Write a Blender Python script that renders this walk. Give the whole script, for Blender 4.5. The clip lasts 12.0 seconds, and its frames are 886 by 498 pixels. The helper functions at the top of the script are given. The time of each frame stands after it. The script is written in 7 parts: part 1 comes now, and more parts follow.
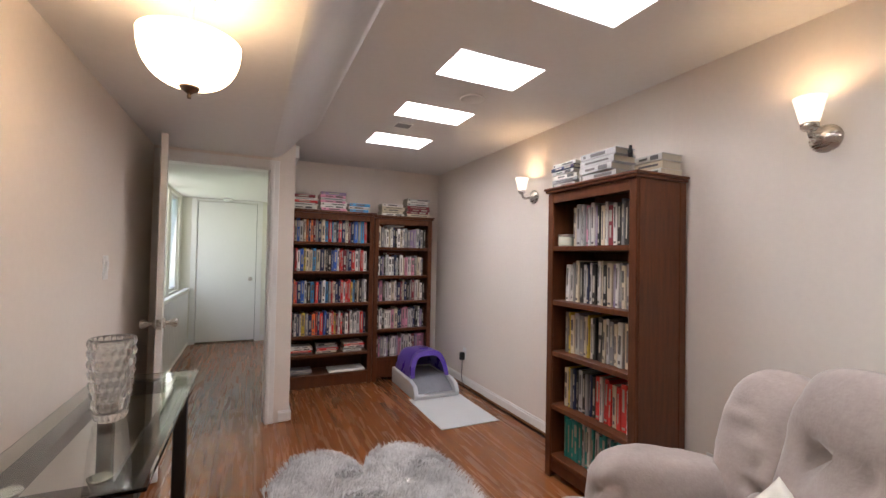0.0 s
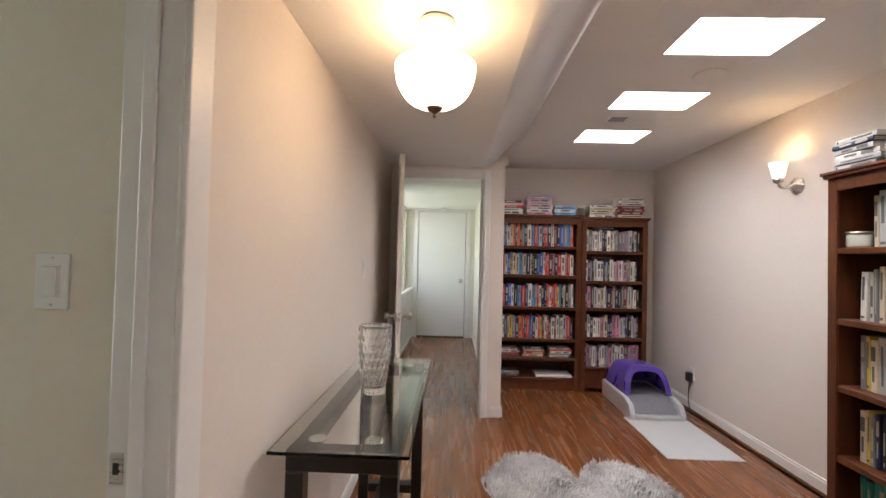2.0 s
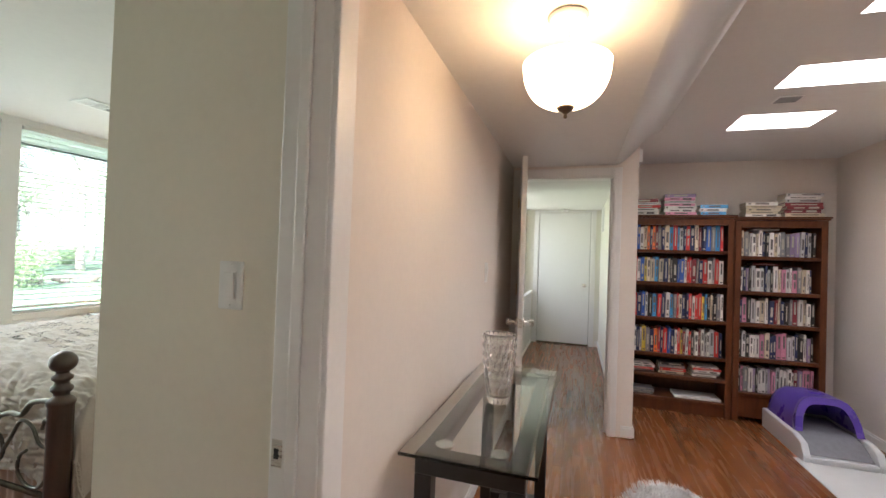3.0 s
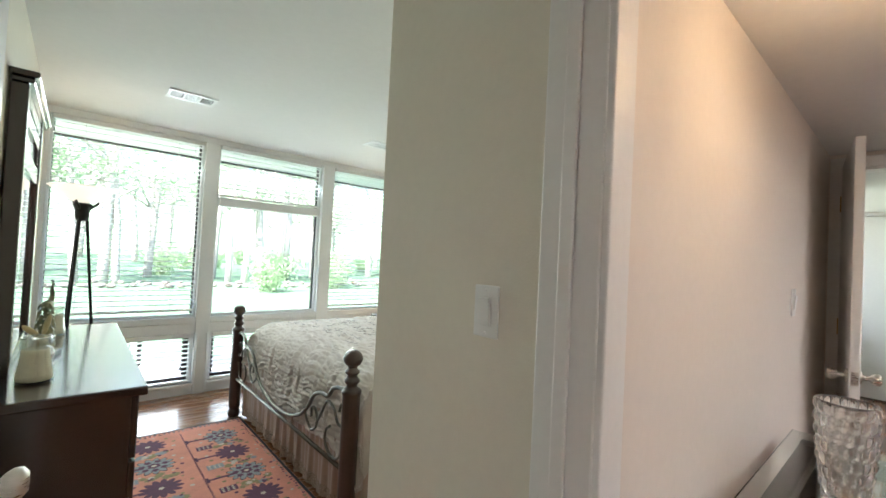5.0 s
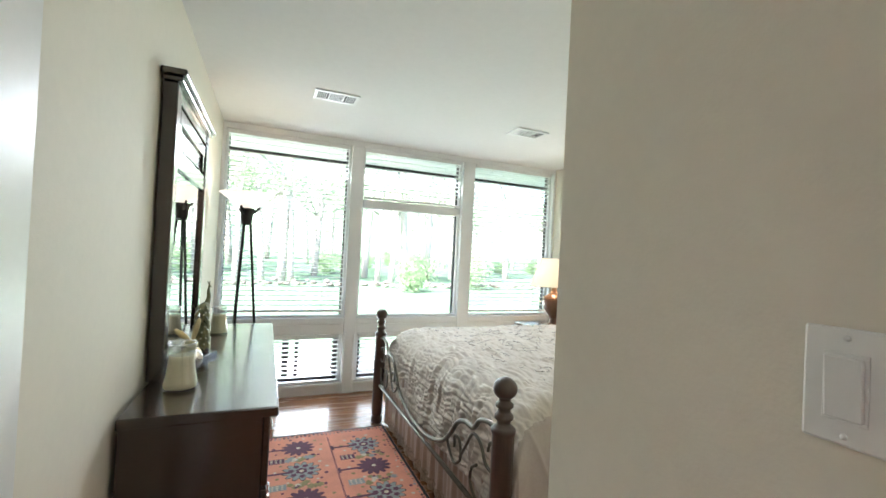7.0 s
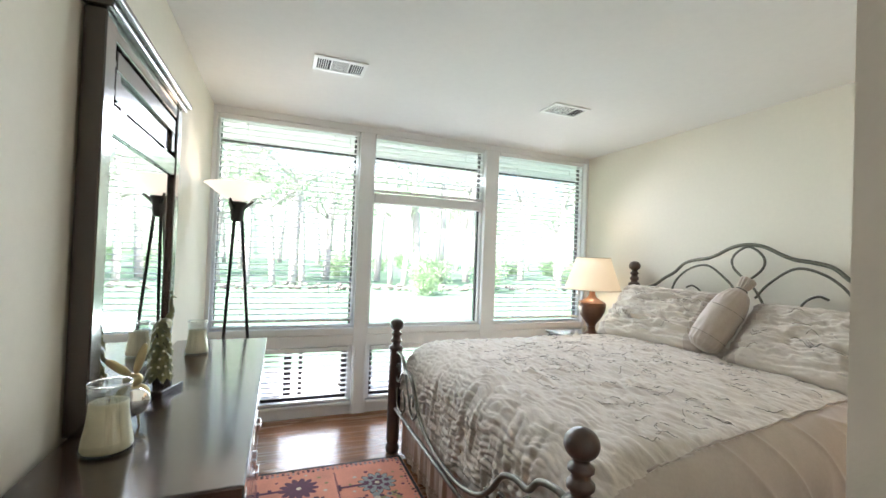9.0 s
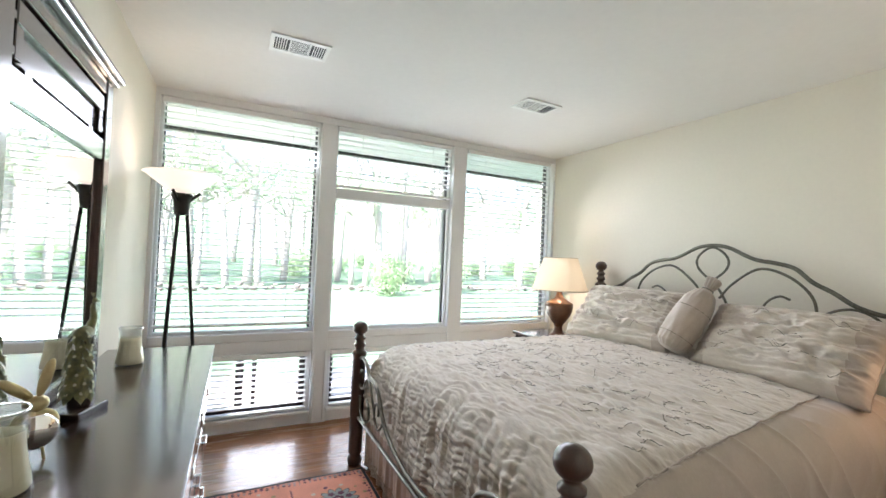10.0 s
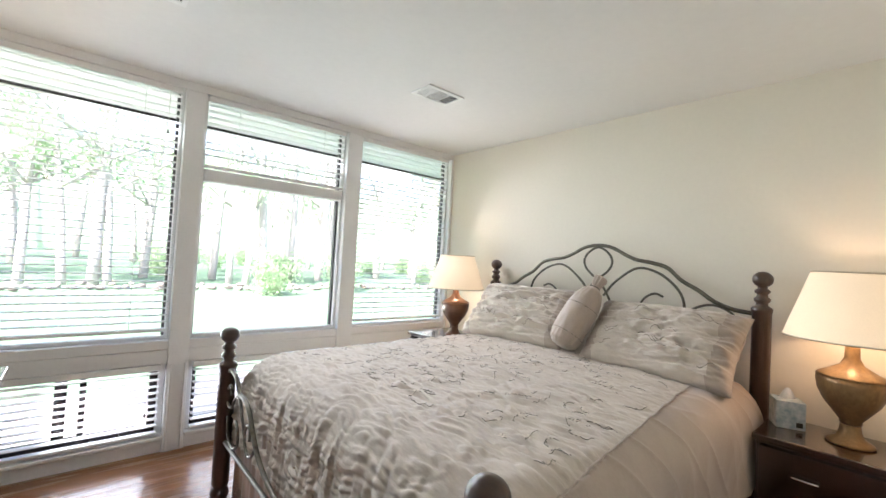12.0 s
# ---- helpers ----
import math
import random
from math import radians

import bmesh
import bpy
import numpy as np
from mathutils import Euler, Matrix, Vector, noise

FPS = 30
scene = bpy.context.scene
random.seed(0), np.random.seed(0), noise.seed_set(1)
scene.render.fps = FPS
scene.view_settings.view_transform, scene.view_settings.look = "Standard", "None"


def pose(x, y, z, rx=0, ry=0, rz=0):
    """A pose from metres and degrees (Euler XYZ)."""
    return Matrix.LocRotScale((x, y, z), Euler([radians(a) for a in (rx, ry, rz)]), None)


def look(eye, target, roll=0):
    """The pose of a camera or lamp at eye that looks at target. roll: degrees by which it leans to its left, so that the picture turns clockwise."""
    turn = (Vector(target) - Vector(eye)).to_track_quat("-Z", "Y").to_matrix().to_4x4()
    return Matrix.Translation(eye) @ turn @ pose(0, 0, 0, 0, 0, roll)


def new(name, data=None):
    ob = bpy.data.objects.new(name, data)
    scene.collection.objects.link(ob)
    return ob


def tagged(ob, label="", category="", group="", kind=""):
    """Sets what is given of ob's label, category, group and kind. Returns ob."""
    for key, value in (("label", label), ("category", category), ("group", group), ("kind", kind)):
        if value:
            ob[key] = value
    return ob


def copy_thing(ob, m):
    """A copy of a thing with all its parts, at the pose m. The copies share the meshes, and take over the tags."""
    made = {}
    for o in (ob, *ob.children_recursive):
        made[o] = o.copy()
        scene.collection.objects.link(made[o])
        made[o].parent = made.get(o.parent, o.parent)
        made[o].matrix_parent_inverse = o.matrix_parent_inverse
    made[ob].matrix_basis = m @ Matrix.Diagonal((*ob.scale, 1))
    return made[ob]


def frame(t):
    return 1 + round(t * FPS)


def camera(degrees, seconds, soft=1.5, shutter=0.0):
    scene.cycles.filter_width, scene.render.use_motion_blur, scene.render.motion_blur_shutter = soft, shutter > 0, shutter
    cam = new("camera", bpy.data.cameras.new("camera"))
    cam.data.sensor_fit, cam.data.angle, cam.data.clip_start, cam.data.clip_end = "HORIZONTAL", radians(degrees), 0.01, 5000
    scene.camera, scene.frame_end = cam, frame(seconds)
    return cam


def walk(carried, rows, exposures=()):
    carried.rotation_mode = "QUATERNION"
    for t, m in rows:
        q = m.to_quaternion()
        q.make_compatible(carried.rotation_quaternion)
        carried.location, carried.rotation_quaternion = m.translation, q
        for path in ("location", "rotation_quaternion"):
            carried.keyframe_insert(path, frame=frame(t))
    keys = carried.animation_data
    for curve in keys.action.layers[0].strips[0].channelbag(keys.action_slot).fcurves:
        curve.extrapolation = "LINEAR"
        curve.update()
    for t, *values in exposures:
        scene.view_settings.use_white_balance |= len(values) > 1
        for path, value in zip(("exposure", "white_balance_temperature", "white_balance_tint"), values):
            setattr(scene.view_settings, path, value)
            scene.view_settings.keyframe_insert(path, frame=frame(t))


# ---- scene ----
cam = camera(93.4, 12.0)
PATH = [
    (0, (-0.037, 0.322, 1.304), (0.8, 2.138, 1.346), 1.1),
    (0.5, (-0.066, 0.345, 1.302), (0.586, 2.236, 1.343), 1.2),
    (1, (-0.087, 0.351, 1.290), (0.351, 2.302, 1.334), 1.3),
    (1.5, (-0.108, 0.358, 1.292), (0.1, 2.346, 1.334), 1.3),
    (2, (-0.131, 0.368, 1.292), (-0.188, 2.367, 1.337), 1.4),
    (2.5, (-0.148, 0.384, 1.302), (-0.486, 2.355, 1.345), 1.6),
    (2.7, (-0.155, 0.389, 1.307), (-0.603, 2.338, 1.346), 1.8),
    (4.3, (-0.225, 0.449, 1.336), (-1.46, 2.022, 1.375), 2.3),
    (4.5, (-0.247, 0.464, 1.336), (-1.567, 1.965, 1.38), 2.45),
    (5, (-0.32, 0.507, 1.338), (-1.821, 1.827, 1.385), 2.85),
    (5.5, (-0.403, 0.549, 1.338), (-2.038, 1.700, 1.384), 3.15),
    (6, (-0.505, 0.594, 1.344), (-2.239, 1.590, 1.379), 3.35),
    (6.5, (-0.617, 0.637, 1.347), (-2.416, 1.509, 1.369), 3.25),
    (7, (-0.733, 0.673, 1.337), (-2.576, 1.450, 1.360), 2.9),
    (9, (-1.213, 0.784, 1.314), (-3.077, 1.508, 1.345), 2.2),
    (9.5, (-1.293, 0.792, 1.311), (-3.13, 1.583, 1.346), 2.3),
    (10, (-1.352, 0.802, 1.305), (-3.142, 1.692, 1.345), 2.45),
    (10.5, (-1.403, 0.821, 1.305), (-3.137, 1.817, 1.343), 2.75),
    (11, (-1.454, 0.849, 1.302), (-3.124, 1.948, 1.346), 2.95),
    (11.5, (-1.500, 0.880, 1.300), (-3.098, 2.081, 1.348), 3.1),
    (12, (-1.542, 0.906, 1.292), (-3.052, 2.216, 1.349), 3.2),
]
# seconds, stops, kelvin, tint
EXPOSURE = [(0.0, 2.95, 6250, 15), (2.0, 3.05, 6300, 14), (3.5, 3.12, 6300, 13), (5.5, 3.12, 6050, 10), (7.0, 3.22, 6150, 14), (9.0, 3.05, 6150, 19), (12.0, 3.05, 6250, 24)]
walk(cam, [(t, look(e, g, r)) for t, e, g, r in PATH], EXPOSURE)

# ---- world, sun ----
world = bpy.data.worlds.new("sky")
scene.world = world
world.use_nodes = True
wn = world.node_tree.nodes
sky = wn.new("ShaderNodeTexSky")
sky.sky_type = 'NISHITA'
sky.sun_disc = False
sky.sun_elevation = radians(48)
sky.sun_rotation = radians(150)
sky.dust_density = 3.0
world.node_tree.links.new(sky.outputs[0], wn["Background"].inputs[0])
wn["Background"].inputs[1].default_value = 0.10

sun_data = bpy.data.lights.new("sun", 'SUN')
sun_data.energy = 4.0
sun_data.angle = radians(0.6)
sun_data.color = (1.0, 0.95, 0.86)
sun = new("sun", sun_data)
# from the south-east over the roof: the window wall stays in shade
sun.matrix_world = look((6, -9, 12), (0, 0, 0))


def area_light(name, m, w, h, energy, color, spread=180):
    d = bpy.data.lights.new(name, 'AREA')
    d.shape, d.size, d.size_y, d.energy, d.color = 'RECTANGLE', w, h, energy, color
    d.spread = radians(spread)
    o = new(name, d)
    o.matrix_world = m
    return o


def bulb(name, loc, energy, color, radius=0.03):
    d = bpy.data.lights.new(name, 'POINT')
    d.energy, d.color, d.shadow_soft_size = energy, color, radius
    o = new(name, d)
    o.location = loc
    return o


WARM = (1.0, 0.74, 0.48)
DAY = (0.88, 0.965, 1.0)
# daylight standing in the three tall panes, the low panes, the skylights and the stairwell window
for y0, y1 in ((0.78, 1.33), (1.50, 2.49), (2.66, 3.20)):
    area_light("window_daylight", look((-4.625, (y0 + y1) / 2, 2.10), (0, (y0 + y1) / 2, -1.0)), y1 - y0, 0.30, 1.08, DAY, 112)
    area_light("lawn_daylight", look((-4.625, (y0 + y1) / 2, 0.78), (-2, (y0 + y1) / 2, 1.7)), y1 - y0, 0.12, 0.46, (0.82, 1.0, 0.90), 150)
    area_light("low_window_daylight", look((-4.70, (y0 + y1) / 2, 0.33), (0, (y0 + y1) / 2, 0.33)), y1 - y0 - 0.1, 0.36, 0.7, DAY, 150)
# the two southern skylights are unseen, added on the row's spacing to light the passage
for y0 in (-0.17, 0.57, 1.30, 2.07, 2.83, 3.57):
    area_light("skylight_daylight", look((1.09, y0 + 0.15, 2.44), (1.09, y0 + 0.15, 0)), 0.46, 0.27, 1.6 if y0 < 0 else 0.3 if y0 < 1 else (0.6 if y0 < 1.5 else 1.3), (1.0, 0.99, 0.97))
area_light("stair_daylight", look((-1.00, 6.2, 1.5), (2, 6.2, 1.2)), 1.6, 1.1, 1.5, (1.0, 0.94, 0.78))
bulb("ceiling_bulb", (-0.207, 1.70, 1.862), 0.34, (1.0, 0.66, 0.38), 0.05)
bulb("sconce_bulb", (1.88, 1.174, 1.915), 0.24, (1.0, 0.68, 0.39))
bulb("sconce_bulb", (1.88, 3.027, 1.915), 0.26, (1.0, 0.68, 0.39))
bulb("table_lamp_bulb", (-4.17, 3.36, 1.18), 0.6, WARM)
bulb("table_lamp_bulb", (-1.737, 3.44, 1.20), 0.45, WARM)
bulb("floor_lamp_bulb", (-4.02, 0.53, 1.66), 0.14, WARM)

# ---- building helpers ----
def part(name, bm, material, parent=None, label="", smooth=False):
    """Link a bmesh as one mesh object, under a thing or a part if one is given."""
    me = bpy.data.meshes.new(name)
    bm.normal_update()
    bm.to_mesh(me)
    bm.free()
    if smooth:
        me.polygons.foreach_set("use_smooth", [True] * len(me.polygons))
    for m in (material if isinstance(material, (list, tuple)) else [material]):
        me.materials.append(m)
    ob = new(name, me)
    if parent is not None:
        ob.parent = parent
    if label:
        ob["label"] = label
    return ob


def thing(name, loc, label, category, group="", turn=0.0):
    ob = new(name)
    ob.empty_display_size = 0.1
    ob.matrix_world = pose(*loc, 0, 0, turn)
    return tagged(ob, label, category, group)


def box(bm, x0, y0, z0, x1, y1, z1, bevel=0.0, seg=2, mi=0):
    vs = [bm.verts.new(p) for p in ((x0, y0, z0), (x1, y0, z0), (x1, y1, z0), (x0, y1, z0),
                                    (x0, y0, z1), (x1, y0, z1), (x1, y1, z1), (x0, y1, z1))]
    fs = [bm.faces.new([vs[i] for i in q]) for q in ((3, 2, 1, 0), (4, 5, 6, 7), (0, 1, 5, 4), (1, 2, 6, 5), (2, 3, 7, 6), (3, 0, 4, 7))]
    for f in fs:
        f.material_index = mi
    if bevel > 0:
        es = list({e for f in fs for e in f.edges})
        r = bmesh.ops.bevel(bm, geom=es, offset=bevel, segments=seg, affect='EDGES', profile=0.5)
        for f in r["faces"]:
            f.material_index = mi
    return vs


def new_box(x0, y0, z0, x1, y1, z1, bevel=0.0, seg=2):
    bm = bmesh.new()
    box(bm, x0, y0, z0, x1, y1, z1, bevel, seg)
    return bm


def lathe(bm, profile, center=(0, 0, 0), n=24, m=None, mi=0, ripple=None):
    """Turn (radius, height) pairs about z. ripple(angle, i) scales the radius."""
    rings = []
    for i, (r, z) in enumerate(profile):
        ring = []
        for k in range(n):
            a = 2 * math.pi * k / n
            rr = r * (ripple(a, i) if ripple else 1.0)
            v = Vector((rr * math.cos(a), rr * math.sin(a), z))
            if m is not None:
                v = m @ v
            ring.append(bm.verts.new(v + Vector(center)))
        rings.append(ring)
    for a, b in zip(rings, rings[1:]):
        for k in range(n):
            f = bm.faces.new((a[k], a[(k + 1) % n], b[(k + 1) % n], b[k]))
            f.material_index = mi
            f.smooth = True
    for ring, flip in ((rings[0], True), (rings[-1], False)):
        if profile[0 if flip else -1][0] > 1e-4:
            f = bm.faces.new(ring[::-1] if flip else ring)
            f.material_index = mi
    return rings


def tube(bm, pts, r, n=8, mi=0, radii=None, flat=1.0):
    """A round bar along a line of points."""
    pts = [Vector(p) for p in pts]
    rings = []
    for i, p in enumerate(pts):
        t = (pts[min(i + 1, len(pts) - 1)] - pts[max(i - 1, 0)]).normalized()
        up = Vector((0, 0, 1)) if abs(t.z) < 0.95 else Vector((0, 1, 0))
        a = t.cross(up).normalized()
        b = a.cross(t).normalized()
        rr = radii[i] if radii else r
        rings.append([bm.verts.new(p + a * (rr * flat * math.cos(2 * math.pi * k / n)) + b * (rr * math.sin(2 * math.pi * k / n))) for k in range(n)])
    for a, b in zip(rings, rings[1:]):
        for k in range(n):
            f = bm.faces.new((a[k], a[(k + 1) % n], b[(k + 1) % n], b[k]))
            f.smooth = True
            f.material_index = mi
    for ring in (rings[0][::-1], rings[-1]):
        f = bm.faces.new(ring)
        f.material_index = mi
    return rings


def arc(cx, cz, rx, rz, a0, a1, n=14, y=0.0):
    return [(cx + rx * math.cos(radians(a0 + (a1 - a0) * i / n)), y, cz + rz * math.sin(radians(a0 + (a1 - a0) * i / n))) for i in range(n + 1)]


def smooth_line(pts, n=8):
    """Points along a soft curve through pts."""
    P = [Vector(p) for p in pts]
    P = [2 * P[0] - P[1]] + P + [2 * P[-1] - P[-2]]
    out = []
    for i in range(1, len(P) - 2):
        for k in range(n):
            t = k / n
            out.append(0.5 * ((2 * P[i]) + (P[i + 1] - P[i - 1]) * t + (2 * P[i - 1] - 5 * P[i] + 4 * P[i + 1] - P[i + 2]) * t * t
                              + (3 * P[i] - P[i - 1] - 3 * P[i + 1] + P[i + 2]) * t ** 3))
    out.append(P[-2])
    return out


def sheet(bm, fn, nu, nv, mi=0, smooth=True):
    """A grid of faces over u, v in 0..1."""
    g = [[bm.verts.new(fn(i / nu, j / nv)) for j in range(nv + 1)] for i in range(nu + 1)]
    for i in range(nu):
        for j in range(nv):
            f = bm.faces.new((g[i][j], g[i + 1][j], g[i + 1][j + 1], g[i][j + 1]))
            f.smooth = smooth
            f.material_index = mi
    return g


def pillow_mesh(bm, w, d, h, n=18, pinch=0.10, crease=0.008, seed=0.0, mi=0):
    """A stuffed cushion lying flat, w by d, thickness h."""
    def side(s):
        def fn(u, v):
            a, b = 2 * u - 1, 2 * v - 1
            full = (max(0.0, 1 - a ** 4) * max(0.0, 1 - b ** 4)) ** 0.42
            x = a * (1 - pinch * (1 - b * b)) * w / 2
            y = b * (1 - pinch * (1 - a * a)) * d / 2
            k = noise.noise(Vector((a * 2.2 + seed, b * 5.5, s * 3.0))) + 0.5 * noise.noise(Vector((a * 6 + seed, b * 12, s))) + 0.28 - 0.55 * abs(noise.noise(Vector((a * 7 + seed, b * 17, s))))
            return Vector((x, y, s * full * (h / 2 + crease * 2 * k) + 0.002 * s))
        return fn
    sheet(bm, side(1), n, n, mi)
    g = sheet(bm, side(-1), n, n, mi)
    return g


def wpart(name, bm, material, parent, label="", smooth=False, under=None):
    """part() for a mesh that was laid out in room coordinates."""
    bmesh.ops.transform(bm, matrix=parent.matrix_world.inverted(), verts=bm.verts)
    return part(name, bm, material, under or parent, label, smooth)


def superellipsoid(bm, c, sx, sy, sz, e=0.45, nu=28, nv=16, wrinkle=0.0, seed=0.0, m=None):
    """A soft box with round edges; e near 0 is boxy, 1 is an ellipsoid."""
    def pw(v, k):
        return math.copysign(abs(v) ** k, v)
    rings = []
    for j in range(nv + 1):
        ph = -math.pi / 2 + math.pi * j / nv
        ring = []
        for i in range(nu):
            th = 2 * math.pi * i / nu
            p = Vector((sx / 2 * pw(math.cos(ph), e) * pw(math.cos(th), e), sy / 2 * pw(math.cos(ph), e) * pw(math.sin(th), e), sz / 2 * pw(math.sin(ph), e)))
            if wrinkle:
                k = noise.noise(Vector((p.x * 9 + seed, p.y * 9, p.z * 9))) + 0.6 * noise.noise(Vector((p.x * 22 + seed, p.y * 8, p.z * 22)))
                p += p.normalized() * k * wrinkle
            if m is not None:
                p = m @ p
            ring.append(bm.verts.new(p + Vector(c)))
        rings.append(ring)
    for a, b in zip(rings, rings[1:]):
        for k in range(nu):
            f = bm.faces.new((a[k], a[(k + 1) % nu], b[(k + 1) % nu], b[k]))
            f.smooth = True
    bmesh.ops.remove_doubles(bm, verts=rings[0] + rings[-1], dist=1e-5)


# ---- materials ----
def mat(name, color, rough=0.5, metal=0.0, var=0.06, scale=6.0, fine=80.0, bump=0.0, bump_scale=60.0, stretch=(1, 1, 1),
        coat=0.0, spec=0.5, color2=None, per_object=0.0, per_island=0.0, emit=None, emit_strength=0.0, sheen=0.0, transmission=0.0):
    m = bpy.data.materials.new(name)
    m.use_nodes = True
    nt = m.node_tree
    p = nt.nodes["Principled BSDF"]
    L = nt.links.new
    tc = nt.nodes.new("ShaderNodeTexCoord")
    mp = nt.nodes.new("ShaderNodeMapping")
    mp.inputs["Scale"].default_value = stretch
    L(tc.outputs["Object"], mp.inputs["Vector"])
    n1 = nt.nodes.new("ShaderNodeTexNoise")
    n1.inputs["Scale"].default_value, n1.inputs["Detail"].default_value = scale, 4
    n2 = nt.nodes.new("ShaderNodeTexNoise")
    n2.inputs["Scale"].default_value, n2.inputs["Detail"].default_value = fine, 3
    L(mp.outputs[0], n1.inputs["Vector"])
    L(mp.outputs[0], n2.inputs["Vector"])
    add = nt.nodes.new("ShaderNodeMath")
    add.operation = 'MULTIPLY_ADD'
    add.inputs[1].default_value = 0.45
    L(n2.outputs["Fac"], add.inputs[0])
    half = nt.nodes.new("ShaderNodeMath")
    half.operation = 'MULTIPLY'
    half.inputs[1].default_value = 0.55
    L(n1.outputs["Fac"], half.inputs[0])
    L(half.outputs[0], add.inputs[2])
    ramp = nt.nodes.new("ShaderNodeValToRGB")
    c2 = color2 or tuple(c * (1 - 2.2 * var) for c in color)
    c1 = color if color2 else tuple(min(1.0, c * (1 + var)) for c in color)
    ramp.color_ramp.elements[0].position, ramp.color_ramp.elements[1].position = 0.33, 0.67
    ramp.color_ramp.elements[0].color, ramp.color_ramp.elements[1].color = (*c2, 1), (*c1, 1)
    L(add.outputs[0], ramp.inputs[0])
    out = ramp.outputs[0]
    if per_object:
        oi = nt.nodes.new("ShaderNodeObjectInfo")
        hv = nt.nodes.new("ShaderNodeHueSaturation")
        rg = nt.nodes.new("ShaderNodeMapRange")
        rg.inputs[3].default_value, rg.inputs[4].default_value = 1 - per_object, 1 + per_object
        L(oi.outputs["Random"], rg.inputs[0])
        L(rg.outputs[0], hv.inputs["Value"])
        L(out, hv.inputs["Color"])
        out = hv.outputs[0]
    if per_island:
        ge = nt.nodes.new("ShaderNodeNewGeometry")
        hv = nt.nodes.new("ShaderNodeHueSaturation")
        rg = nt.nodes.new("ShaderNodeMapRange")
        rg.inputs[3].default_value, rg.inputs[4].default_value = 1 - per_island, 1 + per_island
        L(ge.outputs["Random Per Island"], rg.inputs[0])
        L(rg.outputs[0], hv.inputs["Value"])
        L(out, hv.inputs["Color"])
        out = hv.outputs[0]
    L(out, p.inputs["Base Color"])
    rr = nt.nodes.new("ShaderNodeMapRange")
    rr.inputs[3].default_value, rr.inputs[4].default_value = max(0.02, rough * 0.85), min(1, rough * 1.15)
    L(n1.outputs["Fac"], rr.inputs[0])
    L(rr.outputs[0], p.inputs["Roughness"])
    p.inputs["Metallic"].default_value = metal
    p.inputs["Specular IOR Level"].default_value = spec
    p.inputs["Coat Weight"].default_value = coat
    p.inputs["Coat Roughness"].default_value = 0.12
    p.inputs["Sheen Weight"].default_value = sheen
    p.inputs["Transmission Weight"].default_value = transmission
    if bump:
        nb = nt.nodes.new("ShaderNodeTexNoise")
        nb.inputs["Scale"].default_value, nb.inputs["Detail"].default_value = bump_scale, 5
        L(mp.outputs[0], nb.inputs["Vector"])
        b = nt.nodes.new("ShaderNodeBump")
        b.inputs["Strength"].default_value, b.inputs["Distance"].default_value = min(1, bump), 0.004
        L(nb.outputs["Fac"], b.inputs["Height"])
        L(b.outputs[0], p.inputs["Normal"])
    if emit:
        p.inputs["Emission Color"].default_value = (*emit, 1)
        p.inputs["Emission Strength"].default_value = emit_strength
    return m


def glass(name, color=(1, 1, 1), rough=0.0, ior=1.45):
    m = bpy.data.materials.new(name)
    m.use_nodes = True
    p = m.node_tree.nodes["Principled BSDF"]
    p.inputs["Base Color"].default_value = (*color, 1)
    p.inputs["Roughness"].default_value = rough
    p.inputs["IOR"].default_value = ior
    p.inputs["Transmission Weight"].default_value = 1.0
    return m


def thin_glass(name, tint=(1, 1, 1), gloss=0.06):
    """Window pane: clear with a faint reflection."""
    m = bpy.data.materials.new(name)
    m.use_nodes = True
    nt = m.node_tree
    nt.nodes.remove(nt.nodes["Principled BSDF"])
    tr = nt.nodes.new("ShaderNodeBsdfTransparent")
    tr.inputs[0].default_value = (*tint, 1)
    gl = nt.nodes.new("ShaderNodeBsdfGlossy")
    gl.inputs["Roughness"].default_value = 0.02
    mx = nt.nodes.new("ShaderNodeMixShader")
    mx.inputs[0].default_value = gloss
    nt.links.new(tr.outputs[0], mx.inputs[1])
    nt.links.new(gl.outputs[0], mx.inputs[2])
    nt.links.new(mx.outputs[0], nt.nodes["Material Output"].inputs[0])
    return m


M_den_wall = mat("den_wall_paint", (0.77, 0.705, 0.645), 0.75, var=0.015, scale=1.5, fine=40, bump=0.12, bump_scale=160)
M_bed_wall = mat("cream_wall_paint", (0.77, 0.72, 0.62), 0.75, var=0.015, scale=1.5, fine=40, bump=0.12, bump_scale=160)
M_ceil = mat("ceiling_paint", (0.76, 0.75, 0.73), 0.85, var=0.015, scale=1.2, fine=30, bump=0.1, bump_scale=120)
M_trim = mat("white_trim_gloss", (0.80, 0.79, 0.77), 0.32, var=0.015, scale=3, fine=60, bump=0.05, bump_scale=40)
M_door = mat("white_door_paint", (0.80, 0.80, 0.78), 0.36, var=0.015, scale=2, fine=60, bump=0.06, bump_scale=30)
M_hall_wall = mat("hall_wall_paint", (0.76, 0.74, 0.66), 0.75, var=0.015, scale=1.5, bump=0.1, bump_scale=160)
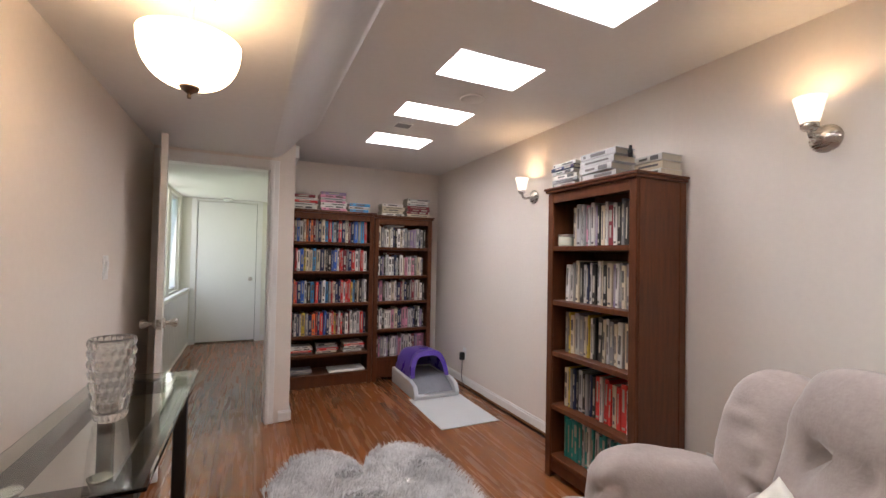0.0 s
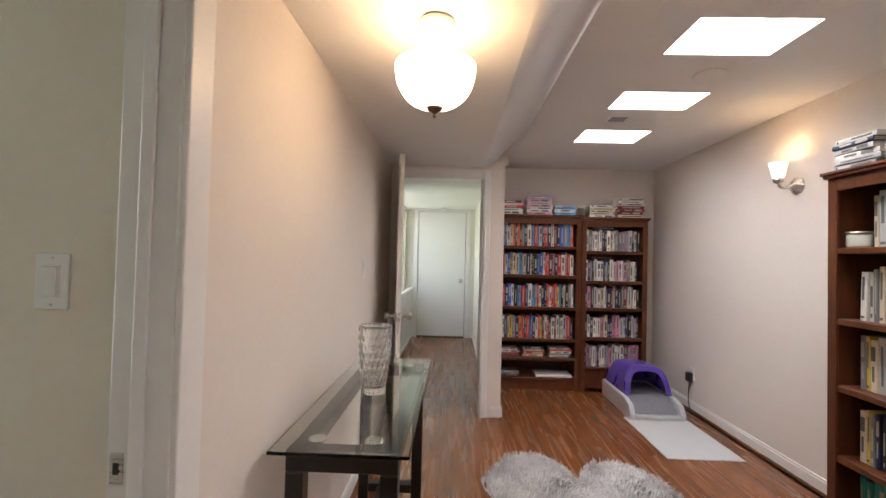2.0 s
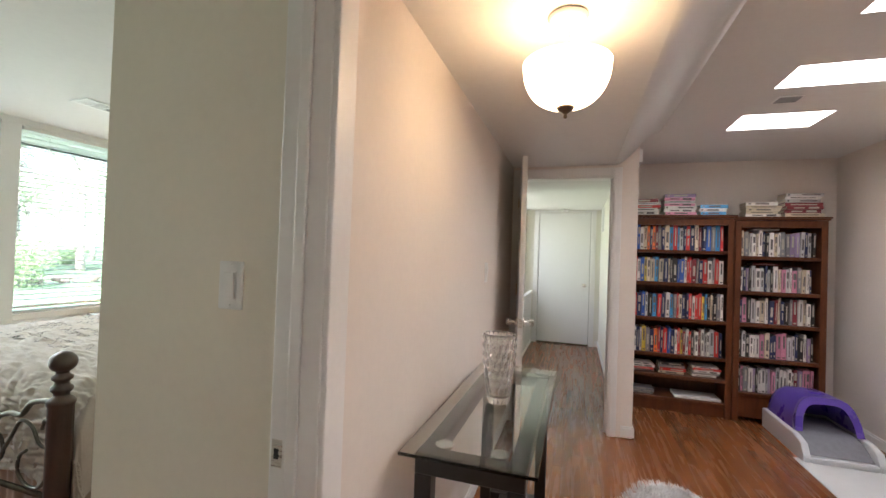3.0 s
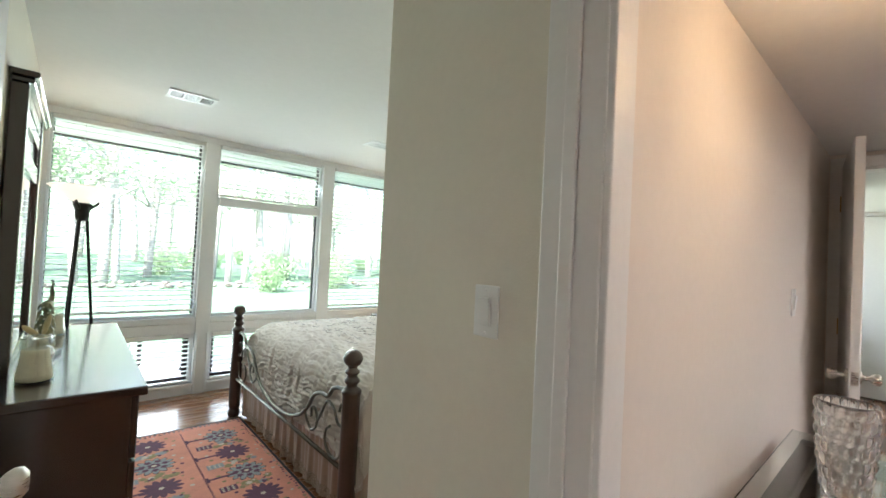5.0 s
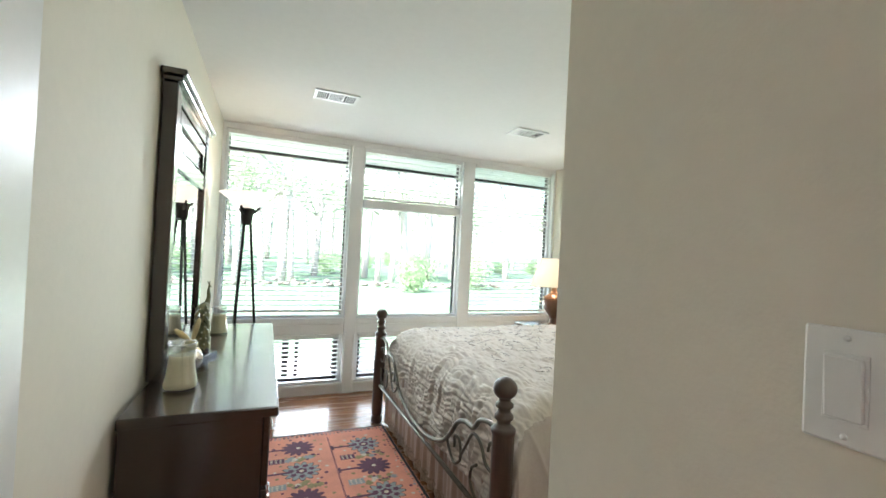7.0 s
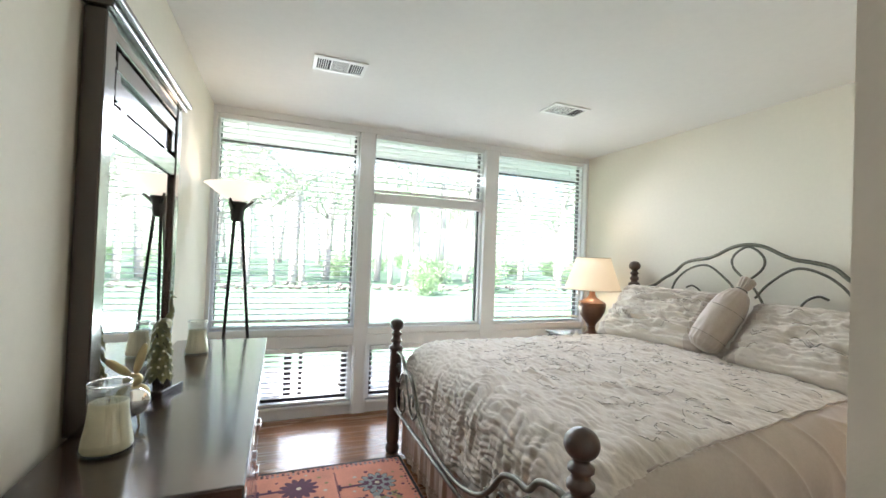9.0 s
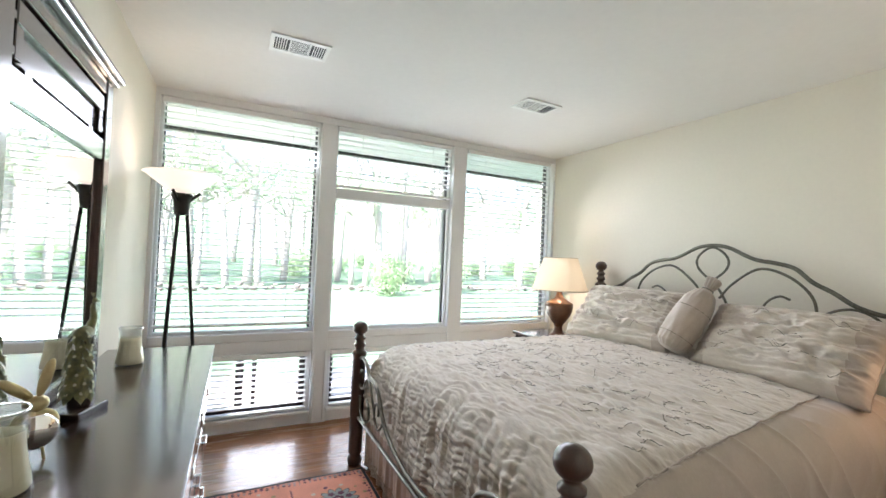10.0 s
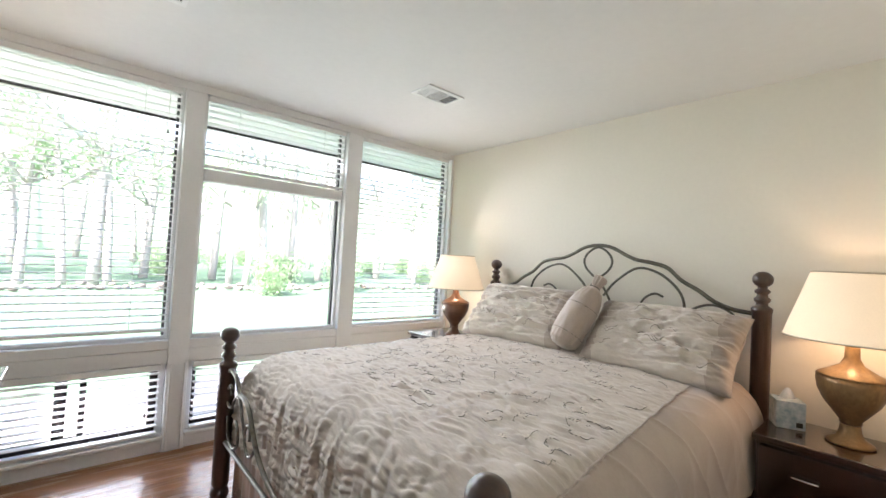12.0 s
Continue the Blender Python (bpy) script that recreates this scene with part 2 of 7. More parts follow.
def oak(name, light, dark, spread, island=False):
    """Varnished plain-sawn oak: long cathedral figure, fine pores, and a tone of its own for each strip."""
    m = mat(name, light, 0.27, scale=3, fine=9, color2=dark, stretch=(12, 0.7, 12), bump=0.05, bump_scale=5, coat=0.3,
            per_object=0.0 if island else spread, per_island=spread if island else 0.0)
    nt = m.node_tree
    L = nt.links.new
    tc = next(n for n in nt.nodes if n.type == 'TEX_COORD')
    mp = next(n for n in nt.nodes if n.type == 'MAPPING')
    ramp = next(n for n in nt.nodes if n.type == 'VALTORGB')
    # each strip is cut from another place in the tree
    oi = nt.nodes.new("ShaderNodeObjectInfo")
    far = nt.nodes.new("ShaderNodeVectorMath")
    far.operation = 'MULTIPLY'
    far.inputs[1].default_value = (3.0, 57.0, 11.0)
    L(oi.outputs["Random"], far.inputs[0])
    off = nt.nodes.new("ShaderNodeVectorMath")
    L(tc.outputs["Object"], off.inputs[0])
    L(far.outputs[0], off.inputs[1])
    L(off.outputs[0], mp.inputs["Vector"])
    sq = nt.nodes.new("ShaderNodeMapping")
    sq.inputs["Scale"].default_value = (1.0, 0.07, 1.0)
    L(off.outputs[0], sq.inputs["Vector"])
    wv = nt.nodes.new("ShaderNodeTexWave")
    wv.bands_direction = 'X'
    wv.inputs["Scale"].default_value, wv.inputs["Distortion"].default_value = 24.0, 5.0
    wv.inputs["Detail"].default_value, wv.inputs["Detail Scale"].default_value = 2.0, 0.55
    L(sq.outputs[0], wv.inputs["Vector"])
    old = ramp.inputs[0].links[0].from_socket
    mx = nt.nodes.new("ShaderNodeMix")
    mx.inputs[0].default_value = 0.26
    L(old, mx.inputs[2])
    L(wv.outputs["Fac"], mx.inputs[3])
    L(mx.outputs[0], ramp.inputs[0])
    return m


M_oak = oak("oak_strip", (0.235, 0.084, 0.025), (0.185, 0.064, 0.020), 0.20)
M_oak_j = oak("oak_strip_joined", (0.235, 0.084, 0.025), (0.185, 0.064, 0.020), 0.20, True)
M_oak_bed = oak("oak_strip_bedroom", (0.25, 0.115, 0.050), (0.175, 0.075, 0.032), 0.14)
M_gap = mat("floor_joint_and_gap_shade", (0.03, 0.014, 0.008), 0.8)
M_shelf = mat("espresso_brown_wood", (0.115, 0.034, 0.011), 0.42, spec=0.3, var=0.2, scale=4, fine=60, stretch=(10, 10, 1), bump=0.05, coat=0.08)
M_dark = mat("dark_espresso_wood", (0.034, 0.016, 0.010), 0.23, var=0.15, scale=4, fine=50, stretch=(1, 8, 8), bump=0.03, coat=0.9)
M_black_wood = mat("black_brown_wood", (0.014, 0.010, 0.008), 0.4, var=0.15, scale=5, bump=0.05)
M_post = mat("dark_bronze_wood", (0.060, 0.032, 0.021), 0.33, var=0.15, scale=6, fine=60, stretch=(8, 8, 1), bump=0.06, coat=0.25)
M_iron = mat("pewter_iron", (0.16, 0.15, 0.12), 0.42, metal=0.75, var=0.2, scale=12, fine=90, bump=0.15, bump_scale=90)
M_black_metal = mat("black_bronze_metal", (0.03, 0.027, 0.025), 0.42, metal=0.6, var=0.1, scale=12)
M_chrome = mat("satin_chrome", (0.75, 0.73, 0.70), 0.16, metal=1.0, var=0.03)
M_nickel = mat("brushed_nickel", (0.62, 0.58, 0.53), 0.28, metal=1.0, var=0.05, scale=20, stretch=(1, 1, 10))
M_brass = mat("aged_brass", (0.55, 0.40, 0.20), 0.35, metal=1.0, var=0.08)
M_glass = glass("clear_glass", (0.97, 0.99, 0.98))
M_crystal = mat("cut_crystal", (0.98, 0.98, 0.97), 0.02, var=0.0, transmission=0.95)
M_table_glass = glass("green_tinted_glass", (0.90, 0.96, 0.93))
M_pane = thin_glass("window_glass", gloss=0.02)


def leaf_material(name, color, color2):
    """Thin young leaves that also glow with the light from behind them."""
    m = mat(name, color, 0.6, scale=0.7, fine=8, color2=color2)
    nt = m.node_tree
    p = nt.nodes["Principled BSDF"]
    tl = nt.nodes.new("ShaderNodeBsdfTranslucent")
    nt.links.new(p.inputs["Base Color"].links[0].from_socket, tl.inputs[0])
    mx = nt.nodes.new("ShaderNodeMixShader")
    mx.inputs[0].default_value = 0.5
    nt.links.new(p.outputs[0], mx.inputs[1])
    nt.links.new(tl.outputs[0], mx.inputs[2])
    nt.links.new(mx.outputs[0], nt.nodes["Material Output"].inputs[0])
    return m


def frosted(name, color):
    m = bpy.data.materials.new(name)
    m.use_nodes = True
    nt = m.node_tree
    nt.nodes.remove(nt.nodes["Principled BSDF"])
    tl = nt.nodes.new("ShaderNodeBsdfTranslucent")
    tl.inputs[0].default_value = (*color, 1)
    nt.links.new(tl.outputs[0], nt.nodes["Material Output"].inputs[0])
    return m


M_acrylic = frosted("frosted_acrylic", (0.85, 0.86, 0.86))
M_mirror = mat("mirror_silver", (0.93, 0.94, 0.94), 0.02, metal=1.0, var=0.0)
M_plastic = mat("white_plastic", (0.80, 0.80, 0.78), 0.35, var=0.01)
M_blind = mat("white_blind_slat", (0.84, 0.85, 0.85), 0.45, var=0.02, scale=4)
M_winframe = mat("white_window_paint", (0.80, 0.81, 0.81), 0.4, var=0.02, scale=4, bump=0.05)
M_sash = mat("grey_bronze_sash", (0.11, 0.11, 0.115), 0.5, metal=0.2, var=0.06)
M_black = mat("black_rubber", (0.012, 0.012, 0.012), 0.55)

# ---- structure ----
XL, XR, YB, YS, YD = -0.67, 2.0, 4.92, -1.4, 3.82   # den: west wall, east wall, north wall, south wall, hall-door wall
ZC = 2.295                                         # den ceiling
WX, MY, HY, BZ, EX = -4.66, 0.29, 3.675, 2.35, -1.405  # bedroom: window wall, mirror wall, head wall, ceiling, east wall
PY = 1.207                                         # passage wall with the light switch
HZ, HE = 2.10, 7.23                                # hall ceiling, hall end wall
J0, J1 = 0.41, 1.16                                # bedroom doorway


def wall(name, boxes, material, label="painted plaster wall"):
    bm = bmesh.new()
    for b in boxes:
        box(bm, *b)
    return tagged(part(name, bm, material), label, "wall", kind="structure")


wall("wall_den_west", [(-0.73, YS, 0, XL, J0 - 0.02, 2.40), (-0.73, J0 - 0.02, 2.03, XL, J1 + 0.02, 2.40), (-0.73, J1 + 0.02, 0, XL, 3.94, 2.40)], M_den_wall,
     "warm white painted plaster wall of the study")
wall("wall_passage_east", [(-0.79, MY, 0, -0.73, J0 - 0.02, BZ), (-0.79, J0 - 0.02, 2.03, -0.73, J1 + 0.02, BZ), (-0.79, J1 + 0.02, 0, -0.73, PY, BZ)], M_bed_wall,
     "cream painted wall around the bedroom doorway")
wall("wall_hall_door", [(XL, YD, 0, -0.615, YD + 0.12, 2.40), (-0.615, YD, 1.975, 0.105, YD + 0.12, 2.40), (0.105, YD, 0, 0.27, YD + 0.12, 2.40)], M_den_wall,
     "warm white painted wall with the hall doorway")
wall("wall_alcove", [(0.19, YD + 0.12, 0, 0.27, YB, 2.40)], M_den_wall, "warm white painted side wall of the book alcove")
wall("wall_den_north", [(0.19, YB, 0, XR + 0.12, YB + 0.12, 2.40)], M_den_wall, "warm white painted wall behind the bookcases")
wall("wall_den_east", [(XR, YS, 0, XR + 0.12, YB, 2.40)], M_den_wall, "warm white painted wall with two lit sconces")
wall("wall_den_south", [(-0.73, YS - 0.12, 0, XR + 0.12, YS, 2.40)], M_den_wall, "plain painted wall closing the study")
wall("wall_hall_east", [(0.19, YB + 0.12, 0, 0.31, HE + 0.12, 2.3)], M_hall_wall, "off-white painted hall wall")
wall("wall_hall_north", [(-1.05, HE, 0, -0.75, HE + 0.12, 2.3), (-0.75, HE, 2.07, 0.06, HE + 0.12, 2.3), (0.06, HE, 0, 0.19, HE + 0.12, 2.3)], M_hall_wall,
     "off-white painted hall end wall")
# unseen panel, added only to keep outside light from leaking round the end door
wall("wall_behind_end_door", [(-0.85, HE + 0.12, 0, 0.12, HE + 0.2, 2.2)], M_hall_wall, "unseen panel added to stop light round the end door")
wall("wall_stair", [(-1.05, 3.94, 0, -0.93, 5.35, 2.3), (-1.05, 5.35, 0, -0.93, 7.23, 0.80), (-1.05, 5.35, 2.06, -0.93, 7.23, 2.3),
                    (-1.05, 6.16, 0.80, -0.93, 6.36, 2.06), (-1.05, 7.05, 0.80, -0.93, 7.23, 2.06)], M_hall_wall, "off-white stairwell wall with tall window openings")
wall("wall_stair_south", [(-1.15, 3.82, 0, -0.73, 3.94, 2.3)], M_hall_wall, "off-white painted hall wall")
wall("wall_passage", [(EX, PY, 0, -0.73, PY + 0.12, BZ)], M_bed_wall, "cream painted passage wall with a light switch")
wall("wall_bedroom_east", [(EX, PY + 0.12, 0, EX + 0.12, HY, BZ)], M_bed_wall, "cream painted bedroom wall")
wall("wall_bedroom_head", [(WX - 0.18, HY, 0, EX + 0.12, HY + 0.12, BZ + 0.1)], M_bed_wall, "cream painted wall behind the bed head")
wall("wall_bedroom_mirror", [(WX - 0.18, MY - 0.12, 0, -0.73, MY, BZ + 0.1)], M_bed_wall, "cream painted wall behind the dresser")

# den ceiling: flat field pierced by six skylights, the two southern ones unseen and added for light, and a slope that
# falls to the west wall
SKY_X0, SKY_X1 = 0.845, 1.34
SKY_Y = [(-0.17, 0.14), (0.57, 0.88), (1.31, 1.62), (2.07, 2.375), (2.825, 3.105), (3.555, 3.885)]
bm = bmesh.new()
box(bm, 0.41, YS, ZC, SKY_X0, YB, ZC + 0.12)
box(bm, SKY_X1, YS, ZC, XR + 0.1, YB, ZC + 0.12)
prev = YS
for a, b in SKY_Y:
    box(bm, SKY_X0, prev, ZC, SKY_X1, a, ZC + 0.12)
    prev = b
box(bm, SKY_X0, prev, ZC, SKY_X1, YB, ZC + 0.12)
low, rise = 2.058, ZC - 2.058
prof = [(-0.70, low)] + [(0.10 + 0.31 * k / 14, low + rise * (k / 14) ** 2 * (3 - 2 * k / 14)) for k in range(15)] + [(0.41, ZC + 0.12), (-0.70, ZC + 0.12)]
ends = [[bm.verts.new((x, y, z)) for x, z in prof] for y in (YS, YD)]
bm.faces.new(ends[0])
bm.faces.new(ends[1][::-1])
for i in range(len(prof)):
    j = (i + 1) % len(prof)
    bm.faces.new((ends[0][i], ends[1][i], ends[1][j], ends[0][j])).smooth = 0 < i < 15
box(bm, 0.27, YD, ZC, 0.41, YB, ZC + 0.12)
tagged(part("ceiling_den", bm, M_ceil), "white painted ceiling with skylight openings and a sloping side", "ceiling", kind="structure")
tagged(part("ceiling_bedroom", new_box(WX - 0.18, MY - 0.12, BZ, -0.73, HY + 0.12, BZ + 0.1), M_ceil), "flat white painted bedroom ceiling", "ceiling", kind="structure")
# added dark sheet: blocks light under the end door and paints its gap as shade
tagged(part("door_backing", new_box(-0.775, HE + 0.06, 0.0, 0.045, HE + 0.119, 2.06), M_gap), "added dark sheet that gives the hall door its shaded gap", "backing", kind="structure")
tagged(part("ceiling_hall", new_box(-1.15, YD + 0.12, HZ, 0.31, HE + 0.12, HZ + 0.1), M_ceil), "flat white painted hall ceiling", "ceiling", kind="structure")

for i, (a, b) in enumerate(SKY_Y):
    fr = bmesh.new()
    x0, x1 = SKY_X0, SKY_X1
    for q in ((x0 - 0.03, a - 0.03, x1 + 0.03, a), (x0 - 0.03, b, x1 + 0.03, b + 0.03), (x0 - 0.03, a, x0, b), (x1, a, x1 + 0.03, b)):
        box(fr, q[0], q[1], ZC + 0.122, q[2], q[3], ZC + 0.17)
    w = tagged(part("skylight_%d" % (i + 1), fr, M_trim), "small white-framed rectangular skylight set in the ceiling", "skylight", "skylights in the study ceiling", "structure")
    pn = part("pane", new_box(x0 - 0.02, a - 0.02, ZC + 0.172, x1 + 0.02, b + 0.02, ZC + 0.178), M_acrylic, w, "frosted acrylic pane")

# floors: a dark bed under the strips
tagged(part("floor_den", new_box(-0.73, YS - 0.12, -0.12, XR + 0.12, HE + 0.12, -0.012), M_gap), "polished reddish-brown oak strip floor", "floor", kind="structure")
tagged(part("floor_bedroom", new_box(WX - 0.18, MY - 0.12, -0.12, -0.73, HY + 0.12, -0.012), M_gap), "polished brown oak strip floor", "floor", kind="structure")
tagged(part("floor_stair", new_box(-1.15, 3.82, -0.12, -0.73, HE + 0.12, -0.012), M_gap), "oak strip floor edge by the stair rail", "floor", kind="structure")


def baseboard(name, runs, h=0.09, t=0.014):
    """runs: (x0, y0, x1, y1, nx, ny) along the wall face, with the way it faces."""
    bm = bmesh.new()
    for x0, y0, x1, y1, nx, ny in runs:
        a, b = sorted((x0, x1)), sorted((y0, y1))
        def slab(d, z0, z1):
            X = [a[0], a[1]]
            Y = [b[0], b[1]]
            if nx:
                X = sorted((x0, x0 + nx * d))
            if ny:
                Y = sorted((y0, y0 + ny * d))
            box(bm, X[0], Y[0], z0, X[1], Y[1], z1)
        slab(t, 0.012, h - 0.014)
        slab(t * 0.6, h - 0.014, h)
    return tagged(part(name, bm, M_trim), "white painted baseboard", "baseboard", kind="structure")


baseboard("baseboard_den", [(XR, YS, XR, YB, -1, 0), (0.19, YD, 0.27, YD, 0, -1), (0.27, YD - 0.014, 0.27, YB, 1, 0), (0.284, YB, XR - 0.014, YB, 0, -1),
                            (XL, J1 + 0.085, XL, YD, 1, 0), (XL, YS, XL, J0 - 0.085, 1, 0)])
baseboard("baseboard_hall", [(0.19, YD + 0.12, 0.19, HE, -1, 0), (0.13, HE, 0.176, HE, 0, -1), (-0.93, HE, -0.81, HE, 0, -1)])
baseboard("baseboard_bedroom", [(EX, PY, -0.79, PY, 0, -1), (EX, PY, EX, HY, -1, 0), (WX + 0.05, HY, EX, HY, 0, -1), (WX + 0.05, MY, -0.80, MY, 0, 1)])
bm = bmesh.new()
for q in ((XR - 0.03, YS, XR - 0.014, YB), (0.284, YB - 0.03, XR - 0.03, YB - 0.014)):
    box(bm, q[0], q[1], 0.001, q[2], q[3], 0.02, 0.004, 1)
tagged(part("trim_shoe", bm, M_oak_bed), "brown wooden shoe moulding along the wall", "trim", kind="structure")


def casing(name, boxes, label="white painted door casing"):
    bm = bmesh.new()
    for b in boxes:
        box(bm, *b, bevel=0.004, seg=2)
    return tagged(part(name, bm, M_trim), label, "trim", kind="structure")


# hall doorway: casing, jambs
y0 = YD - 0.016
casing("trim_hall_door", [(0.09, y0, 0, 0.155, YD, 2.035), (0.10, y0 - 0.006, 0, 0.12, y0, 2.0), (-0.665, y0, 0, -0.605, YD, 2.035), (-0.605, y0, 1.97, 0.09, YD, 2.035),
                          (0.087, YD, 0, 0.103, YD + 0.12, 1.958), (-0.614, YD, 0, -0.60, YD + 0.12, 1.958), (-0.614, YD, 1.958, 0.103, YD + 0.12, 1.973),
                          (0.075, YD + 0.05, 0, 0.087, YD + 0.085, 1.958)])
# bedroom doorway
x1 = XL + 0.016
casing("trim_bedroom_door", [(XL + 0.0005, J1 + 0.002, 0, x1, J1 + 0.080, 2.028), (XL, J0 - 0.075, 0, x1, J0 - 0.006, 2.028),
                             (-0.79, J1, 0, XL + 0.003, J1 + 0.018, 2.02), (-0.79, J0 - 0.018, 0, XL + 0.003, J0, 2.02), (-0.79, J0, 2.0, XL, J1, 2.02),
                             (-0.745, J1 - 0.008, 0, -0.715, J1, 2.0), (-0.745, J0, 0, -0.715, J0 + 0.012, 2.0),
                             (-0.806, J0 - 0.075, 0, -0.79, J0 - 0.006, 2.07)])
# hall end door
casing("trim_hall_end_door", [(-0.81, HE - 0.014, 0, -0.745, HE, 2.095), (0.06, HE - 0.014, 0, 0.12, HE, 2.095), (-0.745, HE - 0.014, 2.06, 0.06, HE, 2.095),
                              (-0.75, HE, 0, -0.735, HE + 0.1, 2.06), (0.045, HE, 0, 0.06, HE + 0.1, 2.06)])


def door_knob(parent, x, y, z, ny):
    bm = bmesh.new()
    m = Matrix.Rotation(radians(90 if ny < 0 else -90), 4, 'X')
    lathe(bm, [(0.030, 0.0), (0.032, 0.004), (0.026, 0.010), (0.012, 0.014), (0.011, 0.034), (0.020, 0.042), (0.027, 0.054), (0.026, 0.066), (0.016, 0.074), (0.0, 0.075)],
          (x, y, z), 20, m)
    return part("door_knob", bm, M_nickel, parent, "round satin nickel knob with rosette")


# hall door, open into the study; local x runs from hinge to latch
d = tagged(new("door_1"), "open white flush hall door seen edge-on", "door", kind="structure")
d.matrix_world = pose(-0.595, YD - 0.02, 0, 0, 0, -81.5)
part("door_leaf", new_box(0, -0.018, 0.012, 0.67, 0.018, 1.985, 0.003, 1), M_door, d)
door_knob(d, 0.61, 0.018, 0.895, 1)
door_knob(d, 0.61, -0.018, 0.895, -1)
part("latch_plate", new_box(0.67, -0.012, 0.865, 0.672, 0.012, 0.925), M_nickel, d, "small nickel latch plate")
for z in (0.2, 1.02, 1.72):
    part("hinge", new_box(-0.012, -0.024, z, 0.006, -0.019, z + 0.09), M_brass, d, "aged brass butt hinge")

# bedroom door, swung back against the mirror wall
d = tagged(new("door_2"), "open white semi-gloss bedroom door folded back", "door", kind="structure")
d.matrix_world = pose(-0.80, 0.385, 0, 0, 0, 180 + 1.0)
part("door_leaf", new_box(0, -0.018, 0.012, 0.635, 0.018, 2.0, 0.003, 1), M_door, d)
door_knob(d, 0.575, -0.018, 0.90, -1)
for z in (0.2, 1.0, 1.75):
    part("hinge", new_box(-0.010, -0.024, z, 0.006, -0.019, z + 0.09), M_nickel, d, "satin nickel butt hinge")

# hall end door, shut
d = tagged(new("door_3"), "closed plain white flush door at the hall end", "door", kind="structure")
part("door_leaf", new_box(-0.73, HE + 0.008, 0.022, 0.04, HE + 0.045, 2.055, 0.003, 1), M_door, d)
door_knob(d, -0.03, HE + 0.008, 0.93, -1)

# strike plate on the bedroom jamb
bm = new_box(-0.782, J1 - 0.0025, 0.845, -0.755, J1 - 0.0002, 0.905, 0.001, 1)
s = tagged(part("strike_plate", bm, M_nickel), "nickel strike plate let into the door jamb", "strike plate", kind="structure")
# thin black block on the plate; its colour gives the shade of the latch recess
part("latch_hole", new_box(-0.774, J1 - 0.0042, 0.864, -0.763, J1 - 0.0027, 0.886), M_black, s, "thin black block painted as the shaded latch recess")

# bedroom window wall: posts, rails, panes and sills
TOP, SILL, SILL2, LOW = 2.300, 0.70, 0.55, 0.11
PANES = [(0.315, 1.362), (1.478, 2.512), (2.645, 3.65)]
bm = bmesh.new()
box(bm, WX - 0.14, MY, TOP, WX + 0.02, HY, BZ)
box(bm, WX - 0.14, MY, 0, WX - 0.0, HY, LOW - 0.03)
box(bm, WX - 0.14, MY, 0, WX + 0.02, 0.315, TOP)
box(bm, WX - 0.14, 3.65, 0, WX + 0.02, HY, TOP)
tagged(part("wall_window_frame", bm, M_winframe), "white painted timber head and base of the window wall", "window frame", kind="structure")
bm = bmesh.new()
for a, b in ((1.362, 1.478), (2.512, 2.645)):
    box(bm, WX - 0.14, a, 0.0, WX + 0.02, b, TOP, 0.004, 1)
    box(bm, WX + 0.02, a + 0.012, 0.012, WX + 0.033, a + 0.024, SILL2, 0.003, 1)
    box(bm, WX + 0.02, b - 0.024, 0.012, WX + 0.033, b - 0.012, SILL2, 0.003, 1)
tagged(part("trim_window_posts", bm, M_winframe), "white painted posts between the tall panes", "window post", kind="structure")
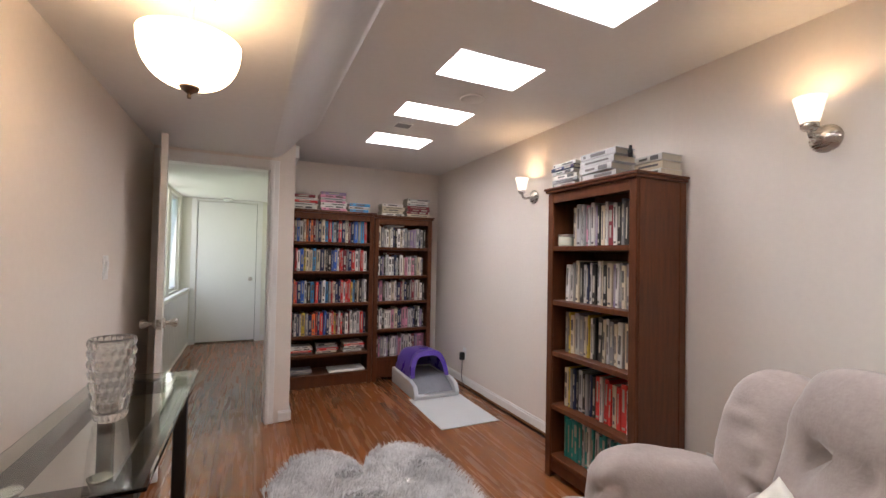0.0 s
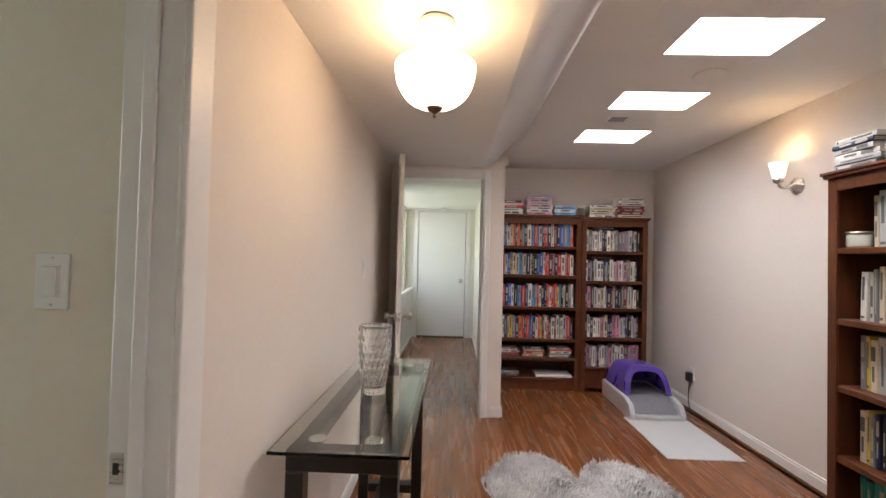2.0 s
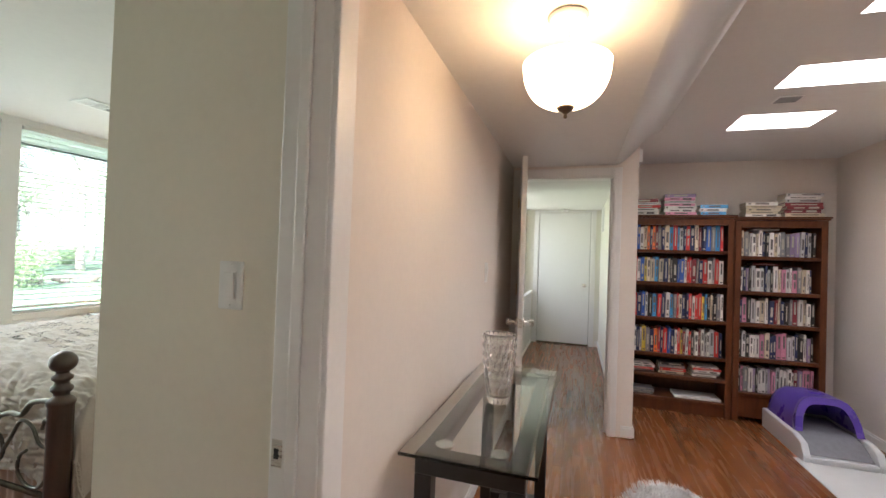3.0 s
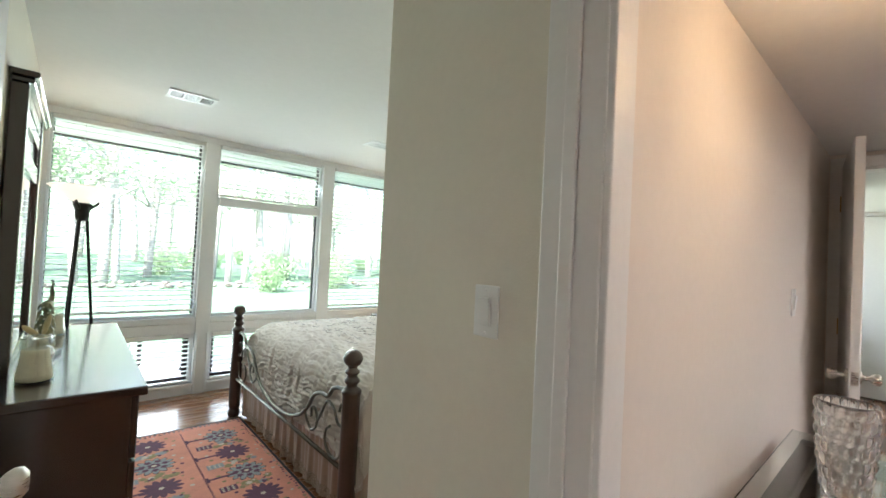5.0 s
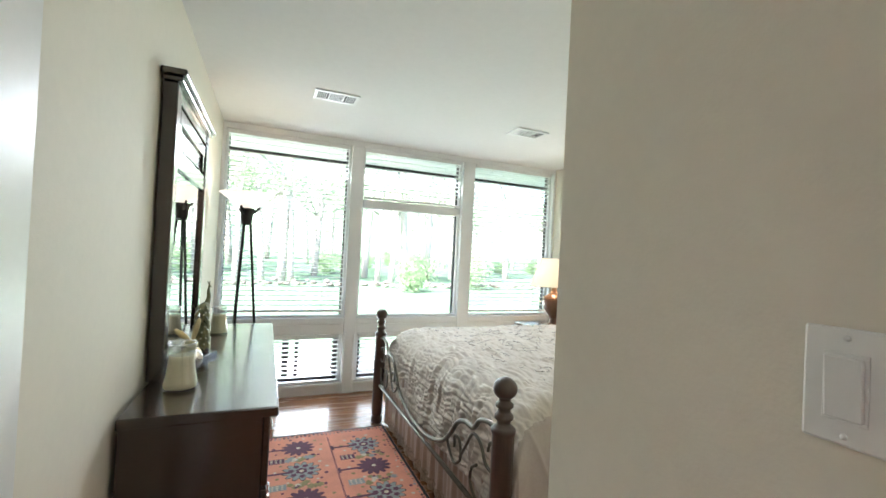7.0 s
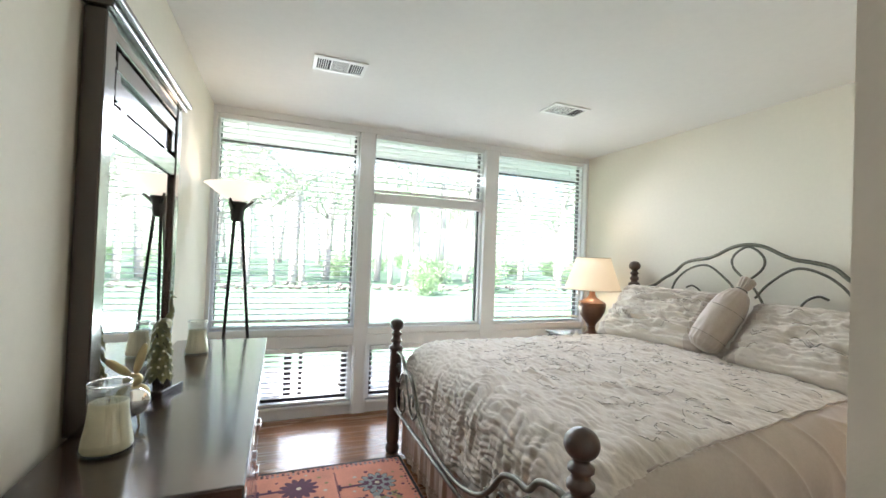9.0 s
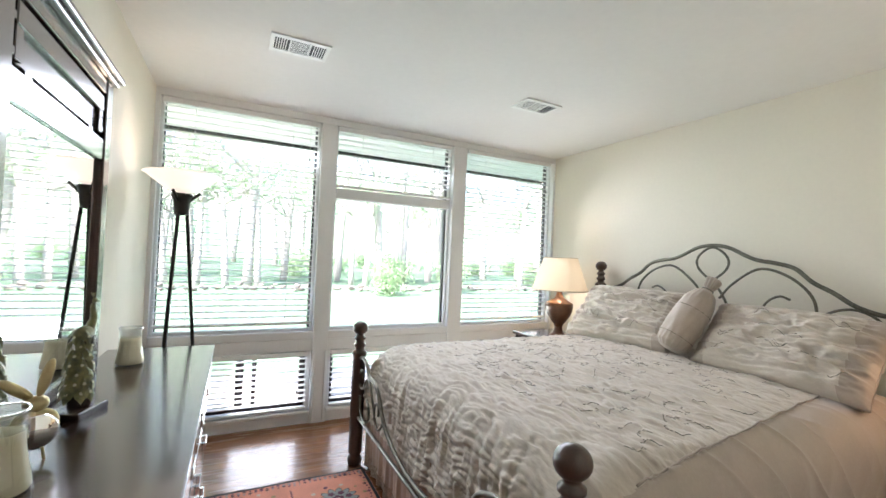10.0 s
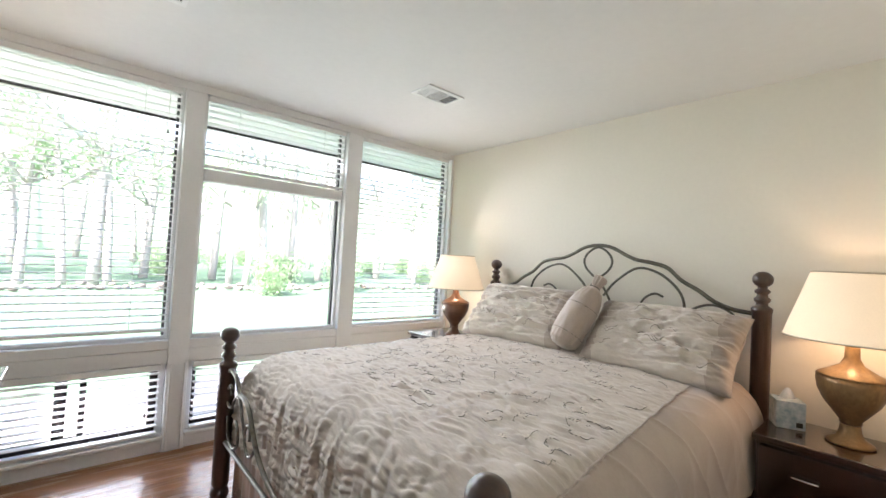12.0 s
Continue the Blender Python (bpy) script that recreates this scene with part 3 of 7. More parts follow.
for i, (a, b) in enumerate(PANES):
    bm = bmesh.new()
    for q in ((a, SILL - 0.0, a + 0.02, TOP), (b - 0.02, SILL, b, TOP), (a + 0.02, TOP - 0.02, b - 0.02, TOP), (a + 0.02, SILL, b - 0.02, SILL + 0.02)):
        box(bm, WX - 0.085, q[0], q[1], WX - 0.030, q[2], q[3], 0.003, 1)
    w = tagged(part("window_%d" % (i + 1), bm, M_winframe), "tall white-framed picture window facing bright woodland", "window", "tall bedroom windows", "structure")
    part("window_sill", new_box(WX - 0.14, a, SILL2 + 0.09, WX + 0.014, b, SILL - 0.002, 0.006, 2), M_winframe, w)
    part("apron", new_box(WX - 0.14, a, SILL2, WX + 0.006, b, SILL2 + 0.088, 0.003, 1), M_winframe, w)
    pn = part("pane", new_box(WX - 0.066, a + 0.02, SILL + 0.02, WX - 0.060, b - 0.02, TOP - 0.02), M_pane, w)
    pn.visible_shadow = False
    sash = bmesh.new()
    for q in ((a + 0.02, a + 0.026), (b - 0.034, b - 0.02)):
        box(sash, WX - 0.10, q[0], SILL + 0.02, WX - 0.068, q[1], TOP - 0.02)
    part("sash", sash, M_sash, w, "grey bronze sash")
    if i == 1:
        part("window_rail", new_box(WX - 0.095, a + 0.02, 1.735, WX - 0.005, b - 0.02, 1.815, 0.004, 1), M_winframe, w)
    # low awning window
    bm = bmesh.new()
    for q in ((a, LOW - 0.03, a + 0.035, SILL2), (b - 0.035, LOW - 0.03, b, SILL2), (a + 0.035, SILL2 - 0.03, b - 0.035, SILL2), (a + 0.035, LOW - 0.03, b - 0.035, LOW + 0.01)):
        box(bm, WX - 0.085, q[0], q[1], WX - 0.030, q[2], q[3], 0.003, 1)
    w = tagged(part("window_%d" % (i + 4), bm, M_winframe), "low awning window under the sill with a dark sash", "window", "low bedroom windows", "structure")
    sash = bmesh.new()
    for q in ((a + 0.035, LOW + 0.01, a + 0.06, SILL2 - 0.03), (b - 0.075, LOW + 0.01, b - 0.035, SILL2 - 0.03), (a + 0.06, LOW + 0.01, b - 0.075, LOW + 0.05), (a + 0.06, SILL2 - 0.045, b - 0.075, SILL2 - 0.03)):
        box(sash, WX - 0.095, q[0], q[1], WX - 0.06, q[2], q[3])
    part("sash", sash, M_black_metal, w, "dark bronze sash")
    pn = part("pane", new_box(WX - 0.081, a + 0.06, LOW + 0.05, WX - 0.076, b - 0.075, SILL2 - 0.045), M_pane, w)
    pn.visible_shadow = False
    if i == 0:
        for q in ((0.845, 0.90), (0.955, 0.985)):
            part("mullion", new_box(WX - 0.12, q[0], LOW + 0.01, WX - 0.097, q[1], SILL2 - 0.03), M_black_metal, w, "grey vertical mullion")
    part("inner_sill", new_box(WX - 0.06, a + 0.002, LOW - 0.03, WX + 0.03, b - 0.002, LOW - 0.006, 0.004, 1), M_winframe, w)

# stairwell windows
for i, (a, b) in enumerate(((5.35, 6.16), (6.36, 7.05))):
    bm = bmesh.new()
    for q in ((a, 0.80, a + 0.04, 2.06), (b - 0.04, 0.80, b, 2.06), (a + 0.04, 2.02, b - 0.04, 2.06), (a + 0.04, 0.80, b - 0.04, 0.84)):
        box(bm, -1.01, q[0], q[1], -0.96, q[2], q[3])
    w = tagged(part("window_%d" % (i + 7), bm, M_trim), "bright white-framed stairwell window beyond the railing", "window", "stairwell windows", "structure")
    pn = part("pane", new_box(-0.988, a + 0.04, 0.84, -0.983, b - 0.04, 2.02), M_pane, w)
    pn.visible_shadow = False

# ---- study: bookcases and books ----
BOOK_COLOURS = {
    "red": (0.64, 0.04, 0.035), "orange": (0.74, 0.17, 0.04), "blue": (0.035, 0.12, 0.48), "sky_blue": (0.06, 0.30, 0.60), "white": (0.72, 0.70, 0.66),
    "cream": (0.60, 0.52, 0.38), "black": (0.018, 0.017, 0.017), "grey": (0.22, 0.22, 0.23), "pale_grey": (0.48, 0.48, 0.48), "pink": (0.55, 0.22, 0.32),
    "mauve": (0.30, 0.22, 0.36), "green": (0.06, 0.20, 0.08), "teal": (0.02, 0.28, 0.25), "yellow": (0.62, 0.46, 0.06), "maroon": (0.20, 0.02, 0.03), "navy": (0.015, 0.025, 0.09),
}
M_page = mat("book_pages", (0.68, 0.63, 0.52), 0.8, var=0.06, scale=20, fine=200, stretch=(60, 1, 1))
M_ink_dark = mat("dark_print", (0.13, 0.12, 0.12), 0.5)
M_ink_light = mat("pale_print", (0.42, 0.39, 0.33), 0.5)
M_book = {k: mat("book_cover_" + k, c, 0.42, var=0.08, scale=4, per_object=0.18, coat=0.15) for k, c in BOOK_COLOURS.items()}


def book_mesh(colour, style):
    """A unit book: spine at y = 0 facing -y, thickness along x, height along z."""
    bm = bmesh.new()
    # cover: two boards and a slightly rounded spine
    box(bm, 0.0, 0.03, 0.0, 0.10, 1.0, 1.0)
    box(bm, 0.90, 0.03, 0.0, 1.0, 1.0, 1.0)
    pts = [(0.0, 0.03), (0.06, 0.008), (0.3, 0.0), (0.7, 0.0), (0.94, 0.008), (1.0, 0.03)]
    lo = [bm.verts.new((x, y, 0)) for x, y in pts]
    hi = [bm.verts.new((x, y, 1)) for x, y in pts]
    for i in range(5):
        bm.faces.new((lo[i], lo[i + 1], hi[i + 1], hi[i]))
    bm.faces.new(hi)
    box(bm, 0.10, 0.03, 0.015, 0.90, 0.975, 0.975, mi=1)
    ink = 2
    bars = ([(0.25, 0.30, 0.75, 0.72), (0.3, 0.08, 0.7, 0.16)], [(0.3, 0.42, 0.7, 0.90), (0.2, 0.05, 0.8, 0.10)], [(0.18, 0.60, 0.82, 0.88), (0.32, 0.2, 0.68, 0.5)],
            [(0.36, 0.15, 0.64, 0.85)])[style]
    for x0, z0, x1, z1 in bars:
        f = bm.faces.new([bm.verts.new(p) for p in ((x0, -0.006, z0), (x1, -0.006, z0), (x1, -0.006, z1), (x0, -0.006, z1))])
        f.material_index = ink
    me = bpy.data.meshes.new("book")
    bm.normal_update()
    bm.to_mesh(me)
    bm.free()
    light = sum(BOOK_COLOURS[colour]) < 0.9
    for m in (M_book[colour], M_page, M_ink_light if light else M_ink_dark):
        me.materials.append(m)
    return me


BOOKS = {(c, s): book_mesh(c, s) for c in BOOK_COLOURS for s in range(4)}
rnd = random.Random(7)


def book(m, colour, th, depth, h, where):
    ob = new("book", BOOKS[(colour, rnd.randrange(4))])
    ob.matrix_world = m @ Matrix.Diagonal((th, depth, h, 1))
    return tagged(ob, "%s %s book %s" % (colour.replace("_", " "), "hardback" if depth > 0.165 else "paperback", where), "book", "books on the shelves")


def book_row(base, x0, x1, z, palette, hmin, hmax, depth, where, front=0.02):
    """Upright books along x from x0 to x1 on a shelf whose top is z."""
    x = x0
    while x < x1 - 0.012:
        th = rnd.uniform(0.014, 0.036)
        if x + th > x1:
            break
        h = rnd.uniform(hmin, hmax)
        lean = rnd.uniform(-0.6, 0.6) if rnd.random() < 0.85 else rnd.uniform(1.0, 2.2)
        dep = depth * rnd.uniform(0.86, 1.0)
        m = base @ pose(x, front + rnd.uniform(0, 0.014), z + 0.0005, 0, 0, 0) @ pose(0, 0, 0, 0, lean, 0)
        book(m, rnd.choice(palette), th, dep, h, where)
        x += th + rnd.uniform(0.0005, 0.003) + abs(math.sin(radians(lean))) * h * 0.6


def book_stack(base, x, y, z, n, palette, length, where, th=(0.016, 0.034)):
    """Books lying flat, spines to the front."""
    for i in range(n):
        t = rnd.uniform(*th)
        L = length * rnd.uniform(0.85, 1.0)
        m = base @ pose(x + rnd.uniform(-0.008, 0.008), y + rnd.uniform(0, 0.015), z, 0, 0, rnd.uniform(-3, 3)) @ pose(0, 0, t, 0, 90, 0)
        book(m, rnd.choice(palette), t, rnd.uniform(0.13, 0.17), L, where)
        z += t + 0.0006
    return z


def bookcase(loc, turn, w, d, h, shelves, label, cornice=True, legs=True):
    """Front at local y = 0, back at y = d; width along x."""
    t = thing("bookcase", loc, label, "bookcase", "bookcases in the study", turn)
    s = 0.032
    for x in (0.0, w - s):
        part("side_panel", new_box(x, 0.004, 0.0, x + s, d, h - 0.03, 0.002, 1), M_shelf, t)
    for x in (-0.001, w - 0.044):
        part("front_stile", new_box(x, -0.012, 0.0, x + 0.045, 0.004, h - 0.03, 0.003, 1), M_shelf, t)
    part("back_panel", new_box(s, d - 0.010, 0.05, w - s, d - 0.002, h - 0.03), M_shelf, t)
    for z in shelves:
        part("shelf", new_box(s, -0.004, z - 0.028, w - s, d - 0.011, z, 0.003, 1), M_shelf, t)
    part("kick_rail", new_box(s, 0.006, 0.035 if legs else 0.002, w - s, 0.022, shelves[-1] - 0.030, 0.002, 1), M_shelf, t)
    part("top_rail", new_box(s, -0.008, h - 0.09, w - s, 0.010, h - 0.031, 0.002, 1), M_shelf, t)
    bm = bmesh.new()
    box(bm, -0.012, -0.026, h - 0.029, w + 0.012, d + 0.0, h - 0.014, 0.004, 2)
    box(bm, -0.020, -0.034, h - 0.0135, w + 0.020, d + 0.0, h, 0.003, 2)
    part("cornice", bm, M_shelf, t)
    for x0 in (0.0, w - 0.002):
        for yy in (0.006, d - 0.05):
            part("side_stile", new_box(x0 - 0.004, yy, 0.0, x0 + 0.0025 + 0.0035, yy + 0.045, h - 0.03, 0.001, 1), M_shelf, t)
    return t


BRIGHT = ["red", "red", "orange", "blue", "sky_blue", "white", "white", "cream", "black", "white", "navy", "maroon", "grey", "black", "yellow", "red", "red", "navy", "white", "pale_grey"]
PALE = ["white", "white", "pale_grey", "black", "grey", "pink", "mauve", "cream", "white", "maroon", "navy", "white", "black"]
TECH = ["pale_grey", "white", "grey", "black", "cream", "white", "maroon", "mauve", "pale_grey", "pink", "navy", "white", "black", "cream"]

# wide case in the alcove
L_SH = [1.44, 1.15, 0.83, 0.51, 0.325, 0.125]
bookcase((0.285, 4.59, 0), 0, 0.845, 0.31, 1.755, L_SH, "tall wide espresso wooden bookcase packed with colourful paperbacks", legs=False)
B = pose(0.285, 4.59, 0)
for i, z in enumerate(L_SH[:4]):
    book_row(B, 0.04, 0.80, z, BRIGHT, 0.20, 0.235, 0.16, "upright on the wide bookcase", 0.03)
for x, n in ((0.05, 4), (0.30, 4), (0.57, 5)):
    book_stack(B, x, 0.04, L_SH[4], n, ["white", "cream", "grey", "red", "black", "white"], 0.22, "lying piled on a low shelf", (0.014, 0.026))
book_stack(B, 0.05, 0.03, L_SH[5], 3, ["white", "grey", "black"], 0.23, "lying piled on a low shelf", (0.012, 0.02))
bm = new_box(0, 0, 0, 0.36, 0.20, 0.022, 0.004, 2)
o = tagged(part("white_folder", bm, M_plastic), "flat white binder lying on the bottom shelf", "binder")
o.matrix_world = pose(0.71, 4.61, L_SH[5] + 0.001)
for x, n, L, pal in ((0.02, 5, 0.26, ["cream", "red", "white", "maroon", "white"]), (0.30, 7, 0.27, ["mauve", "pink", "white", "black", "pink", "pale_grey"]), (0.58, 3, 0.22, ["sky_blue", "pale_grey", "white"])):
    book_stack(B, x, -0.015, 1.756, n, pal, L, "lying piled on a bookcase", (0.022, 0.032))

# narrow case in the alcove
R_SH = [1.405, 1.105, 0.835, 0.54, 0.245]
bookcase((1.14, 4.585, 0), 0, 0.645, 0.315, 1.74, R_SH, "tall narrow espresso wooden bookcase full of pale paperbacks")
B2 = pose(1.14, 4.585, 0)
for z in R_SH:
    book_row(B2, 0.045, 0.60, z, PALE, 0.185, 0.225, 0.15, "upright on the narrow bookcase", 0.035)
    if z > 1.0:
        book_stack(B2, 0.15, 0.05, z + 0.2265, 1, ["maroon", "white"], 0.2, "lying across others", (0.012, 0.016))
book_stack(B2, 0.07, -0.015, 1.741, 5, ["cream", "white", "grey", "white"], 0.26, "lying piled on a bookcase", (0.020, 0.030))
book_stack(B2, 0.35, -0.015, 1.741, 7, ["black", "white", "cream", "black", "maroon", "pale_grey"], 0.27, "lying piled on a bookcase", (0.022, 0.034))

# case on the east wall; it faces west
N_SH = [1.385, 1.06, 0.755, 0.435, 0.135]
bookcase((1.64, 2.39, 0), -90, 0.65, 0.345, 1.74, N_SH, "tall espresso wooden bookcase filled with computer handbooks")
B3 = pose(1.64, 2.39, 0, 0, 0, -90)
for i, z in enumerate(N_SH):
    pal = TECH if i < 2 else (["black", "grey", "white", "cream", "navy", "cream", "pale_grey", "black", "white", "grey", "yellow", "pale_grey", "red"] if i < 4 else ["teal", "teal", "teal", "pale_grey", "white"])
    book_row(B3, 0.14 if i == 0 else 0.085, 0.60, z, pal, 0.215, 0.245 if i else 0.25, 0.19, "upright on the handbook case", 0.055)
book_stack(B3, 0.02, -0.01, 1.741, 6, ["pale_grey", "white", "navy", "white", "pale_grey"], 0.22, "lying piled on a bookcase", (0.020, 0.026))
book_stack(B3, 0.26, -0.01, 1.741, 4, ["pale_grey", "white", "grey", "pale_grey"], 0.26, "lying piled on a bookcase", (0.030, 0.040))
book_stack(B3, 0.48, 0.16, 1.741, 3, ["white", "cream", "white"], 0.17, "lying piled on a bookcase", (0.03, 0.04))
tn = thing("tape_dispenser", (1.72, 1.86, 1.85), "small black tape dispenser lying on a pile of books", "tape dispenser", turn=40)
bm = bmesh.new()
box(bm, -0.05, -0.012, 0, 0.05, 0.012, 0.018, 0.004, 2)
part("body", bm, M_black, tn)
bm = bmesh.new()
lathe(bm, [(0.012, -0.008), (0.024, -0.008), (0.024, 0.008), (0.012, 0.008)], (0.01, 0, 0.03), 16, Matrix.Rotation(radians(90), 4, 'X'))
part("reel", bm, M_black, tn)
tn = thing("glass_jar", (1.70, 2.31, N_SH[0] + 0.001), "small round lidded glass jar on the top shelf", "jar")
bm = bmesh.new()
lathe(bm, [(0.0, 0.0), (0.042, 0.0), (0.045, 0.01), (0.045, 0.055), (0.040, 0.06)], n=24)
part("body", bm, mat("milky_glass", (0.55, 0.55, 0.47), 0.2, var=0.03), tn)
bm = bmesh.new()
lathe(bm, [(0.047, 0.061), (0.047, 0.072), (0.0, 0.075)], n=24)
part("lid", bm, M_nickel, tn, "flat metal lid")

# ---- glass console table, vase ----
t = thing("console_table", (-0.43, 2.02, 0), "glass-topped console table with a black wooden frame", "table")
TX0, TX1, TY0, TY1, TZ = -0.622, -0.238, 1.48, 2.56, 0.765
wpart("glass_top", new_box(TX0, TY0, TZ - 0.010, TX1, TY1, TZ, 0.003, 2), M_table_glass, t, "clear green-edged glass top")
lx = (TX0 + 0.035, TX1 - 0.085)
ly = (TY0 + 0.045, TY1 - 0.095)
for x in lx:
    for y in ly:
        wpart("leg", new_box(x, y, 0.001, x + 0.05, y + 0.05, TZ - 0.075, 0.003, 1), M_black_wood, t)
for y in ly:
    wpart("end_rail", new_box(lx[0], y, TZ - 0.074, lx[1] + 0.05, y + 0.05, TZ - 0.020, 0.003, 1), M_black_wood, t)
for x in lx:
    wpart("long_rail", new_box(x, ly[0] + 0.051, TZ - 0.074, x + 0.05, ly[1] - 0.001, TZ - 0.024, 0.003, 1), M_black_wood, t)
wpart("stretcher", new_box(lx[0] + 0.1, ly[0] + 0.051, 0.12, lx[0] + 0.15, ly[1] - 0.001, 0.16, 0.003, 1), M_black_wood, t)
for y in ly:
    wpart("low_rail", new_box(lx[0] + 0.051, y, 0.12, lx[1] - 0.001, y + 0.05, 0.16, 0.003, 1), M_black_wood, t)
for x in (-0.517, -0.352):
    for y in (1.587, 2.44):
        bm = bmesh.new()
        lathe(bm, [(0.024, TZ - 0.0198), (0.026, TZ - 0.0145), (0.026, TZ - 0.0105)], (x, y, 0), 24)
        wpart("glass_pad", bm, M_chrome, t, "round chrome pad under the glass")

t = thing("vase", (-0.432, 1.99, TZ + 0.0005), "tall cut crystal vase standing on the glass table", "vase")
bm = bmesh.new()
H, ROWS, RIBS = 0.262, 8, 18
def body_radius(k):
    return 0.041 + 0.020 * math.sin(min(1.0, k * 1.1) * math.pi / 2)
prof = [(0.0, 0.0), (0.036, 0.0)] + [(body_radius(i / (ROWS * 6)), H * i / (ROWS * 6)) for i in range(1, ROWS * 6 + 1)]
outer = len(prof)
prof += [(body_radius(i / 20) - 0.007, H * i / 20) for i in range(20, 1, -1)] + [(0.0, H * 0.08)]
def facet(a, i):
    """Rows of proud upright blocks, each row shifted by half a block."""
    if not 1 < i < outer:
        return 1.0
    row, k = divmod(i - 2, 6)
    bar = abs(math.sin(a * RIBS / 2 + (math.pi / 2 if row % 2 else 0))) ** 0.5
    return 0.93 + 0.15 * bar * math.sin(math.pi * (k + 0.5) / 6) ** 0.6
lathe(bm, prof, n=RIBS * 6, ripple=facet)
part("body", bm, M_crystal, t)

# ---- fluffy rug ----
def in_rug(x, y):
    e = ((0.36, 2.72, 0.26, 0.44), (0.86, 2.62, 0.27, 0.47), (0.62, 2.25, 0.52, 0.48), (0.19, 2.78, 0.13, 0.16), (1.02, 2.45, 0.12, 0.25))
    return max(1 - ((x - a) / c) ** 2 - ((y - b) / d) ** 2 for a, b, c, d in e)


t = thing("sheepskin_rug", (0.6, 2.4, 0.0), "fluffy grey-and-white sheepskin rug lying on the oak floor", "rug")
M_fur = mat("sheepskin_fur", (0.80, 0.78, 0.77), 0.9, scale=5.5, fine=30, color2=(0.36, 0.34, 0.34), sheen=0.3)
bm = bmesh.new()
step = 0.03
cells = {}
for i in range(40):
    for j in range(52):
        x, y = 0.02 + i * step, 1.75 + j * step
        if in_rug(x, y) > 0.02:
            cells[(i, j)] = bm.verts.new((x - 0.6, y - 2.4, 0.004 + 0.022 * min(1, in_rug(x, y) * 3)))
for (i, j), v in list(cells.items()):
    q = [cells.get(k) for k in ((i, j), (i + 1, j), (i + 1, j + 1), (i, j + 1))]
    if all(q):
        bm.faces.new(q).smooth = True
part("hide", bm, M_fur, t)
rs = np.random.RandomState(3)
verts, faces = [], []
while len(faces) < 30000:
    x, y = rs.uniform(0.0, 1.2), rs.uniform(1.75, 3.25)
    k = in_rug(x, y)
    if k < 0:
        continue
    base = 0.003 + 0.022 * min(1, k * 3)
    w = noise.noise(Vector((x * 5, y * 5, 0))) * 3.0 + rs.uniform(-0.7, 0.7)
    ln = rs.uniform(0.018, 0.040)
    lean = rs.uniform(0.5, 1.1) * ln
    if k < 0.12:
        w = math.atan2(y - 2.45, x - 0.6) + rs.uniform(-0.6, 0.6)
    dx, dy = math.cos(w) * lean, math.sin(w) * lean
    px, py = -math.sin(w) * 0.0022, math.cos(w) * 0.0022
    X, Y = x - 0.6, y - 2.4
    n0 = len(verts)
    verts += [(X - px, Y - py, base), (X + px, Y + py, base), (X + dx * 0.5 + px, Y + dy * 0.5 + py, base + ln * 0.75), (X + dx * 0.5 - px, Y + dy * 0.5 - py, base + ln * 0.75), (X + dx, Y + dy, base + ln * 0.9)]
    faces += [(n0, n0 + 1, n0 + 2, n0 + 3), (n0 + 3, n0 + 2, n0 + 4)]
me = bpy.data.meshes.new("fur")
me.from_pydata(verts, [], faces)
me.materials.append(M_fur)
fur = new("fur", me)
fur.parent = t
tagged(fur, "long soft fur", kind="stuff")

# ---- litter box and mat ----
M_mat = mat("pale_grey_rubber_mat", (0.55, 0.56, 0.57), 0.7, var=0.03, scale=8, fine=300, bump=0.3, bump_scale=400)
o = tagged(part("litter_mat", new_box(-0.255, -0.365, 0, 0.255, 0.365, 0.007, 0.003, 2), M_mat), "pale grey rubber mat in front of the litter box", "mat")
o.matrix_world = pose(1.562, 3.565, 0.0005)
t = thing("litter_box", (1.565, 4.20, 0.0), "covered cat litter box with a purple hood", "litter box")
M_lb = mat("pale_grey_plastic", (0.60, 0.61, 0.64), 0.35, var=0.02)
M_hood = mat("purple_plastic", (0.10, 0.055, 0.36), 0.28, var=0.03, coat=0.2)
M_grit = mat("grey_ramp_plastic", (0.20, 0.20, 0.23), 0.6, var=0.08, scale=30, fine=200, bump=0.4, bump_scale=250)
# tray: floor, back and two sloping sides, front lip
bm = bmesh.new()
def slab(bm, pts, x0, x1):
    a = [bm.verts.new((x0, y, z)) for y, z in pts]
    b = [bm.verts.new((x1, y, z)) for y, z in pts]
    bm.faces.new(a[::-1])
    bm.faces.new(b)
    for i in range(len(pts)):
        j = (i + 1) % len(pts)
        bm.faces.new((a[i], a[j], b[j], b[i]))
side = [(-0.335, 0.001), (0.33, 0.001), (0.33, 0.155), (-0.20, 0.150), (-0.30, 0.125), (-0.345, 0.05)]
slab(bm, side, -0.225, -0.185)
slab(bm, side, 0.185, 0.225)
box(bm, -0.185, -0.335, 0.001, 0.185, 0.33, 0.03)
box(bm, -0.185, 0.29, 0.03, 0.185, 0.33, 0.155)
box(bm, -0.185, -0.345, 0.02, 0.185, -0.30, 0.045)
bmesh.ops.bevel(bm, geom=list(bm.edges), offset=0.006, segments=2, affect='EDGES')
part("tray", bm, M_lb, t)
bm = bmesh.new()
sheet(bm, lambda u, v: Vector((-0.18 + 0.36 * u, -0.30 + 0.22 * v, 0.048 + 0.095 * math.sin(v * math.pi / 2))), 8, 8)
sheet(bm, lambda u, v: Vector((-0.18 + 0.36 * u, -0.08 + 0.37 * v, 0.142 + 0.004 * math.sin(u * 9) * math.sin(v * 11))), 10, 10)
part("ramp", bm, M_grit, t, "grey ramp and grit bed")
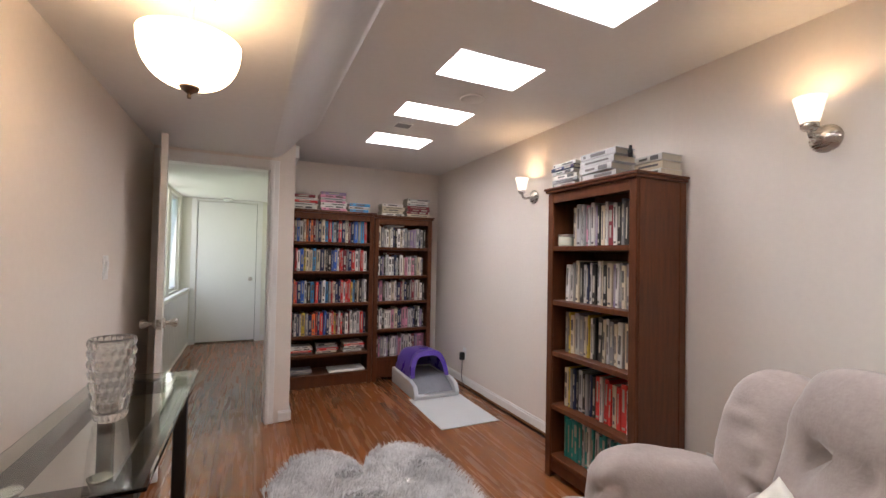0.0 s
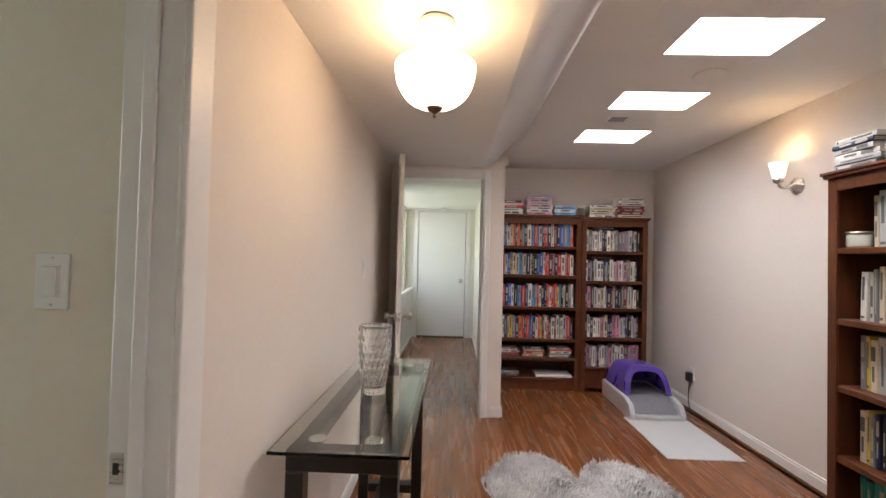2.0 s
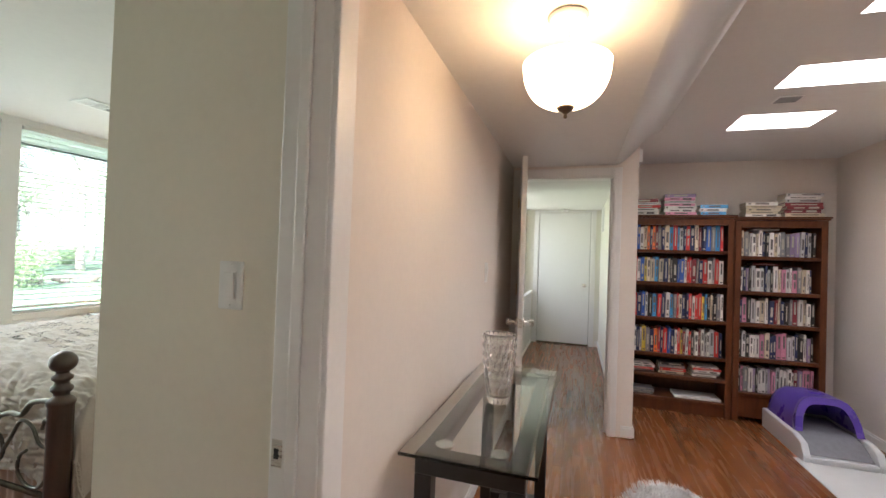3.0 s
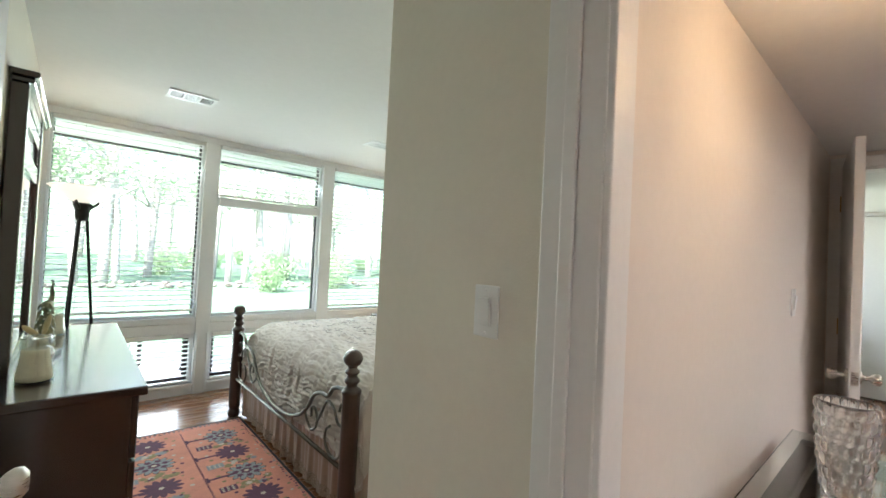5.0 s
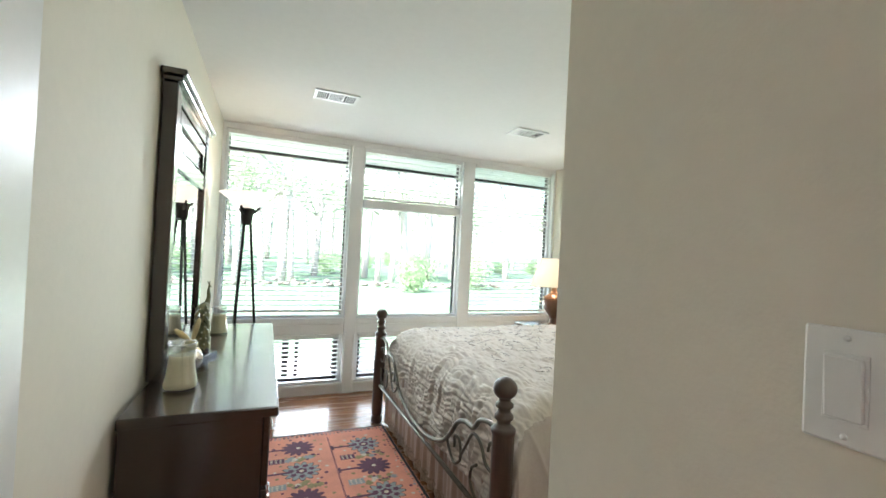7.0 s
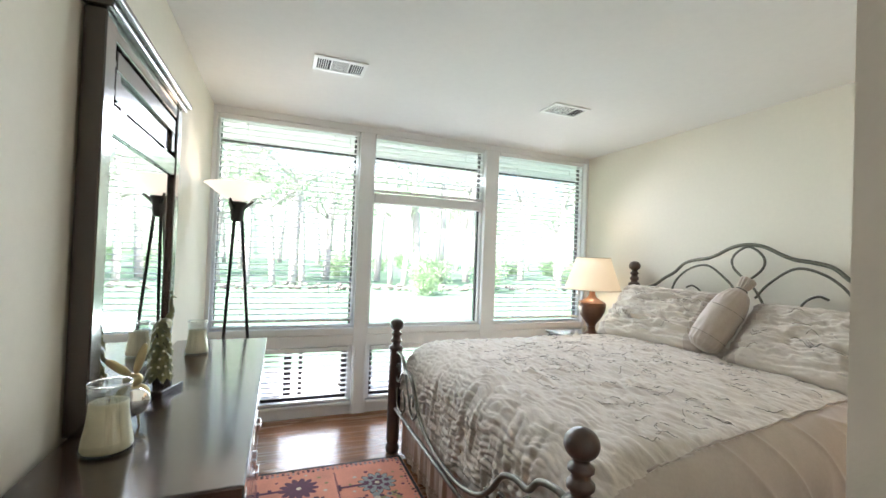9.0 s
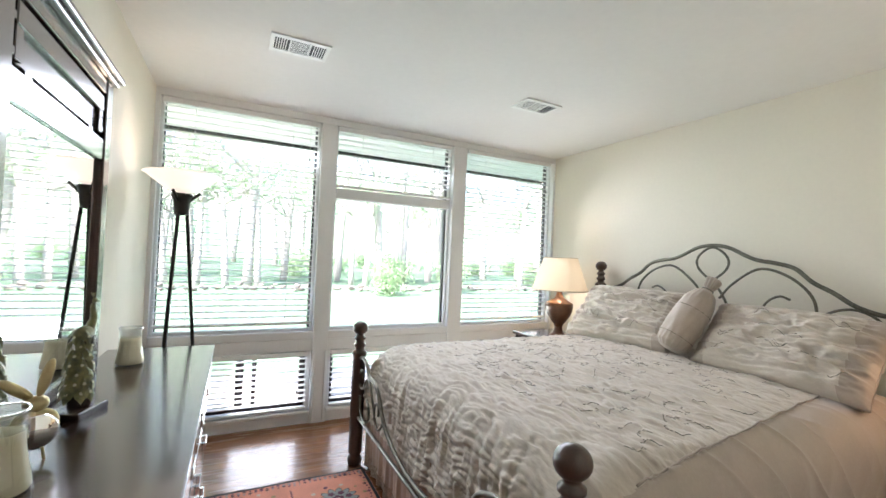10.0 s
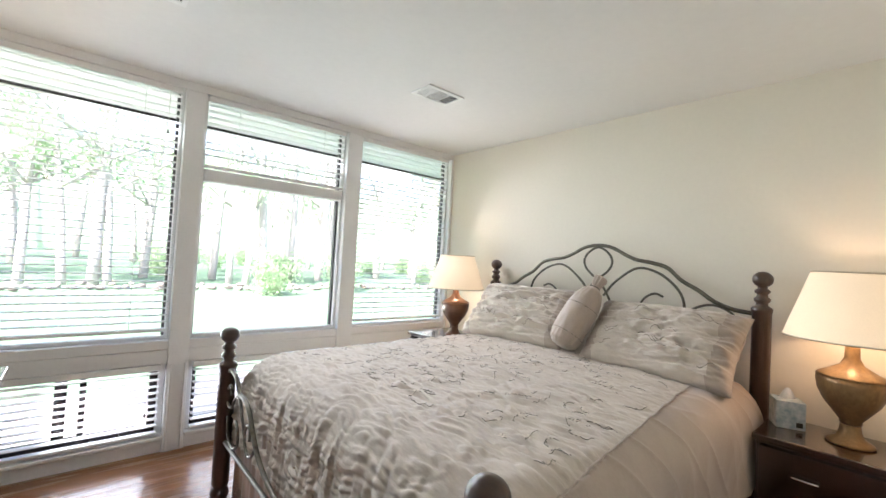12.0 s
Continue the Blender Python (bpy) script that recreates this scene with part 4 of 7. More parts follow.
def arch(u, inset, y):
    """Section of the hood from the left foot over the top to the right foot."""
    a = math.pi * (1 - u)
    k = max(0.0, min(1.0, (y + 0.16) / 0.46))
    w, h = 0.200 - inset, 0.235 - inset - 0.02 * k * k
    c, s = math.cos(a), math.sin(a)
    return (math.copysign(abs(c) ** 0.42, c) * w * (1 - 0.20 * abs(s) ** 0.8), 0.156 + abs(s) ** 0.55 * h)
bm = bmesh.new()
N = 28
def hoodpt(u, v, inset):
    y = -0.16 + 0.46 * v
    x, z = arch(u, inset, y)
    rise = (z - 0.156) / 0.235
    return Vector((x, y + 0.07 * rise * (1 - v) - 0.05 * rise * v, z))
go = sheet(bm, lambda u, v: hoodpt(u, v, 0.0), N, 10)
gi = sheet(bm, lambda u, v: hoodpt(u, v, 0.045 if v < 0.05 else 0.012), N, 10)
for i in range(N):
    bm.faces.new((go[i][0], go[i + 1][0], gi[i + 1][0], gi[i][0]))
bm.faces.new([go[i][10] for i in range(N + 1)])
part("hood", bm, M_hood, t, "domed purple plastic hood")
part("hood_handle", new_box(-0.045, 0.0, 0.388, 0.045, 0.035, 0.402, 0.005, 2), M_hood, t)

# ---- recliner ----
M_suede = mat("pale_suede", (0.38, 0.312, 0.285), 0.9, var=0.06, scale=5, fine=60, bump=0.25, bump_scale=120, sheen=0.4)
t = thing("recliner", (1.30, 1.05, 0), "padded pale suede recliner armchair with buttoned back", "armchair", turn=-25)


def pad(name, c, s, e=0.5, rot=(0, 0, 0), wr=0.006, seed=0.0, label="", tufts=(), gathers=()):
    """A stuffed cushion; tufts pull dimples in, gathers are (point, direction, length) pleats running out of a seam."""
    bm = bmesh.new()
    superellipsoid(bm, c, *s, e=e, nu=72, nv=48, wrinkle=wr, seed=seed, m=pose(0, 0, 0, *rot))
    bm.normal_update()
    moves = []
    for v in bm.verts:
        d = 0.0
        for q in tufts:
            r = (v.co - Vector(q)).length
            d -= 0.030 * math.exp(-(r / 0.030) ** 2) + 0.012 * math.exp(-(r / 0.075) ** 2)
        for p, w, ln in gathers:
            w = Vector(w).normalized()
            k = (v.co - Vector(p)).dot(w)
            if -0.02 < k < ln:
                off = (v.co - Vector(p) - w * k).length
                d -= 0.042 * (1 - max(0.0, k) / ln) * math.exp(-(off / (0.012 + 0.02 * max(0.0, k) / ln)) ** 2)
        moves.append((v, v.normal * d))
    for v, d in moves:
        v.co += d
    return part(name, bm, M_suede, t, label, True)


part("base", new_box(-0.30, -0.33, 0.02, 0.34, 0.33, 0.24, 0.02, 2), M_suede, t)
pad("seat", (-0.08, 0.0, 0.36), (0.66, 0.48, 0.24), 0.4, seed=1)
pad("arm", (-0.075, 0.300, 0.395), (0.60, 0.22, 0.44), 0.55, (0, 7, 0), seed=2,
    gathers=[((-0.37, 0.22 + 0.03 * i, 0.52 - 0.015 * i), (1, 0.1 * i - 0.1, 0.2), 0.10) for i in range(4)] + [((0.16, 0.22 + 0.04 * i, 0.56), (-1, 0.1 * i, 0.1), 0.12) for i in range(4)])
pad("arm", (-0.10, -0.335, 0.42), (0.64, 0.23, 0.44), 0.55, (0, 8, 0), seed=3)
pad("back_wing", (0.225, 0.200, 0.640), (0.30, 0.34, 0.60), 0.82, (0, 12, 14), 0.008, seed=5,
    gathers=[((0.085, 0.09, 0.50 + 0.085 * i), (0.15, 1, 0.30 - 0.1 * i), 0.20) for i in range(5)])
pad("back_wing", (0.265, -0.27, 0.645), (0.28, 0.30, 0.60), 0.82, (0, 12, -10), 0.008, seed=6)
pad("backrest", (0.215, -0.115, 0.690), (0.25, 0.40, 0.66), 0.55, (0, 14, 0), 0.006, seed=4, tufts=((0.10, -0.045, 0.79), (0.10, -0.20, 0.79)),
    gathers=[((0.11, -0.045, 0.79), (0, 1, 0.5), 0.12), ((0.11, -0.045, 0.79), (0, 0.6, -1), 0.14), ((0.11, -0.045, 0.79), (0, -0.4, -1), 0.12)])
pad("lumbar_pad", (0.125, -0.09, 0.50), (0.22, 0.44, 0.20), 0.55, (0, 14, 0), 0.006, seed=8)
pad("footrest", (-0.44, 0.06, 0.34), (0.16, 0.44, 0.34), 0.5, seed=7)
o = thing("throw_pillow", (1.31, 0.985, 0.535), "small cream satin throw pillow propped on the recliner", "pillow")
bm = bmesh.new()
pillow_mesh(bm, 0.24, 0.24, 0.10, seed=3.0)
bmesh.ops.transform(bm, matrix=pose(0, 0, 0, 70, 0, -60) @ pose(0, 0, 0, 0, 0, 45), verts=bm.verts)
part("cover", bm, mat("cream_satin", (0.70, 0.66, 0.58), 0.45, var=0.04, sheen=0.2, bump=0.1), o, "", True)

# ---- ceiling light and sconces ----
M_bowl = mat("lit_alabaster_glass", (0.85, 0.80, 0.70), 0.35, var=0.04, emit=(1.0, 0.70, 0.41), emit_strength=1.5)
M_bronze = mat("dark_bronze", (0.14, 0.11, 0.085), 0.3, metal=0.9, var=0.08)
t = thing("ceiling_light", (-0.207, 1.70, 2.052), "lit alabaster glass bowl ceiling light with bronze finial", "ceiling light")
bm = bmesh.new()
R = 0.130
prof = [(R * math.sin(a) ** 0.85, -0.277 + 0.128 * (1 - math.cos(a)) ** 1.1) for a in [math.pi / 2 * i / 14 for i in range(1, 15)]]
prof += [(R + 0.001, prof[-1][1] + 0.004), (R - 0.003, prof[-1][1] + 0.006)] + [(r - 0.006, z + 0.005) for r, z in prof[::-1]]
lathe(bm, prof, n=40)
part("bowl", bm, M_bowl, t, "glowing alabaster glass bowl")
bm = bmesh.new()
lathe(bm, [(0.0, -0.310), (0.005, -0.308), (0.006, -0.302), (0.004, -0.297), (0.010, -0.292), (0.024, -0.283), (0.028, -0.274), (0.0, -0.270)], n=20)
part("finial", bm, M_bronze, t, "dark bronze finial")
bm = bmesh.new()
lathe(bm, [(0.008, -0.268), (0.007, -0.20), (0.007, -0.03), (0.02, -0.024), (0.05, -0.016), (0.06, -0.001)], n=24)
part("canopy", bm, M_trim, t)
bm = bmesh.new()
lathe(bm, [(0.009, -0.118), (0.050, -0.122), (0.080, -0.134), (0.088, -0.143), (0.084, -0.145), (0.048, -0.128), (0.009, -0.124)], n=32)
part("pan", bm, M_trim, t, "white metal pan closing the bowl")

M_shade = mat("lit_frosted_shade", (0.85, 0.78, 0.66), 0.4, var=0.03, emit=(1.0, 0.80, 0.55), emit_strength=0.20)
for y in (1.174, 3.027):
    t = thing("wall_sconce", (2.0, y, 1.80), "lit wall sconce with frosted bell shade and nickel bracket", "wall lamp", "sconces on the study wall")
    bm = bmesh.new()
    lathe(bm, [(0.055, 0.0005), (0.055, 0.006), (0.048, 0.014), (0.030, 0.020), (0.018, 0.032), (0.0, 0.034)], n=28, m=Matrix.Rotation(radians(-90), 4, 'Y'))
    part("wall_plate", bm, M_nickel, t)
    bm = bmesh.new()
    tube(bm, smooth_line([(-0.028, 0, 0), (-0.06, 0, -0.012), (-0.095, 0, -0.016), (-0.118, 0, 0.004), (-0.12, 0, 0.03)]), 0.009, 10)
    part("arm", bm, M_nickel, t)
    bm = bmesh.new()
    lathe(bm, [(0.0, 0.012), (0.018, 0.014), (0.028, 0.022), (0.030, 0.040), (0.024, 0.044)], (-0.12, 0, 0), 22)
    part("socket_cup", bm, M_nickel, t)
    bm = bmesh.new()
    sh = [(0.028, 0.042), (0.034, 0.06), (0.039, 0.085), (0.045, 0.112), (0.052, 0.136), (0.053, 0.140)]
    lathe(bm, sh + [(r - 0.004, z + 0.001) for r, z in sh[::-1]], (-0.12, 0, 0), 28)
    part("shade", bm, M_shade, t, "glowing frosted glass shade")

# ---- switches, outlets, vents ----
def wall_plate(name, loc, turn, label, kind="rocker"):
    """Faces local -y."""
    t = thing(name, loc, label, "switch" if kind == "rocker" else "outlet", turn=turn)
    part("plate", new_box(-0.036, -0.006, -0.058, 0.036, -0.0005, 0.058, 0.003, 2), M_plastic, t)
    if kind == "rocker":
        part("rocker_frame", new_box(-0.018, -0.0075, -0.034, 0.018, -0.0062, 0.034, 0.0005, 1), M_plastic, t)
        bm = new_box(-0.0155, -0.0125, -0.031, 0.0155, -0.0077, 0.031, 0.0015, 1)
        bmesh.ops.rotate(bm, verts=bm.verts, cent=(0, -0.008, 0), matrix=Matrix.Rotation(radians(4), 3, 'X'))
        part("rocker", bm, M_plastic, t)
        for z in (-0.048, 0.048):
            bm = bmesh.new()
            lathe(bm, [(0.0032, 0.0), (0.003, 0.0012), (0.0, 0.0014)], (0, -0.0062, z), 10, Matrix.Rotation(radians(90), 4, 'X'))
            part("screw", bm, M_plastic, t)
    else:
        for z in (-0.02, 0.02):
            part("socket", new_box(-0.016, -0.0085, z - 0.014, 0.016, -0.0062, z + 0.014, 0.001, 1), M_plastic, t)
    return t


wall_plate("light_switch", (-0.955, PY, 1.226), 0, "white rocker light switch on the cream passage wall")
wall_plate("light_switch", (XL, 2.82, 1.226), 90, "white rocker light switch on the study wall")
wall_plate("wall_outlet", (XR, 4.154, 0.325), -90, "white wall outlet above the litter box", "outlet")
wall_plate("wall_outlet", (XR, 1.60, 0.33), -90, "white wall outlet beside the recliner", "outlet")
t = thing("power_adapter", (XR - 0.0087, 4.154, 0.305), "black plug-in power adapter with a hanging cable", "power adapter", turn=-90)
part("block", new_box(-0.022, -0.045, -0.045, 0.022, 0, 0.03, 0.006, 2), M_black, t)
bm = bmesh.new()
tube(bm, smooth_line([(0, -0.02, -0.044), (0.005, -0.025, -0.12), (-0.01, -0.02, -0.22), (0.02, -0.02, -0.285), (0.1, -0.04, -0.298), (-0.12, -0.09, -0.2975)][:5]), 0.003, 8)
part("cable", bm, M_black, t)


def ceiling_vent(x, y, z, sx, sy):
    """Three-bank louvred register, long side along y."""
    t = thing("ceiling_vent", (x, y, z), "white three-bank louvred ceiling vent", "vent", "ceiling vents")
    bm = bmesh.new()
    for q in ((-sx / 2, -sy / 2, sx / 2, -sy / 2 + 0.018), (-sx / 2, sy / 2 - 0.018, sx / 2, sy / 2), (-sx / 2, -sy / 2 + 0.018, -sx / 2 + 0.03, sy / 2 - 0.018), (sx / 2 - 0.03, -sy / 2 + 0.018, sx / 2, sy / 2 - 0.018)):
        box(bm, q[0], q[1], -0.008, q[2], q[3], -0.0005)
    part("frame", bm, M_plastic, t)
    # no hollow here: a flat plate carries the throat's shade as dark colour
    part("backing", new_box(-sx / 2 + 0.03, -sy / 2 + 0.018, -0.0025, sx / 2 - 0.03, sy / 2 - 0.018, -0.0008), mat("vent_throat_shade", (0.09, 0.09, 0.095), 0.8), t, "flat plate painted dark as the shaded vent throat")
    for k in (-1, 1):
        part("divider", new_box(-sx / 2 + 0.03, k * sy / 6 - 0.004, -0.009, sx / 2 - 0.03, k * sy / 6 + 0.004, -0.0027), M_plastic, t)
    for bank in (-1, 1):
        for i in range(6):
            yy = bank * sy / 3 + (i - 2.5) * 0.0115
            bm = new_box(-sx / 2 + 0.031, yy - 0.0026, -0.0078, sx / 2 - 0.031, yy + 0.0026, -0.0066)
            bmesh.ops.rotate(bm, verts=bm.verts, cent=(0, yy, -0.0072), matrix=Matrix.Rotation(radians(30 * bank), 3, 'X'))
            part("louvre", bm, M_plastic, t)
    for i in range(9):
        xx = (i - 4) * (sx - 0.07) / 9
        part("louvre", new_box(xx - 0.003, -sy / 6 + 0.005, -0.0078, xx + 0.003, sy / 6 - 0.005, -0.0066), M_plastic, t)
    return t


ceiling_vent(-3.595, 1.05, BZ, 0.19, 0.285)
ceiling_vent(-3.595, 2.57, BZ, 0.19, 0.285)
t = thing("exhaust_vent", (0.977, 3.28, ZC), "small square grey ceiling vent", "vent")
part("frame", new_box(-0.065, -0.055, -0.008, 0.065, 0.055, -0.0005, 0.003, 1), M_plastic, t)
for i in range(7):
    part("slat", new_box(-0.055, -0.045 + i * 0.0135, -0.011, 0.055, -0.039 + i * 0.0135, -0.0082), mat("vent_grey", (0.35, 0.35, 0.36), 0.5) if i == 0 else bpy.data.materials["vent_grey"], t)
bm = bmesh.new()
lathe(bm, [(0.080, -0.0005), (0.080, -0.006), (0.074, -0.009), (0.068, -0.006), (0.0, -0.006)], n=36)
o = tagged(part("ceiling_plate", bm, M_ceil), "round white blank cover plate on the ceiling", "cover plate")
o.matrix_world = pose(1.19, 2.588, ZC)

# ---- hall: railing, smoke detector, return grille ----
t = thing("stair_railing", (-0.83, 5.6, 0), "white painted stair railing with square balusters", "railing")
wpart("handrail", new_box(-0.857, 4.05, 0.775, -0.803, 7.21, 0.815, 0.006, 2), M_trim, t)
wpart("shoe_rail", new_box(-0.852, 4.05, 0.001, -0.808, 7.21, 0.03, 0.003, 1), M_trim, t)
for i in range(30):
    y = 4.12 + i * 0.105
    wpart("baluster", new_box(-0.840, y - 0.010, 0.031, -0.820, y + 0.010, 0.774), M_trim, t)
t = thing("smoke_detector", (-0.35, 7.10, HZ), "round white smoke detector on the hall ceiling", "smoke detector")
bm = bmesh.new()
lathe(bm, [(0.062, -0.0005), (0.062, -0.02), (0.05, -0.034), (0.0, -0.036)], n=28)
part("body", bm, M_plastic, t)
t = thing("return_grille", (0.19, 6.72, 1.90), "white louvred return grille on the hall wall", "grille")
part("frame", new_box(-0.010, -0.22, -0.17, -0.0005, 0.22, 0.17, 0.003, 1), M_plastic, t)
for i in range(16):
    bm = new_box(-0.016, -0.20, -0.150 + i * 0.0195, -0.0102, 0.20, -0.142 + i * 0.0195)
    part("slat", bm, M_plastic, t)

# ---- bedroom: blinds ----
def blind(name, y0, y1, ztop, zbot, label, wand=True, pitch=0.042, x=WX - 0.004):
    t = thing(name, (x, (y0 + y1) / 2, ztop), label, "window blind", "blinds on the bedroom windows")
    w = (y1 - y0) / 2
    h = ztop - zbot
    part("head_rail", new_box(-0.022, -w, -0.035, 0.022, w, -0.0005, 0.003, 1), M_blind, t)
    part("bottom_rail", new_box(-0.022, -w, -h, 0.022, w, -h + 0.018, 0.004, 1), M_blind, t)
    bm = bmesh.new()
    sec = [(-0.024, 0.0), (-0.012, 0.0028), (0.0, 0.0038), (0.012, 0.0028), (0.024, 0.0)]
    top = [[bm.verts.new((a, y, b + 0.0014)) for a, b in sec] for y in (-w + 0.003, w - 0.003)]
    bot = [[bm.verts.new((a, y, b - 0.0014)) for a, b in sec] for y in (-w + 0.003, w - 0.003)]
    for i in range(4):
        bm.faces.new((top[0][i], top[0][i + 1], top[1][i + 1], top[1][i]))
        bm.faces.new((bot[0][i], bot[1][i], bot[1][i + 1], bot[0][i + 1]))
    bm.faces.new((top[0][0], top[1][0], bot[1][0], bot[0][0]))
    bm.faces.new((top[0][4], bot[0][4], bot[1][4], top[1][4]))
    first = part("slat", bm, M_blind, t)
    n = int((h - 0.06) / pitch)
    first.location = (0, 0, -0.055)
    for i in range(1, n):
        o = new("slat", first.data)
        o.parent = t
        o.location = (0, 0, -0.055 - i * pitch)
    for yy in (-w * 0.62, w * 0.62):
        bm = bmesh.new()
        tube(bm, [(0.024, yy, -0.03), (0.024, yy, -h + 0.016)], 0.0011, 5)
        part("ladder_cord", bm, M_blind, t)
    if wand:
        bm = bmesh.new()
        tube(bm, [(0.03, w * 0.86, -0.03), (0.03, w * 0.86, -min(0.28, h * 0.75))], 0.0013, 5)
        part("pull_cord", bm, M_plastic, t)
        bm = bmesh.new()
        z = -min(0.28, h * 0.75)
        lathe(bm, [(0.002, z), (0.006, z - 0.006), (0.008, z - 0.028), (0.0, z - 0.030)], (0.03, w * 0.86, 0), 10)
        part("tassel", bm, mat("grey_tassel", (0.2, 0.2, 0.2), 0.6), t, "small grey tassel")
    return t


blind("window_blind", 0.330, 1.345, TOP - 0.003, 0.755, "white slatted blind lowered with its slats open")
blind("window_blind", 1.492, 2.494, TOP - 0.003, 1.822, "white slatted blind covering the upper sash")
blind("window_blind", 2.660, 3.62, TOP - 0.003, 0.745, "white slatted blind lowered beside the bed head")
for a, b in PANES:
    blind("low_window_blind", a + 0.03, b - 0.03, SILL2 - 0.003, LOW + 0.004, "white slatted blind over a low awning window", pitch=0.040)

# ---- dresser with mirror ----
t = thing("dresser", (-2.95, 0.51, 0), "long dark espresso dresser with chrome drawer pulls", "dresser")
DX0, DX1, DY0, DY1, DZ = -3.725, -2.168, 0.306, 0.735, 0.822
wpart("body", new_box(DX0 + 0.015, DY0, 0.06, DX1 - 0.015, DY1 - 0.045, DZ - 0.034, 0.003, 1), M_dark, t)
wpart("top", new_box(DX0, DY0 - 0.002, DZ - 0.033, DX1, DY1, DZ, 0.005, 2), M_dark, t, "polished espresso top")
wpart("plinth", new_box(DX0 + 0.03, DY0 + 0.01, 0.001, DX1 - 0.03, DY1 - 0.06, 0.059, 0.003, 1), M_dark, t)
cols, rows_ = 2, 3
dw = (DX1 - DX0 - 0.06) / cols
dh = (DZ - 0.033 - 0.08) / rows_
for c in range(cols):
    for r in range(rows_):
        x0, z0 = DX0 + 0.03 + c * dw, 0.075 + r * dh
        dr = wpart("drawer", new_box(x0 + 0.006, DY1 - 0.0445, z0 + 0.006, x0 + dw - 0.006, DY1 - 0.022, z0 + dh - 0.006, 0.004, 2), M_dark, t)
        for hx in (x0 + dw * 0.25, x0 + dw * 0.75):
            bm = bmesh.new()
            zc = z0 + dh / 2
            for s in (-1, 1):
                box(bm, hx + s * 0.040 - 0.007, DY1 - 0.0215, zc - 0.016, hx + s * 0.040 + 0.007, DY1 - 0.008, zc + 0.016, 0.002, 2)
                box(bm, hx - 0.034, DY1 - 0.012, zc + s * 0.0125 - 0.0032, hx + 0.034, DY1 - 0.0085, zc + s * 0.0125 + 0.0032, 0.001, 1)
            wpart("drawer_pull", bm, M_chrome, t, "chrome rectangular frame pull", under=dr)

t = thing("dresser_mirror", (-2.95, 0.325, DZ), "tall dark espresso mirror with a slotted top panel", "mirror")
MX0, MX1, FY0, FY1 = -3.392, -2.518, 0.297, 0.347
for x0, x1 in ((MX0, MX0 + 0.072), (MX1 - 0.072, MX1)):
    wpart("post", new_box(x0, FY0, DZ + 0.001, x1, FY1, 1.915, 0.004, 1), M_dark, t)
a, b = MX0 + 0.073, MX1 - 0.073
wpart("bottom_rail", new_box(a, FY0, DZ + 0.001, b, FY1 - 0.006, DZ + 0.05, 0.004, 1), M_dark, t)
wpart("glass_rail", new_box(a, FY0, 1.612, b, FY1 - 0.004, 1.692, 0.004, 1), M_dark, t)
wpart("top_rail", new_box(a, FY0, 1.862, b, FY1 - 0.004, 1.915, 0.003, 1), M_dark, t)
# slatted panel standing off the posts by a narrow slot, joined by short bridges
wpart("slot_rail", new_box(a + 0.024, FY0 + 0.004, 1.790, b - 0.024, FY1 - 0.004, 1.846, 0.003, 1), M_dark, t)
wpart("slot_panel", new_box(a + 0.024, FY0 + 0.010, 1.710, b - 0.024, FY1 - 0.018, 1.7895, 0.002, 1), M_dark, t)
for x in (a + 0.024, b - 0.062):
    wpart("panel_stile", new_box(x, FY0 + 0.012, 1.710, x + 0.038, FY1 - 0.006, 1.7895, 0.002, 1), M_dark, t)
for x in (a + 0.0005, b - 0.0235):
    for z in (1.796, 1.716):
        wpart("slot_bridge", new_box(x, FY0 + 0.004, z, x + 0.023, FY1 - 0.006, z + 0.020, 0.002, 1), M_dark, t)
for x in (a + 0.10, b - 0.14):
    wpart("slot_bridge", new_box(x, FY0 + 0.004, 1.6925, x + 0.04, FY1 - 0.014, 1.7095, 0.001, 1), M_dark, t)
    wpart("slot_bridge", new_box(x, FY0 + 0.004, 1.8465, x + 0.04, FY1 - 0.024, 1.8615, 0.001, 1), M_dark, t)
bm = bmesh.new()
box(bm, MX0 - 0.012, FY0 - 0.002, 1.916, MX1 + 0.012, FY1 + 0.016, 1.934, 0.005, 2)
box(bm, MX0 - 0.028, FY0 - 0.004, 1.9345, MX1 + 0.028, FY1 + 0.030, 1.958, 0.006, 2)
wpart("cornice", bm, M_dark, t)
wpart("glass", new_box(a, FY0 + 0.008, DZ + 0.051, b, FY1 - 0.016, 1.611), M_mirror, t, "silvered mirror glass")

